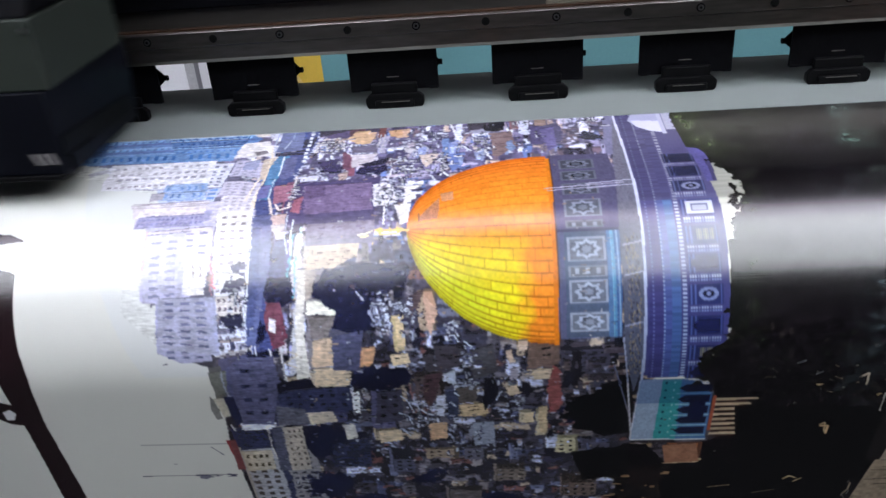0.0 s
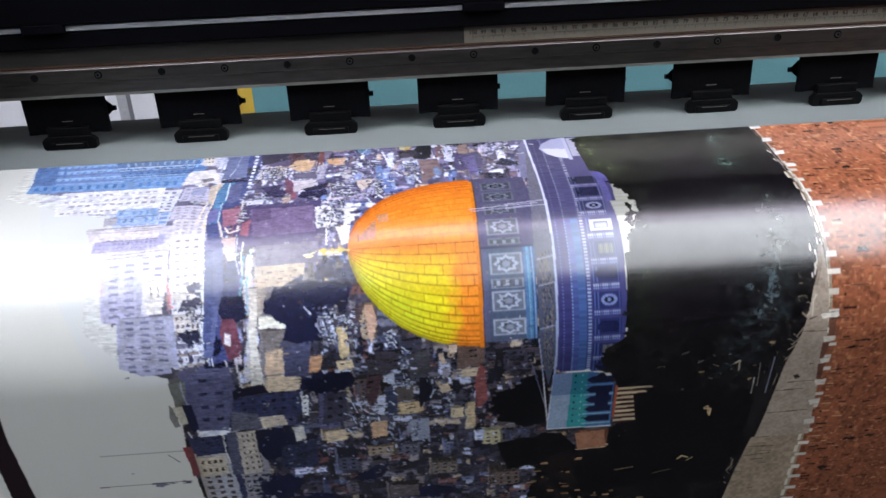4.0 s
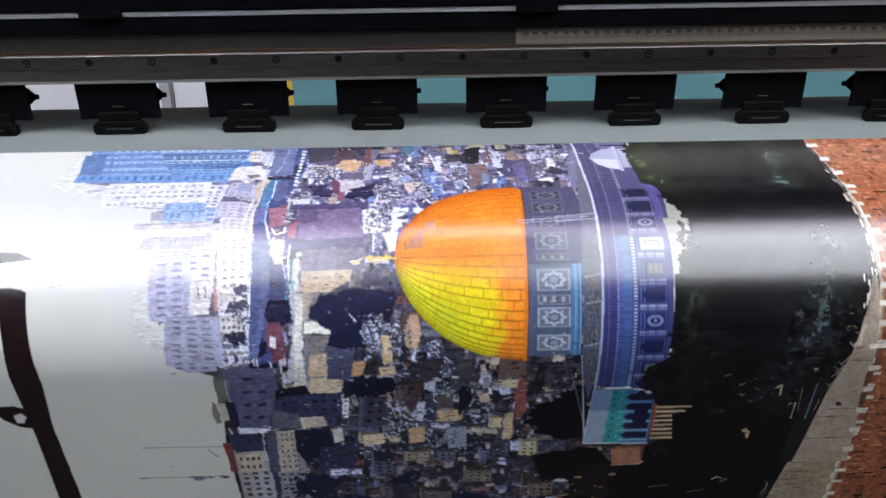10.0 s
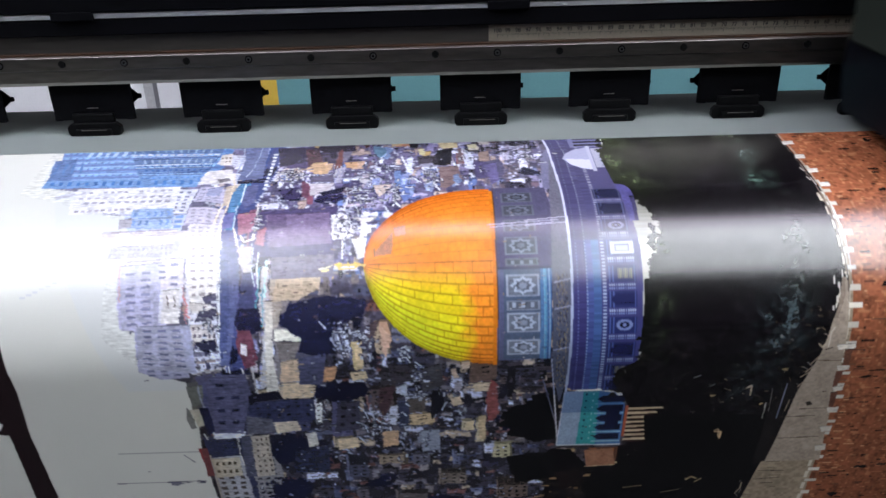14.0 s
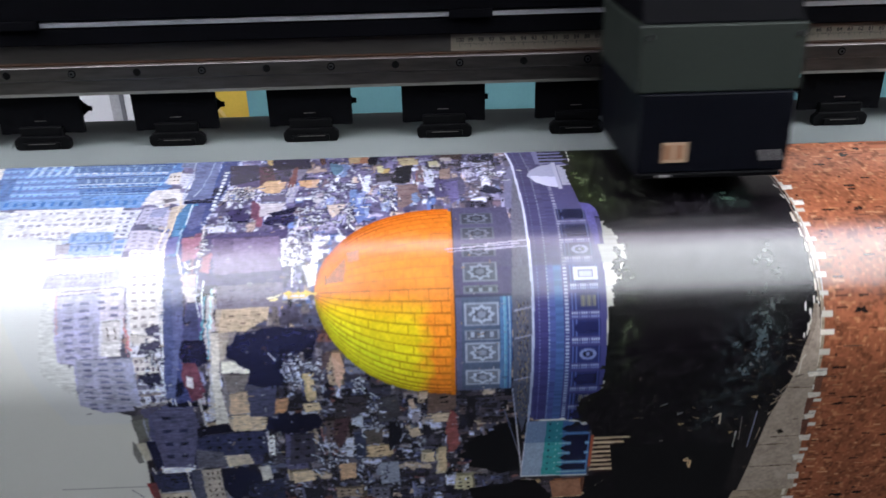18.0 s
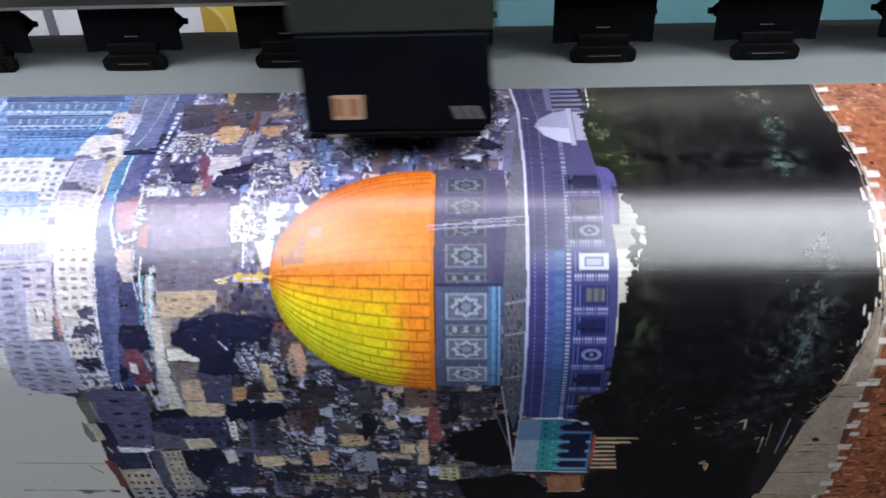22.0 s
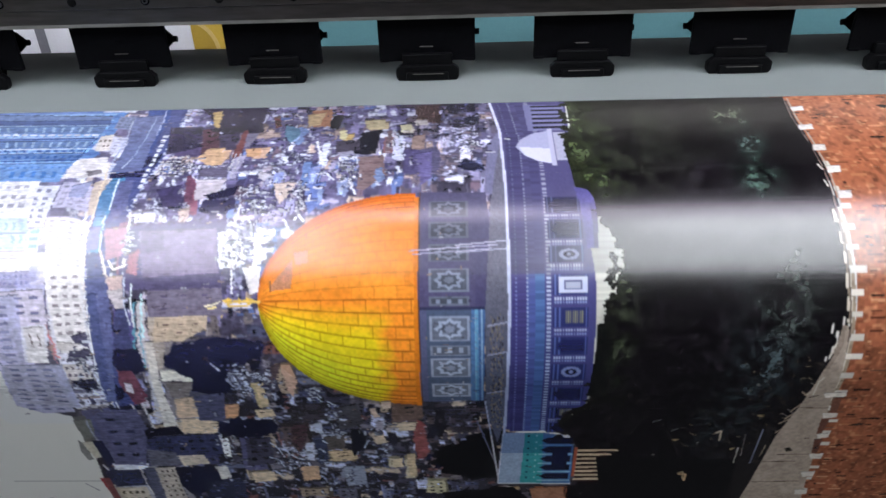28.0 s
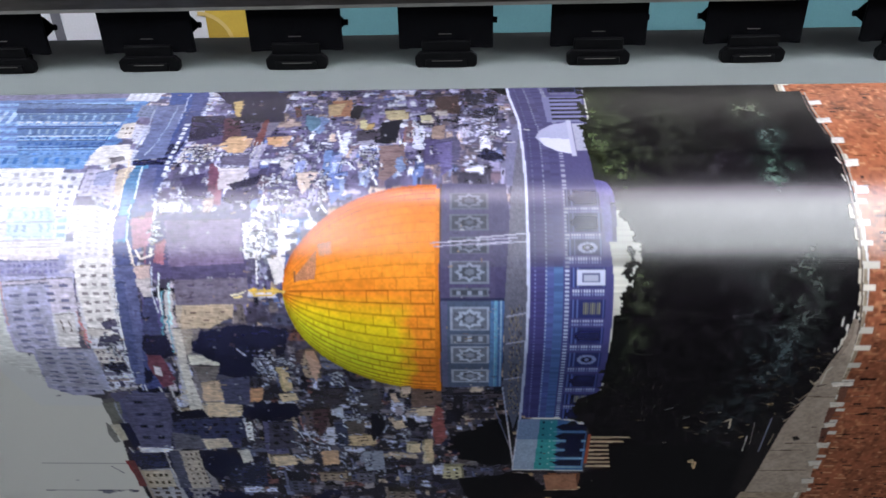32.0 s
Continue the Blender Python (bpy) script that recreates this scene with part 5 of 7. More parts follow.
facet([(47.4, 53.7), (137.2, 53.5), (139.9, 89.5), (53.2, 91.3), (50.0, 79.3), (51.6, 64.4)], lin(232, 232, 240), .02)
facet([(31.4, 64.6), (46.6, 58.5), (50.6, 64.4), (35.7, 69.5)], lin(206, 208, 222), .03)
pane_grid([(51.0, 56.8), (131.8, 56.2), (132.5, 62.9), (52.3, 63.5)], 13, 1, lin(176, 176, 190), .55, .5)
pane_grid([(52.3, 66.4), (132.9, 64.9), (133.8, 72.4), (53.6, 73.0)], 12, 1, lin(186, 186, 200), .55, .45)
pane_grid([(59.6, 73.2), (134.0, 73.4), (134.7, 79.9), (59.8, 79.7)], 11, 1, lin(168, 168, 184), .6, .5)
pane_grid([(55.8, 84.8), (103.6, 83.2), (105.2, 89.1), (55.8, 90.6)], 9, 1, lin(176, 172, 186), .6, .5)
facet([(105.5, 86.7), (139.1, 86.2), (140.6, 97.1), (105.5, 97.4)], lin(150, 180, 226), .05)
facet([(105.7, 98.2), (139.8, 97.8), (140.9, 107.9), (105.3, 108.2)], lin(158, 184, 228), .05)
pane_grid([(106.0, 88.3), (138.5, 87.9), (140.8, 107.3), (107.0, 107.6)], 6, 2, lin(120, 150, 204), .4, .6)
facet([(97.4, 99.3), (107.4, 97.5), (108.8, 107.0), (98.9, 109.3)], lin(176, 172, 186), .03)
facet([(85.7, 112.6), (147.0, 110.6), (147.7, 114.3), (87.4, 116.2)], lin(222, 214, 222), .02)
stroke([(87.3, 111.4), (148.0, 110.6)], 0.8, lin(168, 160, 176))
stroke([(109.2, 113.2), (146.5, 113.0)], 0.8, lin(186, 176, 190))
facet([(88.4, 116.2), (146.0, 115.4), (145.7, 125.6), (91.4, 126.4)], lin(232, 222, 228), .02)
facet([(95.8, 125.4), (146.5, 124.5), (147.9, 135.1), (94.0, 135.9)], lin(164, 162, 204), .05)
pane_grid([(95.9, 126.0), (145.7, 125.6), (146.9, 134.0), (94.7, 134.9)], 14, 2, lin(140, 138, 186), .5, .5)
facet([(106.3, 139.2), (155.4, 136.3), (157.2, 159.3), (137.9, 161.7), (136.2, 144.8), (109.0, 146.1)], lin(214, 206, 224), .03)
facet([(105.8, 142.1), (138.4, 139.9), (138.4, 162.6), (135.8, 189.6), (117.8, 190.1), (117.7, 193.8), (106.4, 193.5), (106.8, 161.9)], lin(186, 186, 218), .03)
stroke([(105.4, 139.1), (106.3, 171.0)], 0.9, lin(206, 170, 170))
pane_grid([(109.0, 146.1), (132.5, 144.7), (133.1, 190.5), (108.8, 191.8)], 2, 8, lin(132, 134, 168), .62, .36)
pane_grid([(133.8, 139.8), (153.9, 139.3), (153.7, 160.2), (135.6, 159.8)], 2, 4, lin(122, 122, 158), .6, .36)
facet([(118.7, 190.2), (161.0, 190.1), (160.6, 234.1), (115.8, 227.6)], lin(176, 178, 206), .03)
pane_grid([(121.3, 192.0), (155.6, 191.8), (155.7, 229.6), (117.2, 224.5)], 3, 7, lin(118, 122, 156), .6, .34)
facet([(140.2, 162.6), (153.7, 161.1), (153.2, 179.2), (140.6, 178.0)], lin(236, 232, 232), .02)
facet([(138.8, 178.4), (153.2, 178.7), (152.5, 188.6), (138.1, 188.3)], lin(244, 242, 240), .02)
stroke([(144.0, 166.4), (145.1, 176.3)], 0.65, lin(120, 110, 110))
stroke([(148.9, 166.5), (150.0, 176.4)], 0.65, lin(120, 110, 110))
stroke([(156.6, 166.6), (159.4, 173.9), (158.5, 182.0), (161.2, 184.7)], 1.1, lin(226, 140, 144))
facet([(155.6, 123.6), (181.5, 123.2), (182.7, 163.5), (181.0, 179.8), (162.1, 181.2), (161.0, 163.1)], lin(240, 236, 232), .02)
pane_grid([(158.7, 125.9), (180.8, 125.4), (181.0, 169.0), (162.1, 169.5)], 3, 7, lin(150, 142, 148), .55, .34)
facet([(171.1, 168.8), (182.7, 165.4), (182.9, 177.1), (173.9, 174.2)], lin(92, 88, 118), .1)
facet([(168.5, 179.5), (182.9, 178.0), (180.9, 186.0), (164.7, 188.4)], lin(84, 80, 104), .1)
facet([(161.2, 172.2), (176.6, 174.3), (176.6, 178.8), (161.3, 179.3)], lin(222, 214, 206), .04)
facet([(161.0, 190.1), (179.0, 190.5), (180.1, 204.3), (162.0, 204.9)], lin(216, 206, 196), .05)
pane_grid([(161.9, 190.2), (180.8, 190.6), (181.5, 209.1), (161.7, 208.7)], 5, 3, lin(110, 100, 112), .5, .5)
facet([(162.9, 204.9), (179.3, 202.5), (180.4, 212.0), (170.0, 216.6), (165.2, 209.7)], lin(52, 52, 78), .12)
stroke([(181.3, 129.7), (183.7, 181.6), (185.2, 209.2), (187.1, 234.8)], 1.0, lin(226, 226, 232))
stroke([(185.2, 209.2), (184.5, 233.6)], 0.8, lin(168, 172, 196))
facet([(160.0, -1.1), (169.5, -3.8), (173.4, 17.3), (162.0, 18.4)], lin(222, 214, 204), .04)
pane_grid([(159.4, 2.0), (170.2, 0.8), (172.4, 14.4), (162.6, 15.5)], 3, 2, lin(110, 100, 96), .5, .4)
facet([(153.9, 28.2), (175.6, 26.0), (182.3, 49.7), (150.7, 51.4), (151.9, 37.9)], lin(230, 226, 226), .04)
facet([(165.6, 43.8), (175.3, 41.4), (178.4, 45.5), (169.3, 49.3)], lin(128, 122, 130), .08)
facet([(161.8, 59.4), (174.5, 54.7), (173.4, 69.9), (162.3, 69.6)], lin(150, 156, 196), .06)
facet([(176.6, 56.1), (185.7, 52.4), (186.7, 75.4), (183.3, 85.8), (179.5, 85.7)], lin(206, 188, 168), .05)
stroke([(179.0, 33.2), (182.5, 52.3), (184.4, 75.3), (183.5, 89.4), (182.9, 110.1), (182.8, 121.6)], 1.1, lin(236, 222, 196))
facet([(178.3, -27.3), (200.8, -29.8), (203.4, 11.0), (205.8, 45.0), (184.2, 45.7), (183.7, 10.3)], lin(104, 116, 164), .05)
stroke([(195.5, -26.7), (195.9, 3.2), (194.1, 26.6)], 0.8, lin(156, 174, 214))
stroke([(193.8, 28.0), (192.3, 33.6), (190.5, 40.5)], 1.0, lin(188, 202, 232))
stroke([(178.1, -22.5), (181.2, 2.7), (181.3, 30.5), (184.9, 52.4)], 0.75, lin(176, 186, 216))
pane_grid([(207.9, -8.6), (213.1, -8.4), (212.5, 64.2), (208.6, 64.1)], 1, 12, lin(228, 234, 248), .7, .62)
facet([(183.8, 47.0), (208.6, 43.7), (208.5, 51.1), (185.7, 52.4)], lin(40, 44, 92), .06)
facet([(186.6, 55.1), (192.6, 53.9), (192.4, 73.4), (191.9, 85.9), (184.9, 85.8), (184.4, 70.1)], lin(74, 132, 182), .05)
facet([(185.1, 86.7), (192.6, 86.0), (192.7, 93.0), (185.8, 92.9)], lin(82, 150, 204), .06)
stroke([(193.0, 52.6), (193.9, 70.4), (193.8, 81.3)], 1.2, lin(222, 238, 250))
stroke([(191.9, 85.9), (192.2, 102.2), (192.2, 111.8)], 1.0, lin(206, 226, 244))
facet([(183.1, 94.6), (191.3, 93.9), (191.2, 110.2), (183.1, 111.6)], lin(112, 112, 176), .06)
facet([(194.7, 55.3), (203.9, 54.2), (206.2, 81.6), (199.0, 90.5), (194.3, 80.4)], lin(96, 102, 152), .06)
facet([(194.0, 95.6), (210.5, 94.2), (210.4, 113.6), (197.4, 118.0)], lin(176, 112, 136), .12)
facet([(212.0, 114.4), (219.1, 110.6), (219.1, 128.0), (211.6, 126.4)], lin(170, 96, 116), .12)
stroke([(209.0, 83.5), (210.2, 96.7), (211.6, 110.5)], 1.6, lin(246, 240, 236))
stroke([(198.9, 118.0), (202.5, 124.1), (210.5, 121.2), (209.3, 116.6)], 1.5, lin(240, 228, 224))
stroke([(192.7, 110.2), (196.4, 122.5), (198.5, 132.9)], 1.7, lin(236, 224, 216))
facet([(197.6, 129.2), (209.4, 127.9), (209.0, 137.4), (200.1, 138.0)], lin(206, 176, 168), .08)
facet([(184.1, 129.0), (197.5, 127.7), (200.0, 147.6), (200.5, 170.1), (187.5, 227.1), (180.4, 227.0), (184.5, 195.0), (185.6, 162.3)], lin(94, 102, 152), .07)
facet([(185.2, 140.1), (191.2, 140.1), (193.3, 178.0), (186.6, 215.1), (180.1, 220.9), (185.0, 186.2)], lin(80, 90, 140), .08)
stroke([(183.3, 129.0), (184.8, 154.8), (184.3, 182.0), (180.8, 220.9)], 0.9, lin(236, 240, 244))
facet([(198.6, 138.0), (209.0, 137.4), (208.9, 149.9), (203.7, 150.5)], lin(206, 196, 196), .06)
facet([(203.7, 150.5), (211.9, 149.2), (212.1, 178.2), (199.3, 178.0)], lin(70, 74, 120), .1)
stroke([(214.9, 133.1), (214.2, 147.7), (215.5, 162.6)], 1.1, lin(226, 236, 240))
stroke([(210.3, 129.4), (209.7, 147.7), (212.7, 161.1)], 0.9, lin(196, 206, 226))
stroke([(221.7, 140.5), (220.5, 155.2), (220.7, 170.3)], 1.3, lin(206, 240, 244))
stroke([(218.5, 162.6), (218.9, 178.2), (217.6, 193.5)], 0.9, lin(104, 176, 196))
facet([(201.9, 180.5), (215.9, 178.2), (217.2, 195.3), (207.6, 200.8), (198.2, 195.1), (195.0, 188.9)], lin(40, 40, 76), .1)
facet([(198.0, 196.1), (207.2, 196.1), (209.9, 206.8), (208.8, 227.3), (200.9, 229.7), (198.1, 221.0), (195.3, 206.6)], lin(128, 66, 82), .08)
facet([(199.2, 206.7), (204.0, 208.8), (202.7, 218.7), (198.3, 215.2)], lin(226, 214, 212), .05)
facet([(221.0, 173.5), (226.3, 173.5), (225.6, 195.4), (223.9, 221.3), (223.4, 258.1), (213.2, 259.3), (216.7, 227.3), (219.5, 195.3)], lin(226, 216, 198), .04)
facet([(226.3, 173.5), (234.4, 174.4), (229.8, 193.6), (225.6, 195.4)], lin(180, 164, 148), .05)
facet([(226.4, 195.4), (242.9, 196.5), (250.1, 202.2), (247.0, 206.1), (226.3, 205.9)], lin(238, 230, 206), .04)
facet([(229.5, 155.3), (265.8, 154.9), (263.0, 163.8), (246.5, 172.9), (226.3, 173.5)], lin(210, 186, 152), .05)
pane_grid([(231.5, 158.3), (262.7, 157.8), (259.6, 169.2), (229.6, 170.4)], 3, 2, lin(122, 104, 98), .35, .16)
facet([(225.4, 137.6), (275.0, 136.0), (275.4, 155.0), (225.7, 156.0)], lin(122, 112, 134), .04)
pane_grid([(229.9, 138.4), (270.5, 137.4), (271.0, 153.5), (230.2, 154.5)], 3, 2, lin(92, 84, 112), .3, .12)
facet([(222.9, 129.5), (274.0, 127.2), (275.0, 136.7), (225.4, 138.3)], lin(84, 74, 116), .06)
facet([(217.2, 97.7), (270.0, 96.9), (272.5, 127.2), (222.9, 129.5)], lin(128, 106, 148), .07)
facet([(219.5, 97.7), (233.8, 97.1), (236.4, 110.9), (219.5, 114.5)], lin(106, 86, 128), .08)
facet([(240.0, 182.5), (253.9, 173.8), (269.8, 170.8), (298.2, 175.8), (296.9, 181.4), (280.8, 195.9), (271.3, 183.7), (266.0, 178.7), (264.8, 205.3), (273.4, 215.9), (260.5, 221.7), (244.0, 215.6), (229.9, 213.3), (248.7, 205.1), (238.7, 198.3), (234.8, 191.0)], lin(36, 38, 74), .1)
stroke([(262.1, 190.4), (266.0, 194.0), (267.8, 196.7)], 1.1, lin(226, 228, 240))
facet([(227.6, 206.9), (246.8, 207.1), (240.7, 222.7), (228.7, 223.8)], lin(128, 116, 110), .05)
facet([(229.1, 225.0), (243.1, 222.7), (241.3, 245.2), (225.7, 246.3)], lin(214, 180, 140), .05)
facet([(227.0, 247.6), (254.7, 246.6), (251.5, 263.6), (225.7, 264.8)], lin(226, 196, 152), .04)
facet([(244.1, 221.5), (265.9, 218.1), (260.2, 250.5), (241.2, 249.0)], lin(82, 82, 112), .05)
facet([(263.7, 231.5), (274.2, 230.3), (270.5, 244.1), (263.0, 245.3)], lin(206, 150, 96), .05)
facet([(255.2, 258.3), (278.2, 249.3), (294.5, 248.2), (296.9, 257.3), (286.8, 267.9), (265.9, 269.2)], lin(26, 28, 58), .1)
stroke([(197.0, 229.6), (197.8, 239.7)], 1.1, lin(226, 222, 220))
stroke([(205.7, 229.7), (204.8, 246.1), (205.4, 258.0)], 1.0, lin(216, 212, 210))
stroke([(208.9, 232.2), (217.7, 234.8), (206.7, 242.3), (215.3, 246.2)], 0.7, lin(196, 180, 160))
facet([(165.8, 236.9), (199.0, 235.9), (199.6, 257.9), (185.8, 304.3), (161.4, 304.2), (162.3, 268.4)], lin(92, 90, 122), .04)
pane_grid([(170.1, 240.7), (197.8, 239.7), (185.8, 298.4), (163.4, 298.2)], 2, 4, lin(50, 52, 80), .5, .26)
facet([(147.9, 248.3), (162.2, 247.1), (158.1, 268.4), (148.8, 271.1)], lin(116, 118, 110), .05)
stroke([(158.1, 247.1), (157.4, 265.7), (159.2, 272.6)], 1.2, lin(150, 154, 170))
facet([(152.5, 272.5), (161.7, 272.6), (162.4, 301.2), (156.1, 307.1)], lin(34, 38, 76), .06)
facet([(145.6, 275.2), (153.7, 273.9), (154.5, 293.8), (148.8, 295.2)], lin(206, 200, 176), .05)
facet([(143.7, 271.1), (145.9, 276.6), (147.4, 296.7), (142.6, 298.1), (140.7, 286.5)], lin(128, 128, 122), .06)
facet([(159.7, 304.2), (187.1, 305.8), (184.0, 310.3), (167.8, 311.7), (159.5, 310.2)], lin(226, 224, 224), .04)
stroke([(151.9, 304.1), (153.7, 311.6)], 1.1, lin(230, 230, 232))
facet([(196.0, 270.0), (225.3, 266.2), (252.0, 265.0), (250.2, 291.4), (214.1, 292.7), (194.8, 282.6)], lin(58, 62, 98), .06)
pane_grid([(198.9, 271.4), (249.8, 267.7), (247.4, 288.6), (198.6, 286.9)], 6, 2, lin(36, 38, 68), .4, .3)
facet([(191.8, 284.0), (213.5, 288.4), (215.3, 304.4), (188.8, 305.8)], lin(96, 94, 106), .05)
facet([(197.2, 260.6), (222.5, 255.4), (225.7, 264.8), (196.4, 268.7)], lin(30, 30, 54), .08)
facet([(213.2, 292.7), (234.0, 291.4), (235.5, 303.0), (214.9, 305.9)], lin(206, 186, 156), .05)
stroke([(214.9, 292.7), (216.6, 305.9)], 0.7, lin(226, 210, 180))
facet([(251.3, 271.8), (257.4, 270.5), (254.6, 294.3), (249.8, 292.9)], lin(236, 232, 222), .04)
pane_grid([(251.3, 271.8), (257.4, 270.5), (254.6, 294.3), (249.8, 292.9)], 1, 4, lin(90, 84, 92), .4, .35)
facet([(238.7, 307.5), (248.6, 306.1), (248.4, 322.7), (240.1, 324.3)], lin(206, 198, 180), .04)
facet([(154.6, 311.7), (184.0, 310.3), (180.2, 331.9), (152.2, 335.0)], lin(52, 56, 88), .07)
stroke([(179.6, 310.2), (178.5, 328.8), (181.3, 356.4)], 0.9, lin(214, 206, 196))
facet([(145.7, 322.4), (151.0, 322.4), (151.2, 358.0), (144.2, 359.7)], lin(128, 64, 64), .06)
facet([(151.7, 336.6), (177.5, 335.1), (175.7, 359.7), (152.0, 361.4)], lin(196, 180, 150), .05)
pane_grid([(153.9, 338.2), (175.2, 336.7), (173.4, 358.0), (153.1, 358.0)], 4, 2, lin(88, 76, 60), .5, .4)
facet([(191.4, 308.8), (206.7, 307.4), (205.3, 359.8), (189.1, 361.4)], lin(182, 166, 144), .05)
pane_grid([(193.6, 310.3), (206.2, 308.9), (206.1, 356.4), (190.0, 358.1)], 3, 7, lin(96, 84, 82), .4, .45)
facet([(182.7, 308.8), (190.6, 308.8), (188.2, 361.4), (178.9, 361.4)], lin(84, 84, 104), .06)
facet([(206.5, 321.0), (223.5, 305.9), (239.8, 310.5), (239.9, 328.9), (228.0, 341.7), (211.4, 346.5), (205.8, 333.6)], lin(30, 34, 66), .1)
facet([(226.6, 328.9), (258.9, 322.8), (254.3, 358.2), (224.1, 358.1)], lin(52, 56, 84), .07)
facet([(210.5, -11.7), (235.6, -12.3), (242.6, 15.3), (217.6, 24.5)], lin(62, 56, 84), .06)
facet([(236.8, -7.6), (249.1, -10.3), (255.8, 21.5), (243.5, 25.4)], lin(92, 62, 74), .06)
facet([(242.5, -8.9), (269.7, -11.1), (267.5, -4.9), (245.4, -4.2)], lin(46, 40, 60), .08)
facet([(250.4, -0.9), (266.7, -5.0), (268.0, 20.5), (256.3, 20.1)], lin(74, 66, 92), .06)
facet([(268.4, -4.9), (272.4, -6.3), (273.2, 29.2), (267.4, 29.0)], lin(128, 74, 72), .08)
facet([(242.1, 29.6), (247.5, 18.3), (259.8, 17.3), (261.8, 26.0), (262.3, 38.6), (250.8, 38.2)], lin(222, 178, 128), .04)
facet([(248.7, 19.8), (259.8, 17.3), (259.8, 24.5)], lin(232, 188, 132), .04)
facet([(275.2, 19.2), (286.6, 18.2), (287.7, 28.2), (278.1, 29.3)], lin(216, 164, 110), .04)
stroke([(269.8, 24.8), (269.6, 38.8), (267.0, 52.1)], 1.0, lin(206, 204, 214))
stroke([(273.1, 24.9), (272.8, 38.9), (271.3, 53.6)], 0.9, lin(196, 194, 206))
pane_grid([(215.9, 27.3), (241.0, 25.3), (242.4, 46.1), (216.4, 50.7)], 6, 5, lin(212, 206, 206), .6, .5)
facet([(249.4, 42.2), (268.3, 40.1), (268.9, 53.5), (247.8, 51.6)], lin(104, 98, 126), .05)
facet([(240.6, 51.4), (243.4, 50.1), (249.6, 61.7), (249.8, 76.7), (244.8, 78.5)], lin(118, 68, 94), .06)
facet([(248.8, 55.5), (270.0, 54.9), (265.1, 72.0), (251.0, 74.7)], lin(206, 196, 206), .04)
stroke([(244.6, 51.5), (250.0, 56.8), (267.1, 56.1)], 0.8, lin(236, 232, 238))
facet([(257.1, 70.7), (279.5, 62.5), (278.7, 70.2), (262.6, 75.0)], lin(40, 38, 72), .08)
facet([(257.2, 74.9), (280.0, 73.3), (279.9, 82.1), (264.6, 86.4), (256.0, 80.7)], lin(48, 44, 84), .08)
facet([(222.8, 64.5), (239.8, 60.2), (244.0, 78.5), (230.5, 80.2)], lin(62, 54, 96), .1)
facet([(303.4, 60.7), (319.6, 60.0), (315.0, 71.0), (310.0, 78.9), (306.8, 72.9)], lin(222, 200, 184), .05)
facet([(291.5, 47.6), (300.8, 50.5), (296.4, 56.9), (291.2, 54.2)], lin(206, 200, 210), .05)
facet([(321.0, 37.6), (326.4, 36.4), (327.7, 62.5), (324.8, 69.1), (322.3, 62.4)], lin(104, 136, 198), .06)
facet([(328.5, 62.5), (339.8, 59.3), (338.0, 78.5), (330.6, 87.6), (328.1, 78.3)], lin(98, 124, 198), .06)
facet([(334.9, 63.9), (338.3, 60.5), (338.6, 76.6), (335.8, 79.5)], lin(142, 164, 214), .06)
stroke([(326.9, 10.8), (330.7, 26.8), (334.7, 38.1)], 1.6, lin(240, 242, 250))
stroke([(328.5, 51.3), (338.6, 50.3), (344.3, 58.2)], 1.3, lin(226, 230, 242))
stroke([(355.7, 56.0), (358.2, 65.6), (361.0, 72.1)], 1.7, lin(238, 240, 250))
stroke([(346.4, 35.7), (357.4, 33.3), (359.7, 40.2)], 1.1, lin(216, 222, 236))
facet([(359.7, 31.9), (377.2, 29.7), (380.5, 54.2), (366.8, 68.0), (361.4, 66.7), (361.4, 49.7)], lin(136, 110, 110), .05)
stroke([(362.1, 40.3), (377.0, 38.0)], 0.6, lin(116, 92, 94))
stroke([(363.7, 49.7), (378.5, 47.5)], 0.6, lin(116, 92, 94))
facet([(373.0, 47.4), (376.7, 44.8), (380.0, 58.0), (377.1, 61.5), (372.1, 56.5)], lin(118, 142, 190), .05)
facet([(299.8, -11.5), (310.9, -6.5), (313.0, 1.3), (307.3, 13.0), (301.6, 3.9)], lin(92, 136, 164), .08)
facet([(314.1, -25.4), (328.6, -28.1), (325.7, -10.6), (317.3, -9.3)], lin(212, 178, 116), .05)
facet([(334.5, -23.0), (342.2, -24.3), (340.9, -5.4), (333.2, -5.6)], lin(26, 26, 42), .1)
facet([(359.5, -15.6), (375.7, -16.6), (375.6, -5.6), (362.2, -4.6)], lin(224, 206, 146), .05)
stroke([(366.6, -12.2), (370.1, -12.1)], 0.7, lin(40, 36, 40))
facet([(387.3, -8.3), (395.8, -9.6), (395.3, -0.3), (388.7, 0.9)], lin(222, 214, 160), .05)
facet([(342.1, -2.2), (347.0, -3.6), (347.6, 10.0), (342.5, 8.3)], lin(226, 214, 150), .06)
facet([(358.5, 1.4), (373.3, -2.7), (371.5, 28.1), (363.5, 29.3), (355.2, 27.6)], lin(34, 34, 46), .1)
facet([(341.1, 11.3), (359.2, 8.9), (359.7, 23.5), (342.0, 25.8)], lin(70, 64, 78), .06)
stroke([(382.6, -2.3), (387.3, 6.9), (389.7, 21.6), (390.4, 35.7)], 1.7, lin(196, 206, 220))
stroke([(397.3, -12.6), (407.5, -13.8)], 0.8, lin(206, 200, 196))
facet([(288.2, -23.1), (293.2, -24.6), (296.6, -10.1), (292.8, -7.1)], lin(118, 72, 66), .08)
stroke([(297.8, -17.9), (302.8, -19.4)], 1.0, lin(206, 196, 200))
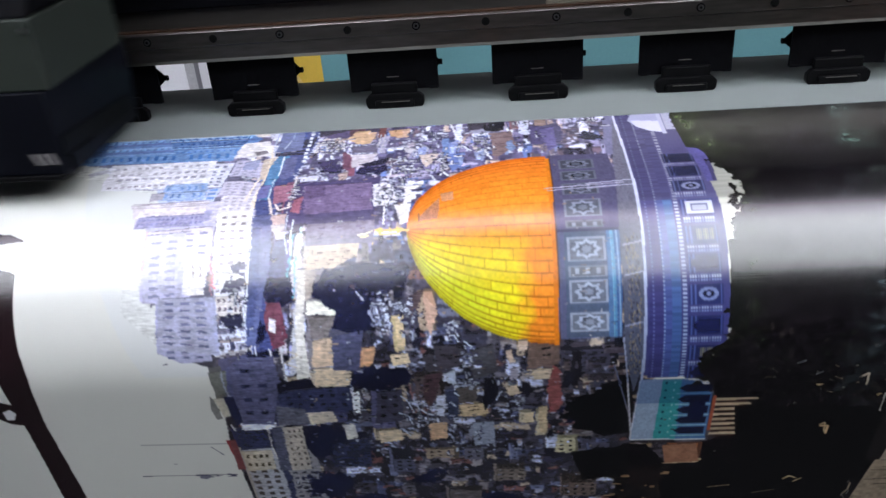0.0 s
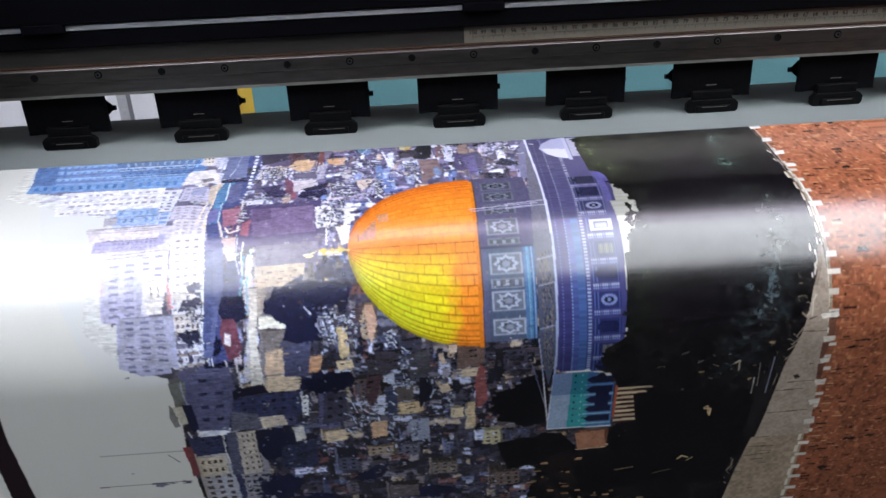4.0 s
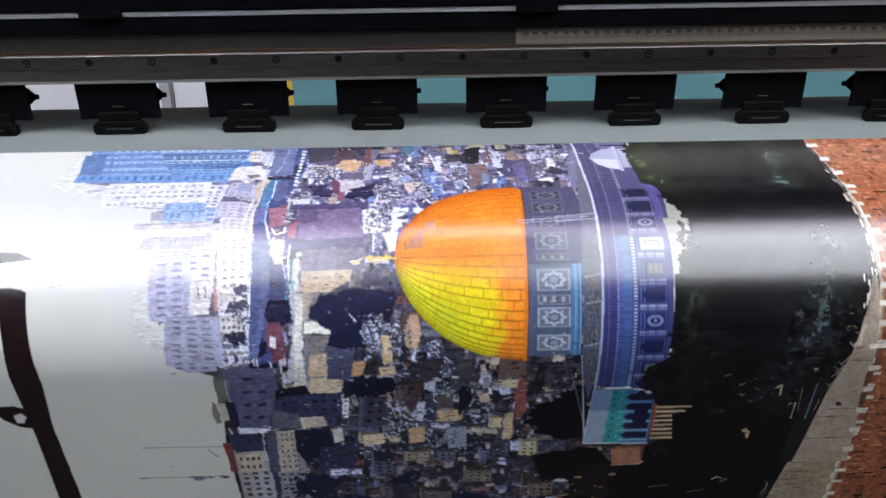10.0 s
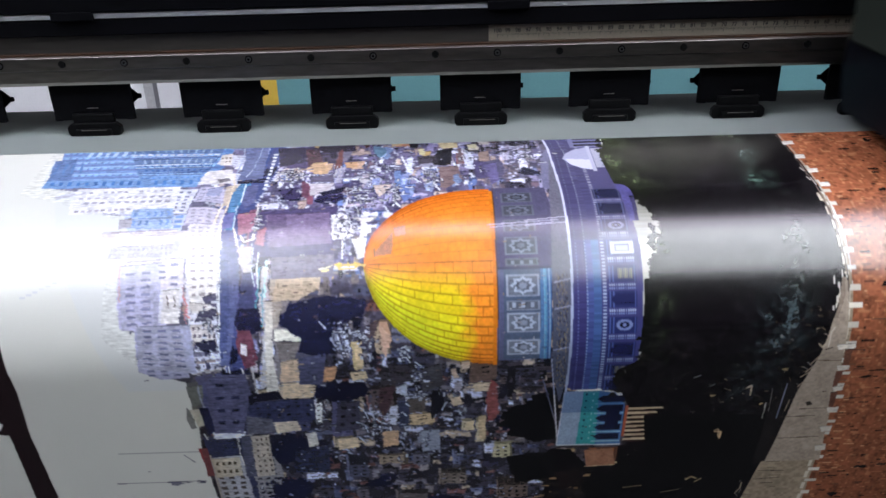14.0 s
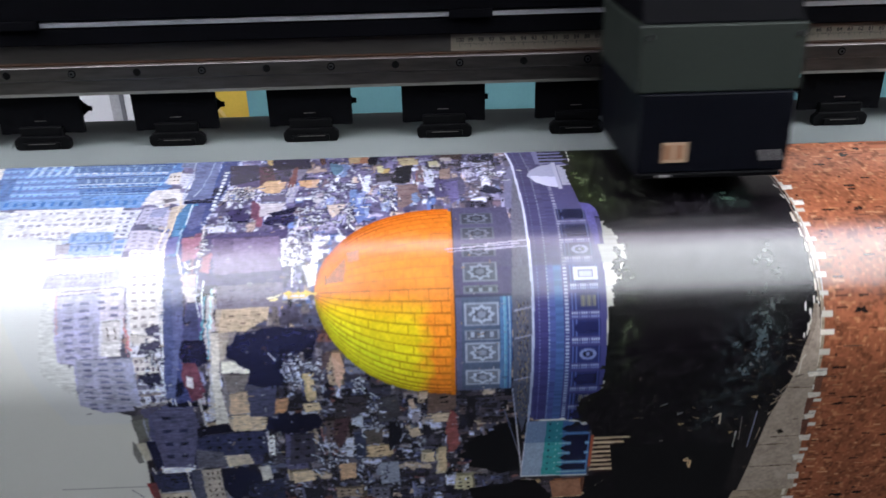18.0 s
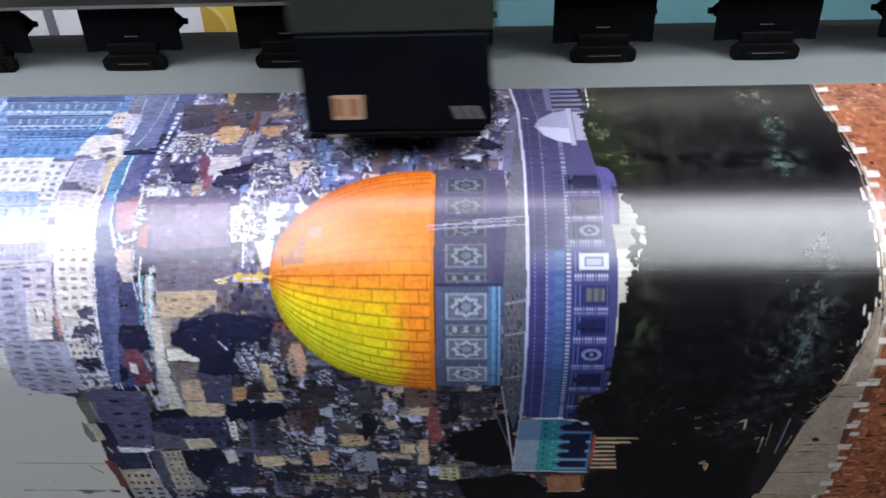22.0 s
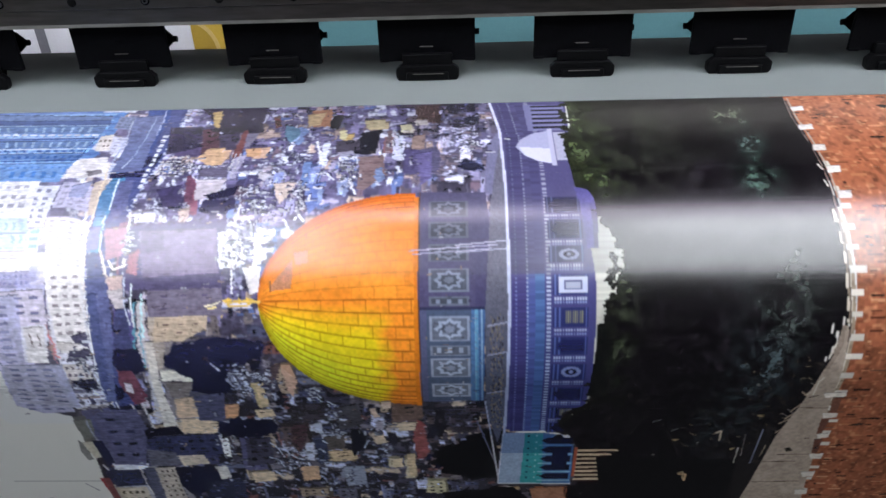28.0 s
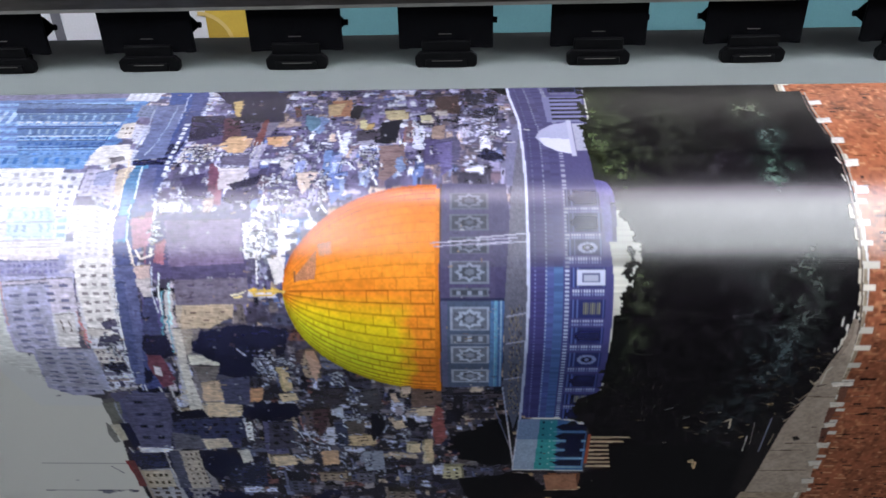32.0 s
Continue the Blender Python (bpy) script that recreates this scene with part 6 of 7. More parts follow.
stroke([(305.9, -27.3), (311.2, -15.9)], 1.0, lin(216, 208, 206))
facet([(377.6, -1.0), (381.8, -2.3), (381.7, 24.2), (377.8, 25.5)], lin(120, 98, 104), .06)
facet([(396.4, 7.2), (406.3, 4.6), (406.0, 23.6), (397.2, 24.7)], lin(150, 124, 112), .06)
facet([(400.6, 29.1), (411.8, 26.6), (411.6, 58.8), (404.9, 64.5)], lin(104, 96, 150), .06)
facet([(271.1, 100.2), (280.6, 97.9), (287.4, 105.3), (289.9, 119.3), (284.9, 123.7), (273.1, 124.3)], lin(236, 234, 242), .05)
facet([(277.5, 103.6), (281.1, 102.0), (282.3, 106.9), (278.7, 108.4)], lin(176, 166, 190), .08)
facet([(282.8, 113.1), (287.9, 111.6), (287.5, 116.2), (283.8, 116.9)], lin(160, 150, 180), .08)
stroke([(281.3, 125.1), (281.6, 141.2)], 1.1, lin(240, 240, 244))
facet([(289.5, 103.8), (308.8, 103.3), (303.9, 107.2), (298.8, 108.7), (299.1, 126.8), (295.6, 141.4), (293.4, 141.3), (295.8, 119.3), (295.7, 107.1)], lin(244, 238, 236), .04)
facet([(288.6, 123.7), (301.1, 123.1), (299.2, 139.9), (294.1, 141.3)], lin(240, 234, 232), .04)
stroke([(280.3, 95.4), (281.9, 90.3), (283.5, 80.3)], 1.5, lin(236, 236, 246))
stroke([(285.9, 92.1), (290.0, 88.7), (292.2, 93.9)], 1.3, lin(230, 234, 246))
stroke([(321.2, 83.8), (325.6, 90.2), (328.1, 92.8)], 1.5, lin(236, 238, 248))
stroke([(314.4, 90.9), (318.0, 97.7)], 1.2, lin(226, 230, 244))
stroke([(299.8, 82.5), (299.9, 72.7), (301.9, 70.7)], 1.1, lin(220, 224, 240))
stroke([(282.9, 72.4), (286.8, 68.2), (292.8, 67.3)], 1.2, lin(226, 230, 246))
facet([(287.5, 72.5), (294.3, 71.6), (293.8, 83.3), (287.8, 84.1)], lin(84, 80, 128), .1)
facet([(298.1, 196.1), (310.0, 190.8), (305.8, 205.7), (297.6, 209.7)], lin(92, 72, 74), .06)
facet([(309.9, 191.7), (315.9, 191.8), (319.4, 205.8), (313.7, 223.4), (311.0, 216.3)], lin(206, 160, 126), .05)
facet([(289.2, 209.6), (294.8, 207.6), (295.3, 230.5), (288.9, 235.4)], lin(216, 186, 128), .05)
facet([(283.7, 237.9), (296.6, 236.8), (297.6, 244.4), (285.1, 246.8)], lin(220, 192, 140), .05)
stroke([(287.1, 240.4), (290.3, 240.5)], 1.0, lin(40, 36, 36))
stroke([(287.6, 200.6), (293.2, 198.8), (294.4, 205.6)], 1.0, lin(196, 200, 212))
stroke([(284.6, 209.5), (285.5, 217.2)], 1.1, lin(200, 202, 214))
stroke([(325.7, 215.3), (330.6, 213.2), (332.9, 218.8)], 0.8, lin(206, 210, 220))
stroke([(324.3, 219.9), (330.6, 218.8), (332.9, 224.8)], 0.8, lin(206, 210, 220))
stroke([(324.4, 224.7), (329.9, 223.5), (333.0, 229.7)], 0.8, lin(206, 210, 220))
stroke([(336.2, 228.5), (339.2, 229.7), (342.5, 234.7)], 0.8, lin(200, 204, 214))
stroke([(335.5, 245.9), (340.7, 248.6), (345.1, 252.5)], 0.8, lin(200, 204, 214))
stroke([(338.2, 262.9), (341.9, 265.6), (343.7, 271.1)], 0.8, lin(200, 204, 214))
facet([(340.0, 235.9), (356.9, 231.1), (359.3, 253.9), (341.6, 261.6)], lin(78, 74, 78), .05)
facet([(322.3, 254.9), (329.1, 252.3), (328.9, 265.5), (323.4, 264.2)], lin(186, 190, 200), .06)
facet([(306.6, 238.1), (313.3, 235.7), (316.4, 250.9), (307.8, 254.8)], lin(66, 60, 66), .06)
facet([(314.9, 230.7), (335.1, 230.9), (334.4, 248.5), (315.4, 252.2)], lin(72, 64, 72), .06)
stroke([(329.9, 240.8), (335.5, 239.6)], 1.2, lin(26, 24, 30))
stroke([(332.0, 248.5), (336.9, 247.2)], 1.2, lin(26, 24, 30))
stroke([(329.6, 260.2), (338.3, 261.6)], 1.5, lin(24, 22, 28))
facet([(306.0, 256.1), (320.1, 253.6), (314.6, 273.6), (307.6, 291.8), (304.0, 277.6)], lin(86, 58, 62), .06)
facet([(330.1, 287.6), (351.1, 286.3), (350.7, 297.8), (331.8, 300.6)], lin(206, 172, 118), .04)
stroke([(335.6, 290.5), (344.1, 289.1)], 0.9, lin(40, 34, 34))
stroke([(336.8, 294.1), (345.4, 292.7)], 0.9, lin(40, 34, 34))
facet([(338.5, 308.0), (354.9, 306.6), (355.0, 332.4), (339.0, 334.0)], lin(138, 142, 156), .05)
facet([(365.0, 269.8), (371.8, 267.2), (375.1, 276.7), (365.8, 279.4)], lin(206, 178, 136), .05)
facet([(388.1, 292.2), (394.8, 290.8), (394.2, 320.2), (388.9, 321.7)], lin(206, 176, 124), .04)
facet([(377.6, 299.3), (384.5, 296.5), (384.6, 308.2), (376.0, 309.6)], lin(216, 190, 138), .04)
facet([(374.2, 228.8), (381.1, 228.9), (380.6, 236.3), (375.0, 237.5)], lin(206, 178, 150), .05)
facet([(365.6, 237.4), (369.6, 236.2), (371.9, 246.3), (367.9, 247.5)], lin(190, 160, 130), .05)
facet([(381.7, 231.3), (403.2, 234.0), (402.5, 249.1), (380.1, 252.7)], lin(112, 86, 72), .06)
stroke([(390.7, 236.4), (397.0, 235.2)], 1.5, lin(30, 26, 26))
stroke([(391.2, 241.4), (396.7, 240.8)], 1.5, lin(30, 26, 26))
stroke([(378.4, 254.0), (399.2, 252.9)], 0.9, lin(206, 180, 140))
stroke([(378.1, 257.9), (396.6, 256.8)], 0.8, lin(206, 180, 140))
facet([(384.0, 254.1), (397.6, 252.9), (396.3, 262.0), (385.0, 263.3)], lin(206, 180, 140), .05)
facet([(398.1, 259.4), (403.1, 254.2), (405.8, 288.1), (399.4, 299.4), (396.6, 288.0), (394.8, 275.5)], lin(146, 72, 64), .06)
facet([(368.3, 251.4), (374.0, 250.1), (373.8, 261.9), (368.0, 264.5)], lin(150, 140, 150), .06)
facet([(349.6, 261.7), (357.0, 260.4), (359.6, 275.3), (349.3, 294.9), (347.1, 284.9)], lin(30, 30, 44), .08)
facet([(329.1, 269.6), (345.0, 267.0), (342.2, 283.5), (330.2, 286.2)], lin(96, 84, 76), .06)
facet([(320.4, 273.6), (329.6, 272.3), (329.2, 300.6), (320.3, 303.4)], lin(58, 64, 90), .06)
facet([(313.2, 277.7), (320.0, 276.4), (317.5, 299.0), (311.6, 299.0)], lin(196, 196, 206), .06)
facet([(305.1, 307.8), (319.1, 306.4), (318.3, 324.5), (305.5, 327.6)], lin(206, 160, 110), .05)
facet([(269.5, 271.9), (289.0, 269.3), (286.2, 303.3), (265.0, 306.1)], lin(70, 66, 84), .05)
pane_grid([(270.9, 273.3), (287.7, 272.0), (285.0, 300.3), (266.4, 303.2)], 2, 3, lin(34, 32, 48), .4, .3)
facet([(265.7, 315.2), (283.4, 313.7), (283.8, 326.0), (265.6, 329.0)], lin(214, 186, 140), .05)
stroke([(286.9, 276.2), (292.3, 283.2), (294.2, 291.7)], 0.9, lin(190, 196, 210))
stroke([(283.5, 294.5), (291.2, 298.9), (293.1, 307.8)], 1.0, lin(190, 196, 210))
stroke([(298.2, 287.4), (303.0, 294.6), (309.9, 299.0)], 1.1, lin(196, 202, 214))
stroke([(285.1, 313.7), (289.9, 321.4)], 0.9, lin(190, 196, 210))
stroke([(327.0, 273.7), (330.5, 277.8)], 0.9, lin(200, 204, 216))
stroke([(322.9, 284.7), (327.4, 289.0)], 0.9, lin(200, 204, 216))
stroke([(361.4, 273.9), (357.2, 283.5)], 0.9, lin(196, 200, 212))
stroke([(371.2, 283.6), (373.9, 292.1)], 0.8, lin(196, 200, 212))
stroke([(361.3, 311.0), (367.2, 312.6)], 0.8, lin(206, 206, 214))
stroke([(277.1, 147.0), (288.9, 146.4), (300.6, 146.5)], 1.2, lin(236, 200, 110))
stroke([(263.0, 149.0), (268.2, 148.3), (273.4, 146.2)], 1.3, lin(250, 240, 210))
stroke([(265.2, 150.5), (271.1, 149.8)], 1.5, lin(246, 226, 160))
stroke([(279.3, 149.2), (292.5, 149.3)], 1.4, lin(240, 206, 120))
facet([(515.4, 340.7), (550.5, 376.3), (630.0, 385.6), (628.2, 415.2), (493.6, 419.9), (481.0, 381.7), (514.3, 365.4)], lin(9, 8, 10), .3)
facet([(529.8, 296.5), (636.4, 300.3), (648.2, 344.7), (638.6, 385.8), (542.9, 383.3)], lin(9, 8, 10), .3)
facet([(412.9, 344.4), (454.9, 338.8), (459.0, 373.8), (422.7, 380.2)], lin(14, 13, 16), .3)
facet([(457.7, 366.6), (479.3, 363.0), (486.3, 381.8), (464.0, 393.1)], lin(30, 20, 20), .3)
facet([(482.2, 338.3), (507.3, 336.4), (511.7, 358.3), (486.0, 360.4)], lin(168, 112, 74), .06)
stroke([(484.3, 360.3), (511.8, 359.0)], 0.8, lin(206, 180, 146))
stroke([(579.4, 382.8), (583.8, 378.6), (589.6, 381.6)], 1.2, lin(190, 168, 130))
stroke([(587.8, 385.9), (593.9, 381.7)], 1.0, lin(160, 140, 110))
stroke([(594.0, 318.5), (597.5, 316.1), (599.0, 326.3)], 1.2, lin(180, 158, 124))
stroke([(522.0, 391.6), (539.4, 389.1)], 0.8, lin(120, 104, 84))
stroke([(558.7, 399.9), (575.7, 395.9)], 0.6, lin(100, 90, 74))
stroke([(610.0, 269.1), (615.6, 267.1)], 0.6, lin(120, 110, 96))
facet([(676.1, 165.9), (679.7, 167.4), (681.2, 191.0), (683.2, 231.7), (689.2, 293.9), (697.1, 360.4), (645.7, 360.3), (651.0, 331.8), (656.0, 271.9), (664.2, 235.2), (668.8, 205.2), (673.3, 182.7)], lin(172, 154, 132), .05)
facet([(676.1, 165.9), (678.3, 167.4), (677.6, 182.7), (673.2, 199.6), (669.6, 199.6), (673.3, 182.7)], lin(150, 132, 112), .06)
facet([(636.1, 360.3), (636.7, 296.4), (648.8, 256.2), (656.0, 271.9), (651.0, 331.8), (647.5, 360.4)], lin(30, 26, 26), .2)
stroke([(669.5, 225.7), (669.6, 211.2), (672.2, 207.2)], 1.3, lin(206, 196, 178))
stroke([(665.1, 225.6), (667.0, 222.1)], 1.1, lin(200, 190, 170))
stroke([(671.3, 190.9), (672.6, 182.7), (674.1, 178.7)], 1.2, lin(214, 206, 190))
stroke([(669.6, 199.6), (672.8, 187.5)], 1.1, lin(30, 26, 26))
stroke([(667.3, 228.0), (673.2, 225.7)], 1.0, lin(40, 34, 32))
stroke([(645.3, 305.0), (645.4, 282.6), (645.4, 263.9)], 1.3, lin(110, 112, 130))
stroke([(636.7, 296.4), (634.2, 269.0)], 1.0, lin(90, 84, 84))
stroke([(650.5, 296.5), (651.8, 282.6)], 1.0, lin(120, 108, 94))
stroke([(633.0, 304.9), (632.5, 285.2)], 0.7, lin(170, 166, 160))
stroke([(663.0, 238.8), (684.2, 239.6)], 0.7, lin(96, 80, 66))
stroke([(662.9, 294.4), (686.8, 293.9)], 0.7, lin(90, 76, 64))
stroke([(647.4, 303.6), (678.2, 303.0)], 0.8, lin(84, 70, 60))
stroke([(646.4, 330.3), (688.3, 329.6)], 0.7, lin(90, 76, 64))
facet([(666.4, 286.8), (670.0, 285.4), (672.8, 289.6), (668.4, 291.0)], lin(60, 50, 40), .1)
stroke([(677.2, 274.7), (680.9, 274.0)], 0.9, lin(70, 56, 48))
facet([(676.2, 223.4), (691.2, 222.4), (692.0, 227.1), (678.4, 228.1)], lin(228, 220, 204), .05)
facet([(681.4, 245.1), (692.0, 245.2), (692.8, 250.2), (683.9, 250.7)], lin(220, 212, 196), .05)
facet([(685.0, 269.4), (693.2, 268.2), (694.0, 273.4), (686.6, 274.7)], lin(220, 212, 196), .05)
facet([(686.0, 293.9), (696.2, 293.2), (696.6, 299.5), (688.7, 300.2)], lin(214, 206, 190), .05)
facet([(686.2, 316.9), (696.8, 316.2), (697.1, 322.9), (689.0, 323.6)], lin(208, 200, 184), .05)
facet([(688.2, 341.2), (698.1, 340.5), (698.5, 347.5), (690.2, 348.3)], lin(200, 192, 176), .05)
facet([(683.9, 229.4), (690.2, 228.2), (690.8, 244.0), (685.9, 245.1)], lin(120, 72, 48), .1)
facet([(682.6, 251.4), (688.7, 251.4), (687.7, 268.1), (684.2, 269.4)], lin(112, 66, 46), .1)
facet([(684.7, 276.0), (690.8, 275.4), (691.2, 292.5), (687.4, 293.2)], lin(108, 64, 44), .1)
stroke([(611.9, 267.6), (616.0, 265.0), (617.1, 276.9)], 1.2, lin(186, 172, 152))
stroke([(594.6, 319.5), (600.4, 319.5), (600.5, 328.6)], 1.5, lin(206, 172, 132))
stroke([(565.7, 254.2), (571.5, 251.7)], 0.7, lin(110, 112, 116))
stroke([(580.7, 264.7), (585.0, 262.1)], 0.7, lin(110, 112, 116))
facet([(507.8, 68.1), (517.2, 71.3), (520.6, 78.9), (521.6, 87.7), (521.4, 99.2), (521.2, 114.6), (513.9, 114.5), (512.6, 99.1), (511.0, 82.3)], lin(84, 78, 146), .1)
facet([(517.9, 87.7), (521.6, 87.7), (521.2, 114.6), (518.3, 114.5)], lin(60, 56, 100), .2)
facet([(651.4, -36.4), (678.9, -36.9), (677.1, -10.4), (678.4, 15.9), (678.5, 43.7), (676.7, 67.0), (665.8, 71.7), (661.8, 36.4), (657.9, -15.0)], lin(17, 13, 18), .3)
facet([(661.8, 36.4), (665.8, 71.7), (676.7, 67.0), (677.1, 87.7), (672.1, 90.6), (664.6, 76.4)], lin(24, 20, 24), .3)
stroke([(679.9, -31.9), (678.0, -8.0), (679.1, 17.4), (678.8, 45.1), (677.9, 68.1), (677.7, 88.2)], 1.5, lin(40, 36, 40))
stroke([(681.8, -35.1), (680.1, -9.5), (681.2, 16.0), (680.8, 43.8), (679.7, 67.1), (679.3, 87.3), (678.9, 113.2)], 1.0, lin(176, 164, 150))
stroke([(679.2, -35.2), (676.8, -9.6), (677.8, 16.6), (677.5, 44.4), (676.6, 67.6), (676.2, 88.1), (676.1, 113.2)], 0.8, lin(120, 104, 96))
facet([(680.1, -22.1), (689.7, -23.3), (688.7, -17.8), (679.9, -16.5)], lin(236, 230, 220), .05)
facet([(677.7, 2.6), (687.8, 1.5), (687.3, 7.5), (677.3, 8.6)], lin(236, 230, 220), .05)
facet([(679.6, 27.3), (688.1, 27.6), (686.4, 34.5), (678.0, 34.2)], lin(240, 234, 224), .05)
facet([(679.8, 52.8), (689.0, 52.4), (687.5, 58.8), (679.0, 59.7)], lin(240, 234, 224), .05)
facet([(680.1, 75.9), (688.8, 76.0), (688.0, 81.5), (680.1, 81.3)], lin(240, 234, 224), .05)
stroke([(677.4, 31.4), (678.0, 23.1)], 0.7, lin(60, 54, 56))
stroke([(674.7, 50.1), (676.4, 56.2)], 0.8, lin(226, 220, 210))
stroke([(674.1, 66.0), (675.3, 72.0)], 0.8, lin(226, 220, 210))
stroke([(541.9, 45.9), (553.9, 52.7)], 1.0, lin(40, 46, 36))
stroke([(556.7, 37.0), (573.0, 33.4)], 1.0, lin(36, 40, 36))
facet([(519.5, 164.3), (527.8, 163.3), (530.8, 191.6), (524.8, 223.9), (517.2, 225.0), (517.8, 206.3), (519.2, 182.6)], lin(15, 17, 15), .2)
facet([(307.2, 136.5), (321.6, 119.0), (322.0, 128.6), (320.4, 138.0), (308.0, 139.4)], lin(214, 134, 76), .15)
facet([(322.4, 115.2), (331.8, 113.0), (332.2, 121.3), (323.6, 122.8)], lin(226, 146, 84), .12)
stroke([(307.2, 132.9), (307.3, 140.1)], 0.5, lin(150, 96, 60))
# (end of buildings)

# -- rooftop clutter in drifts, then a general unevenness
for cx, cs, rx, rs, n, bright in ((297, 210, 8, 14, 30, 0.8), (327, 219, 5, 7, 16, 0.75), (339, 250, 6, 23, 26, 0.7), (300, 294, 12, 19, 34, 0.75), (369, 277, 8, 21, 20, 0.65), (295, 77, 15, 22, 70, 1), (280, 111, 8, 12, 40, 1), (231, 40, 14, 10, 50, 0.9), (210, 102, 3, 15, 24, 1), (323, 73, 9, 18, 40, 1), (353, 47, 10, 18, 36, 0.95), (387, 17, 9, 27, 24, 0.85), (438, 7, 12, 24, 36, 0.9), (174, 194, 9, 31, 30, 0.9), (279, 205, 9, 12, 24, 0.8), (256, 294, 8, 37, 20, 0.7), (337, 324, 26, 23, 40, 0.6)):
    clutter(cx, cs, rx, rs, n, bright)
shade_tones, light_tones = [(26, 24, 38), (44, 40, 58), (60, 54, 72)], [(206, 208, 222), (236, 238, 248), (170, 166, 180), (206, 178, 140), (150, 120, 104)]
for k in range(1100):
    x, s = 178 + rng.random() * 262, -46 + rng.random() * 460
    if 296 < x < 404 and abs(s - 148) < 88:
        continue
    if INKS[np.searchsorted(SS, s), np.searchsorted(XS, x)].mean() < 0.014:
        continue
    a, q = (0.8 + 4.5 * rng.random() ** 2, (rng.random() - 0.5) * 1.2) if rng.random() < 0.6 else ((rng.random() - 0.75) * 2.4, 0.8 + 3.5 * rng.random() ** 2)
    line(x, s, x + a, s + q, 0.75 + 0.5 * rng.random(), 0.5 * pick(shade_tones if rng.random() < 0.5 else light_tones) * (0.45 + 0.4 * rng.random()) + 0.5 * INKS[np.searchsorted(SS, s), np.searchsorted(XS, x)])
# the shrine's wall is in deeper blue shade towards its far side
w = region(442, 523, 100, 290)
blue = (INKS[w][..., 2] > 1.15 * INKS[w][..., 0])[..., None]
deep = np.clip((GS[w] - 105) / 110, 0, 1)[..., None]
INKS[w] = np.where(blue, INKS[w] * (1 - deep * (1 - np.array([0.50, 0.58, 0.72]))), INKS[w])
# crowns of the grove that the sun reaches: fine leaves in soft clumps
w, m = inside([(x, np.interp(v, drawn[:800, 0], SS[:800])) for x, v in GROVE])
m &= INKS[w].mean(-1) < 0.2
leaf, twig, clump, mass = grain(0.9, 51), grain(1.8, 52), grain(4.5, 53), grain(11, 54)
lace = np.clip((0.3 * leaf + 0.3 * twig + 0.4 * clump - 0.4) * 3.2, 0, 1.3) * np.clip((mass - 0.2) * 2.5, 0, 1)
shade = INKS.copy()
for cx, cs, rx, rs, rgb, amount in ((514, 0, 11, 34, (86, 100, 60), 0.75), (526, 62, 13, 18, (84, 98, 64), 0.7), (538, 140, 9, 26, (74, 84, 58), 0.6), (534, 190, 9, 30, (66, 78, 54), 0.6), (560, 150, 26, 40, (52, 50, 50), 0.3), (550, 36, 30, 40, (62, 66, 52), 0.35), (630, -14, 13, 20, (104, 112, 92), 0.9), (637, 16, 10, 18, (92, 112, 106), 0.8),
                                    (633, 60, 10, 20, (104, 136, 122), 0.8), (596, 60, 26, 30, (76, 70, 80), 0.35), (640, 140, 16, 36, (108, 120, 112), 0.55), (630, 205, 16, 30, (92, 110, 116), 0.7), (614, 262, 18, 26, (70, 82, 88), 0.45), (604, 130, 18, 40, (70, 74, 78), 0.3)):
    puff = np.exp(-((GX - cx) / rx) ** 2 - ((GS - cs) / rs) ** 2) * amount
    shade += (puff * lace)[..., None] * lin(*rgb)
INKS[w][m] = shade[w][m]
jj = np.arange(len(SS))[:, None] + np.round((grain(5, 95) - 0.5) * 1.0 + (grain(1.5, 96) - 0.5) * 0.9).astype(int)
comb = (np.random.default_rng(99).random(len(SS)) - 0.5)[:, None] * 3.2 * np.clip(grain(9, 100) * 2 - 0.5, 0, 1)
ii = np.arange(len(XS))[None, :] + np.round((grain(5, 97) - 0.5) * 1.4 + (grain(1.5, 98) - 0.5) * 1.0 + comb).astype(int)
bent = INKS[np.clip(jj, 0, len(SS) - 1), np.clip(ii, 0, len(XS) - 1)]
# long streaks from the head, cooler and deeper in the lower town, the far quarter in shade
fleck = grain(0.9, 61)
streak = sum(np.roll(fleck, k, 1) for k in range(9)) / 9
bent = bent * (0.72 + 0.56 * np.clip((streak - 0.5) * 2 + 0.5, 0, 1))[..., None]
deep = (np.clip((GS - 165) / 50, 0, 1) * np.clip((GX - 150) / 20, 0, 1))[..., None]
level = np.clip(bent.mean(-1, keepdims=True) / 0.075, 0.25, 3) ** 0.28
bent = bent * (1 - deep + deep * level * np.array([0.92, 1.0, 1.10]))
quarter = (np.clip((18 - GS) / 30, 0, 1) * np.clip((GX - 200) / 100, 0.15, 1))[..., None]
bent = bent * (1 - quarter * np.array([0.48, 0.48, 0.44]))
for town in ([(176, -64), (184, 228), (156, 250), (150, 470), (452, 470), (446, 228), (404, 228), (404, 62), (446, 62), (446, -64)], [(0, -64), (176, -64), (184, 228), (130, 240), (90, 200), (100, 100), (0, 60)]):
    w, m = inside(town)
    dome = ((GX[w] - 402) / 108) ** 2 + ((GS[w] - 149) / 86) ** 2 < 1
    m &= ~(dome & (GX[w] < 406))
    INKS[w][m] = bent[w][m]

# -- the picture is a little soft
INKS[:, 1:-1] = 0.70 * INKS[:, 1:-1] + 0.15 * (INKS[:, :-2] + INKS[:, 2:])
INKS[1:-1] = 0.78 * INKS[1:-1] + 0.11 * (INKS[:-2] + INKS[2:])



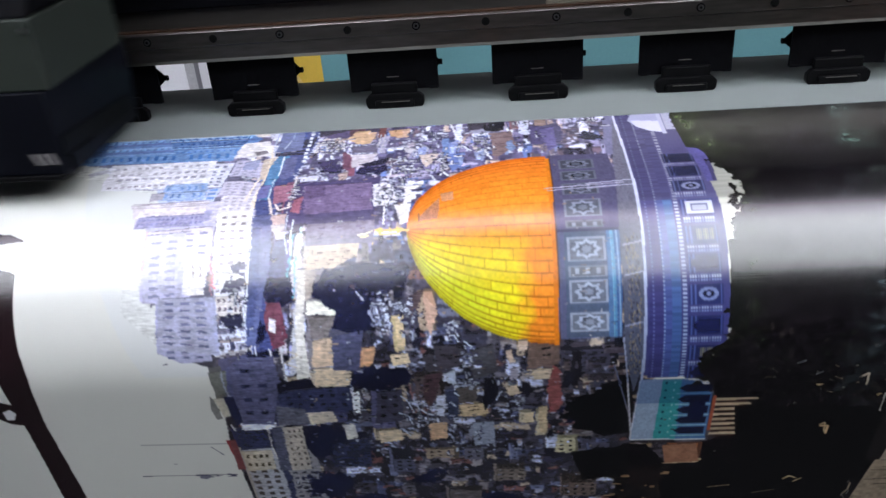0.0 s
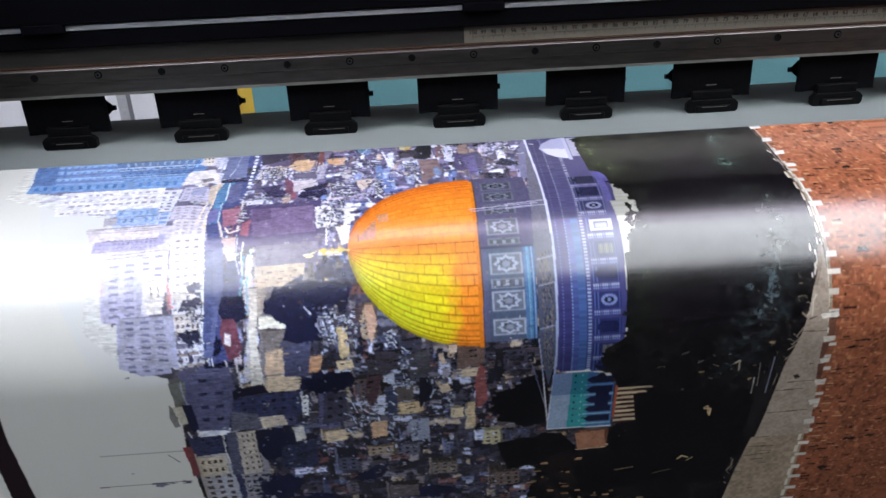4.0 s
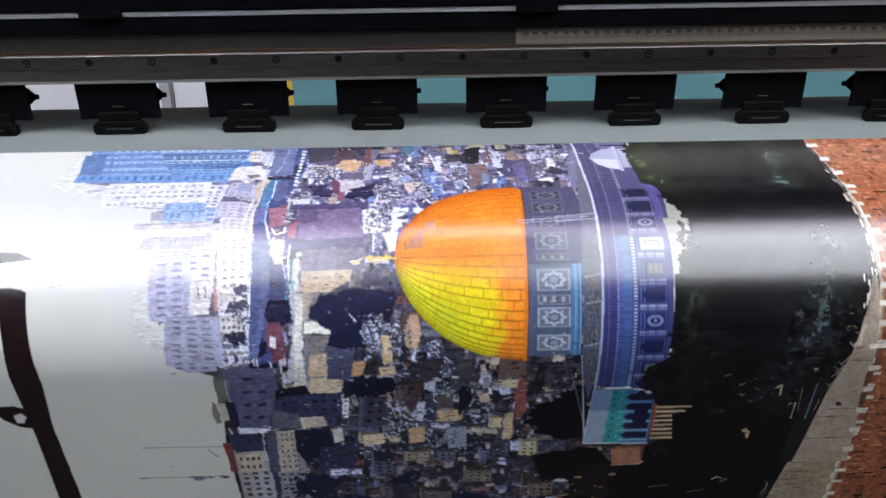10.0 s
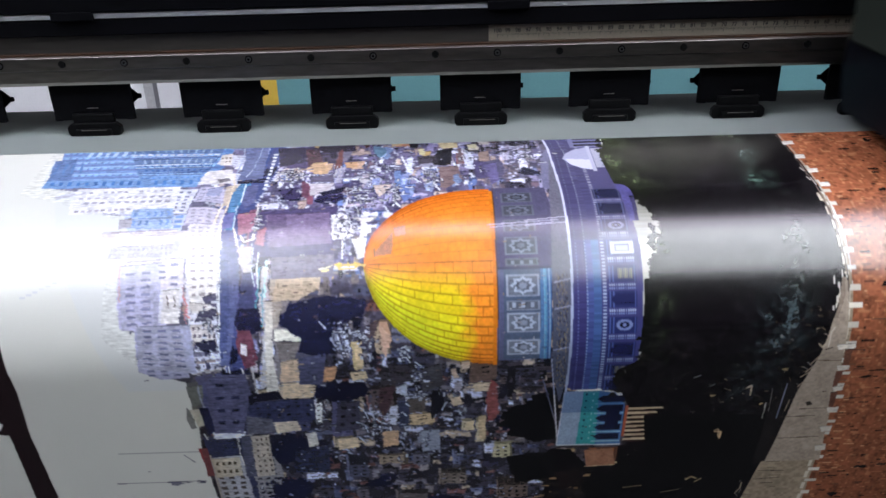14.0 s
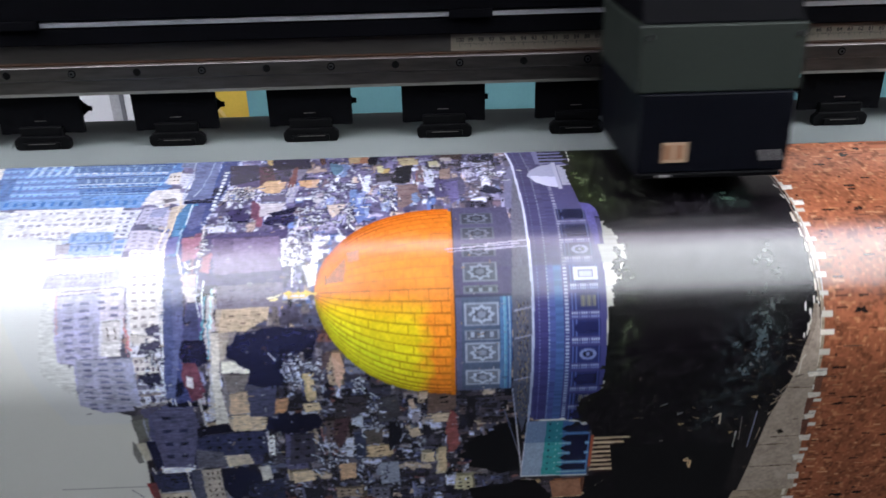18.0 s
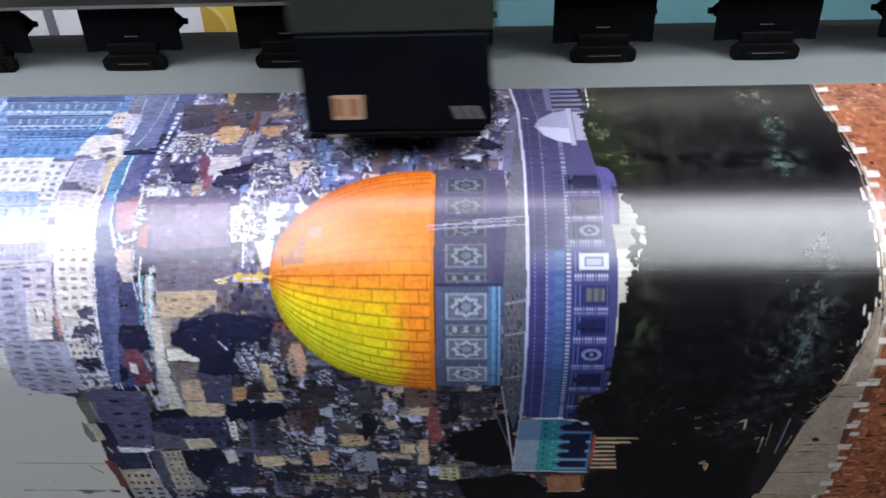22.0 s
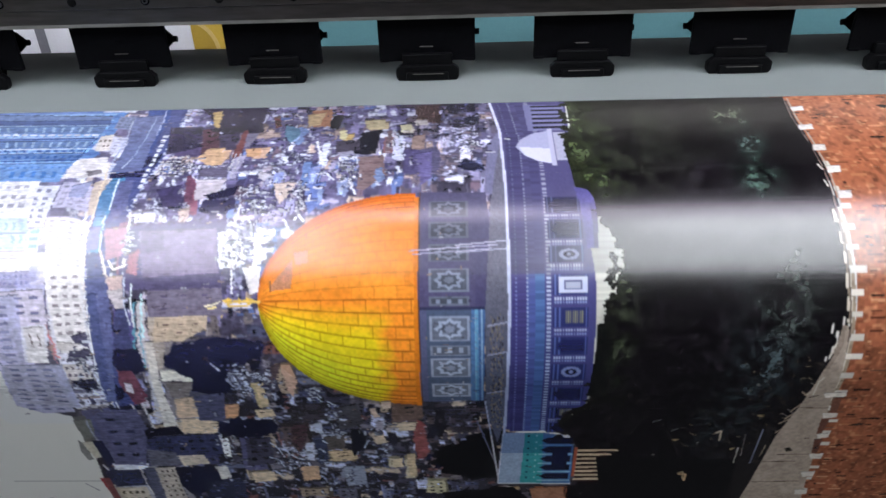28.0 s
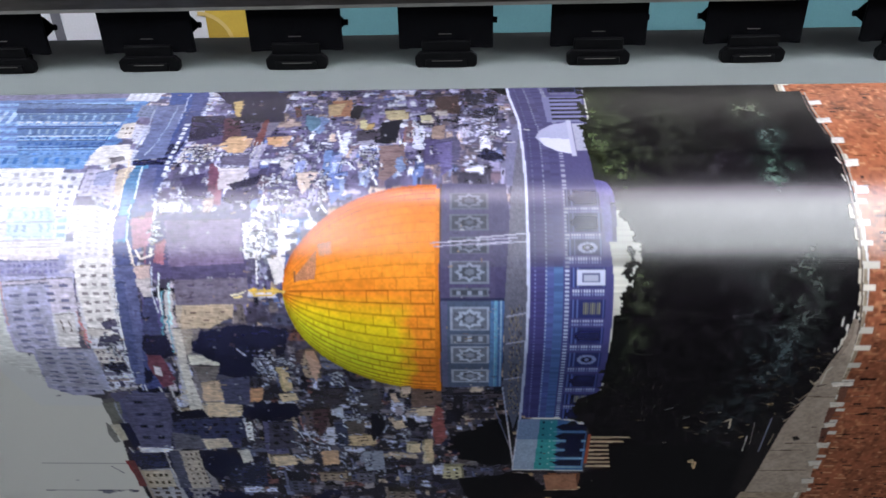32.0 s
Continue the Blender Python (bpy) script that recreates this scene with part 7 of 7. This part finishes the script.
def sheet():
    """The printed sheet in rigid pieces: strips where it comes off the platen and where the curve ends, whole pieces between."""
    root = empty("printed_sheet", (0, 0, LEVEL), "glossy printed vinyl with a golden dome over an old city", "print")
    nx = len(XS)
    x = np.concatenate(([-620.0, -300.0], XS, [1000.0, 1300.0])) / 1000
    n = len(x)
    pieces = []

    def piece(i0, i1, k):
        """Strips i0 to i1 as one mesh, curved by k round its middle."""
        r0, r1 = (i0 - TOP) * 5, (i1 - TOP) * 5
        s = SS[r0:r1 + 1] / 1000
        mid = (s[0] + s[-1]) / 2
        q = s - mid
        rows = len(q)
        if k:
            y, z, ny, nz = -np.sin(k * q) / k, (np.cos(k * q) - 1) / k, -np.sin(k * q), np.cos(k * q)
        else:
            y, z, ny, nz = -q, 0 * q, 0 * q, 1 + 0 * q
        co = np.empty((rows, n, 3), np.float32)
        co[..., 0], co[..., 1], co[..., 2] = x, y[:, None], z[:, None]
        me = bpy.data.meshes.new("sheet_piece")
        me.vertices.add(rows * n)
        me.vertices.foreach_set("co", co.ravel())
        a = (np.arange(rows - 1)[:, None] * n + np.arange(n - 1)).ravel()
        quads = np.stack([a, a + n, a + n + 1, a + 1], -1).astype(np.int32)
        me.loops.add(quads.size)
        me.loops.foreach_set("vertex_index", quads.ravel())
        me.polygons.add(len(quads))
        me.polygons.foreach_set("loop_start", np.arange(len(quads), dtype=np.int32) * 4)
        me.update(calc_edges=True)
        me.polygons.foreach_set("use_smooth", np.ones(len(quads), bool))
        col = np.ones((rows, n, 4), np.float32)
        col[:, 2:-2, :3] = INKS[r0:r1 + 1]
        col[:, :2, :3] = INKS[r0:r1 + 1, :1]
        col[:, -2:, :3] = INKS[r0:r1 + 1, -1:]
        me.color_attributes.new("ink", "FLOAT_COLOR", "POINT").data.foreach_set("color", col.ravel())
        scan = np.ones((rows, n, 4), np.float32)
        scan[..., :3] = SCAN[r0:r1 + 1, None, None]
        me.color_attributes.new("scan", "FLOAT_COLOR", "POINT").data.foreach_set("color", scan.ravel())
        nor = np.zeros((rows, n, 3), np.float32)
        nor[..., 1], nor[..., 2] = ny[:, None], nz[:, None]
        me.normals_split_custom_set_from_vertices(nor.reshape(-1, 3))
        me.materials.append(INK)
        ob = new("sheet_piece", me)
        ob.parent = root
        pieces.append((ob, mid))

    last = TOP + COUNT
    slope0, slope1 = 4, 11        # these strips stay on the slope all the time
    arc0, arc1 = 29, 59           # these on the nose
    flat0 = 78                    # and from here on they hang straight
    for i in range(TOP, slope0):
        piece(i, i + 1, 0)
    piece(slope0, slope1, 0)
    for i in range(slope1, arc0):
        piece(i, i + 1, CURVE if i > 15 else 0)
    piece(arc0, arc1, CURVE)
    for i in range(arc1, flat0):
        piece(i, i + 1, CURVE if i < 70 else 0)
    piece(flat0, last, 0)
    return root, pieces


SCAN = np.random.default_rng(3).random(len(SS))
SHEET, PIECES = sheet()


# ---- the carriage ----
def carriage():
    c = empty("print_carriage", (0.4, 0, LEVEL), "black inkjet carriage with a grey cover and a small paper tag", "printer carriage")
    part("skirt", prism([(-0.091, 0.0045), (-0.098, 0.0085), (-0.098, 0.0695), (0.040, 0.079), (0.040, 0.054), (0.030, 0.014)], -0.027, 0.090, 0.0008), NAVY_SKIRT, c, "blue-black lower skirt")
    part("cover", prism([(-0.095, 0.0700), (-0.093, 0.1195), (0.030, 0.1290), (0.030, 0.0795)], -0.031, 0.094, 0.0015), GREY_COVER, c, "grey-green cover")
    part("lid", prism([(-0.091, 0.1197), (-0.081, 0.1375), (0.030, 0.150), (0.030, 0.1292)], -0.029, 0.092, 0.002), BLACK_PLASTIC, c, "black lid")
    part("wiring_box", box(-0.03, 0.09, -0.02, 0.034, 0.165, 0.22, 0.004), BLACK_PLASTIC, c)
    tag = part("tag", box(-0.0085, 0.0110, -0.0986, -0.0981, 0.0166, 0.0326), TAG, c, "small printed paper tag")
    part("tag_bar", box(-0.0070, -0.0020, -0.0989, -0.0986, 0.0191, 0.0306), TAG_INK, tag)
    part("tag_bar", box(0.0025, 0.0075, -0.0989, -0.0986, 0.0191, 0.0306), TAG_INK, tag)
    for i in range(3):
        x = 0.067 + i * 0.0065
        part("pale_mark", plate([(x, 0.0245), (x + 0.0032, 0.0245), (x + 0.0066, 0.0160), (x + 0.0034, 0.0160)], -0.0986, -0.0980), DIM_MARK, c)
    part("side_bracket", joined(box(0.0902, 0.0935, -0.091, -0.053, 0.0085, 0.0225, 0.0008), box(0.0902, 0.0920, -0.095, 0.02, 0.0205, 0.0365, 0.0006)), BLACK_GLOSS, c)
    part("wiper_mark", box(-0.012, -0.002, -0.1013, -0.1002, 0.0055, 0.0073), DIM_MARK, c)
    for x in (-0.024, 0.088):
        part("cover_screw", shift(disc(0.0022, 0.0012, 14), x, -0.0945, 0.1115), SCREW_STEEL, c)
    part("cable_duct", joined(box(0.010, 0.050, -0.035, 0.028, 0.1502, 0.162, 0.002), *[box(0.012 + 0.006 * k, 0.015 + 0.006 * k, -0.033, 0.026, 0.162, 0.1645, 0.0006) for k in range(6)]), BLACK_PLASTIC, c)
    part("lower_edge", box(-0.027, 0.087, -0.100, -0.087, 0.0040, 0.0080, 0.001), BLACK_GLOSS, c)
    return c


CARRIAGE = carriage()


def motions():
    # the carriage: it crosses to the left and back, and turns beyond both ends of the view
    rows = []
    lefts = [-0.53, 3.245, 6.965, 10.715, 14.46, 18.215, 21.94, 25.635, 29.29, 33.0]
    rights = [1.035, 4.78, 8.515, 12.27, 16.0, 19.715, 23.45, 27.1, 30.73, 34.5]
    for left, right in zip(lefts, rights):
        rows += [(left - 0.6, 0.4 + 0.6 * SPEED), (left + 0.6, 0.4 - 0.6 * SPEED), ((left + right) / 2, 0.4 - 0.66 * SPEED),
                 (right - 0.6, 0.4 - 0.6 * SPEED), (right + 0.6, 0.4 + 0.6 * SPEED), (right + 1.115, 0.4 + 0.9 * SPEED)]
    def at(t):
        for (ta, xa), (tb, xb) in zip(rows, rows[1:]):
            if ta <= t <= tb:
                return xa + (xb - xa) * (t - ta) / (tb - ta)
        return rows[-1][1]
    keys = [(0.0, at(0.0))] + [r for r in rows if 0 < r[0] < 32] + [(32.0, at(32.0))]
    fine = []
    for (ta, xa), (tb, xb) in zip(keys, keys[1:]):
        steps = max(1, round((tb - ta) / 0.15))
        fine += [(ta + (tb - ta) * i / steps, xa + (xb - xa) * i / steps) for i in range(steps)]
    fine.append(keys[-1])
    walk(CARRIAGE, [(t, pose(x, 0, LEVEL)) for t, x in fine])
    # the sheet: one feed step after each pass
    feeds = sorted([0.15, 3.9, 7.7, 11.4, 15.15, 18.9, 22.55, 26.25, 29.9, 1.9, 5.75, 9.4, 13.2, 16.9, 20.7, 24.35, 28.1, 31.8])
    times = [0.0]
    for f in feeds:
        times += [max(f - 0.1, 0.033), min(f + 0.1, 31.95)]
    times.append(32.0)
    fed = lambda t: (sum(min(max((t - f + 0.1) / 0.2, 0), 1) for f in feeds) - 4) * STEP
    for ob, mid in PIECES:
        keys = []
        for t in times:
            y, z, a = front(mid + fed(t))
            keys.append((t, pose(0, y, z, a)))
        walk(ob, keys)


SPEED = 0.84
motions()
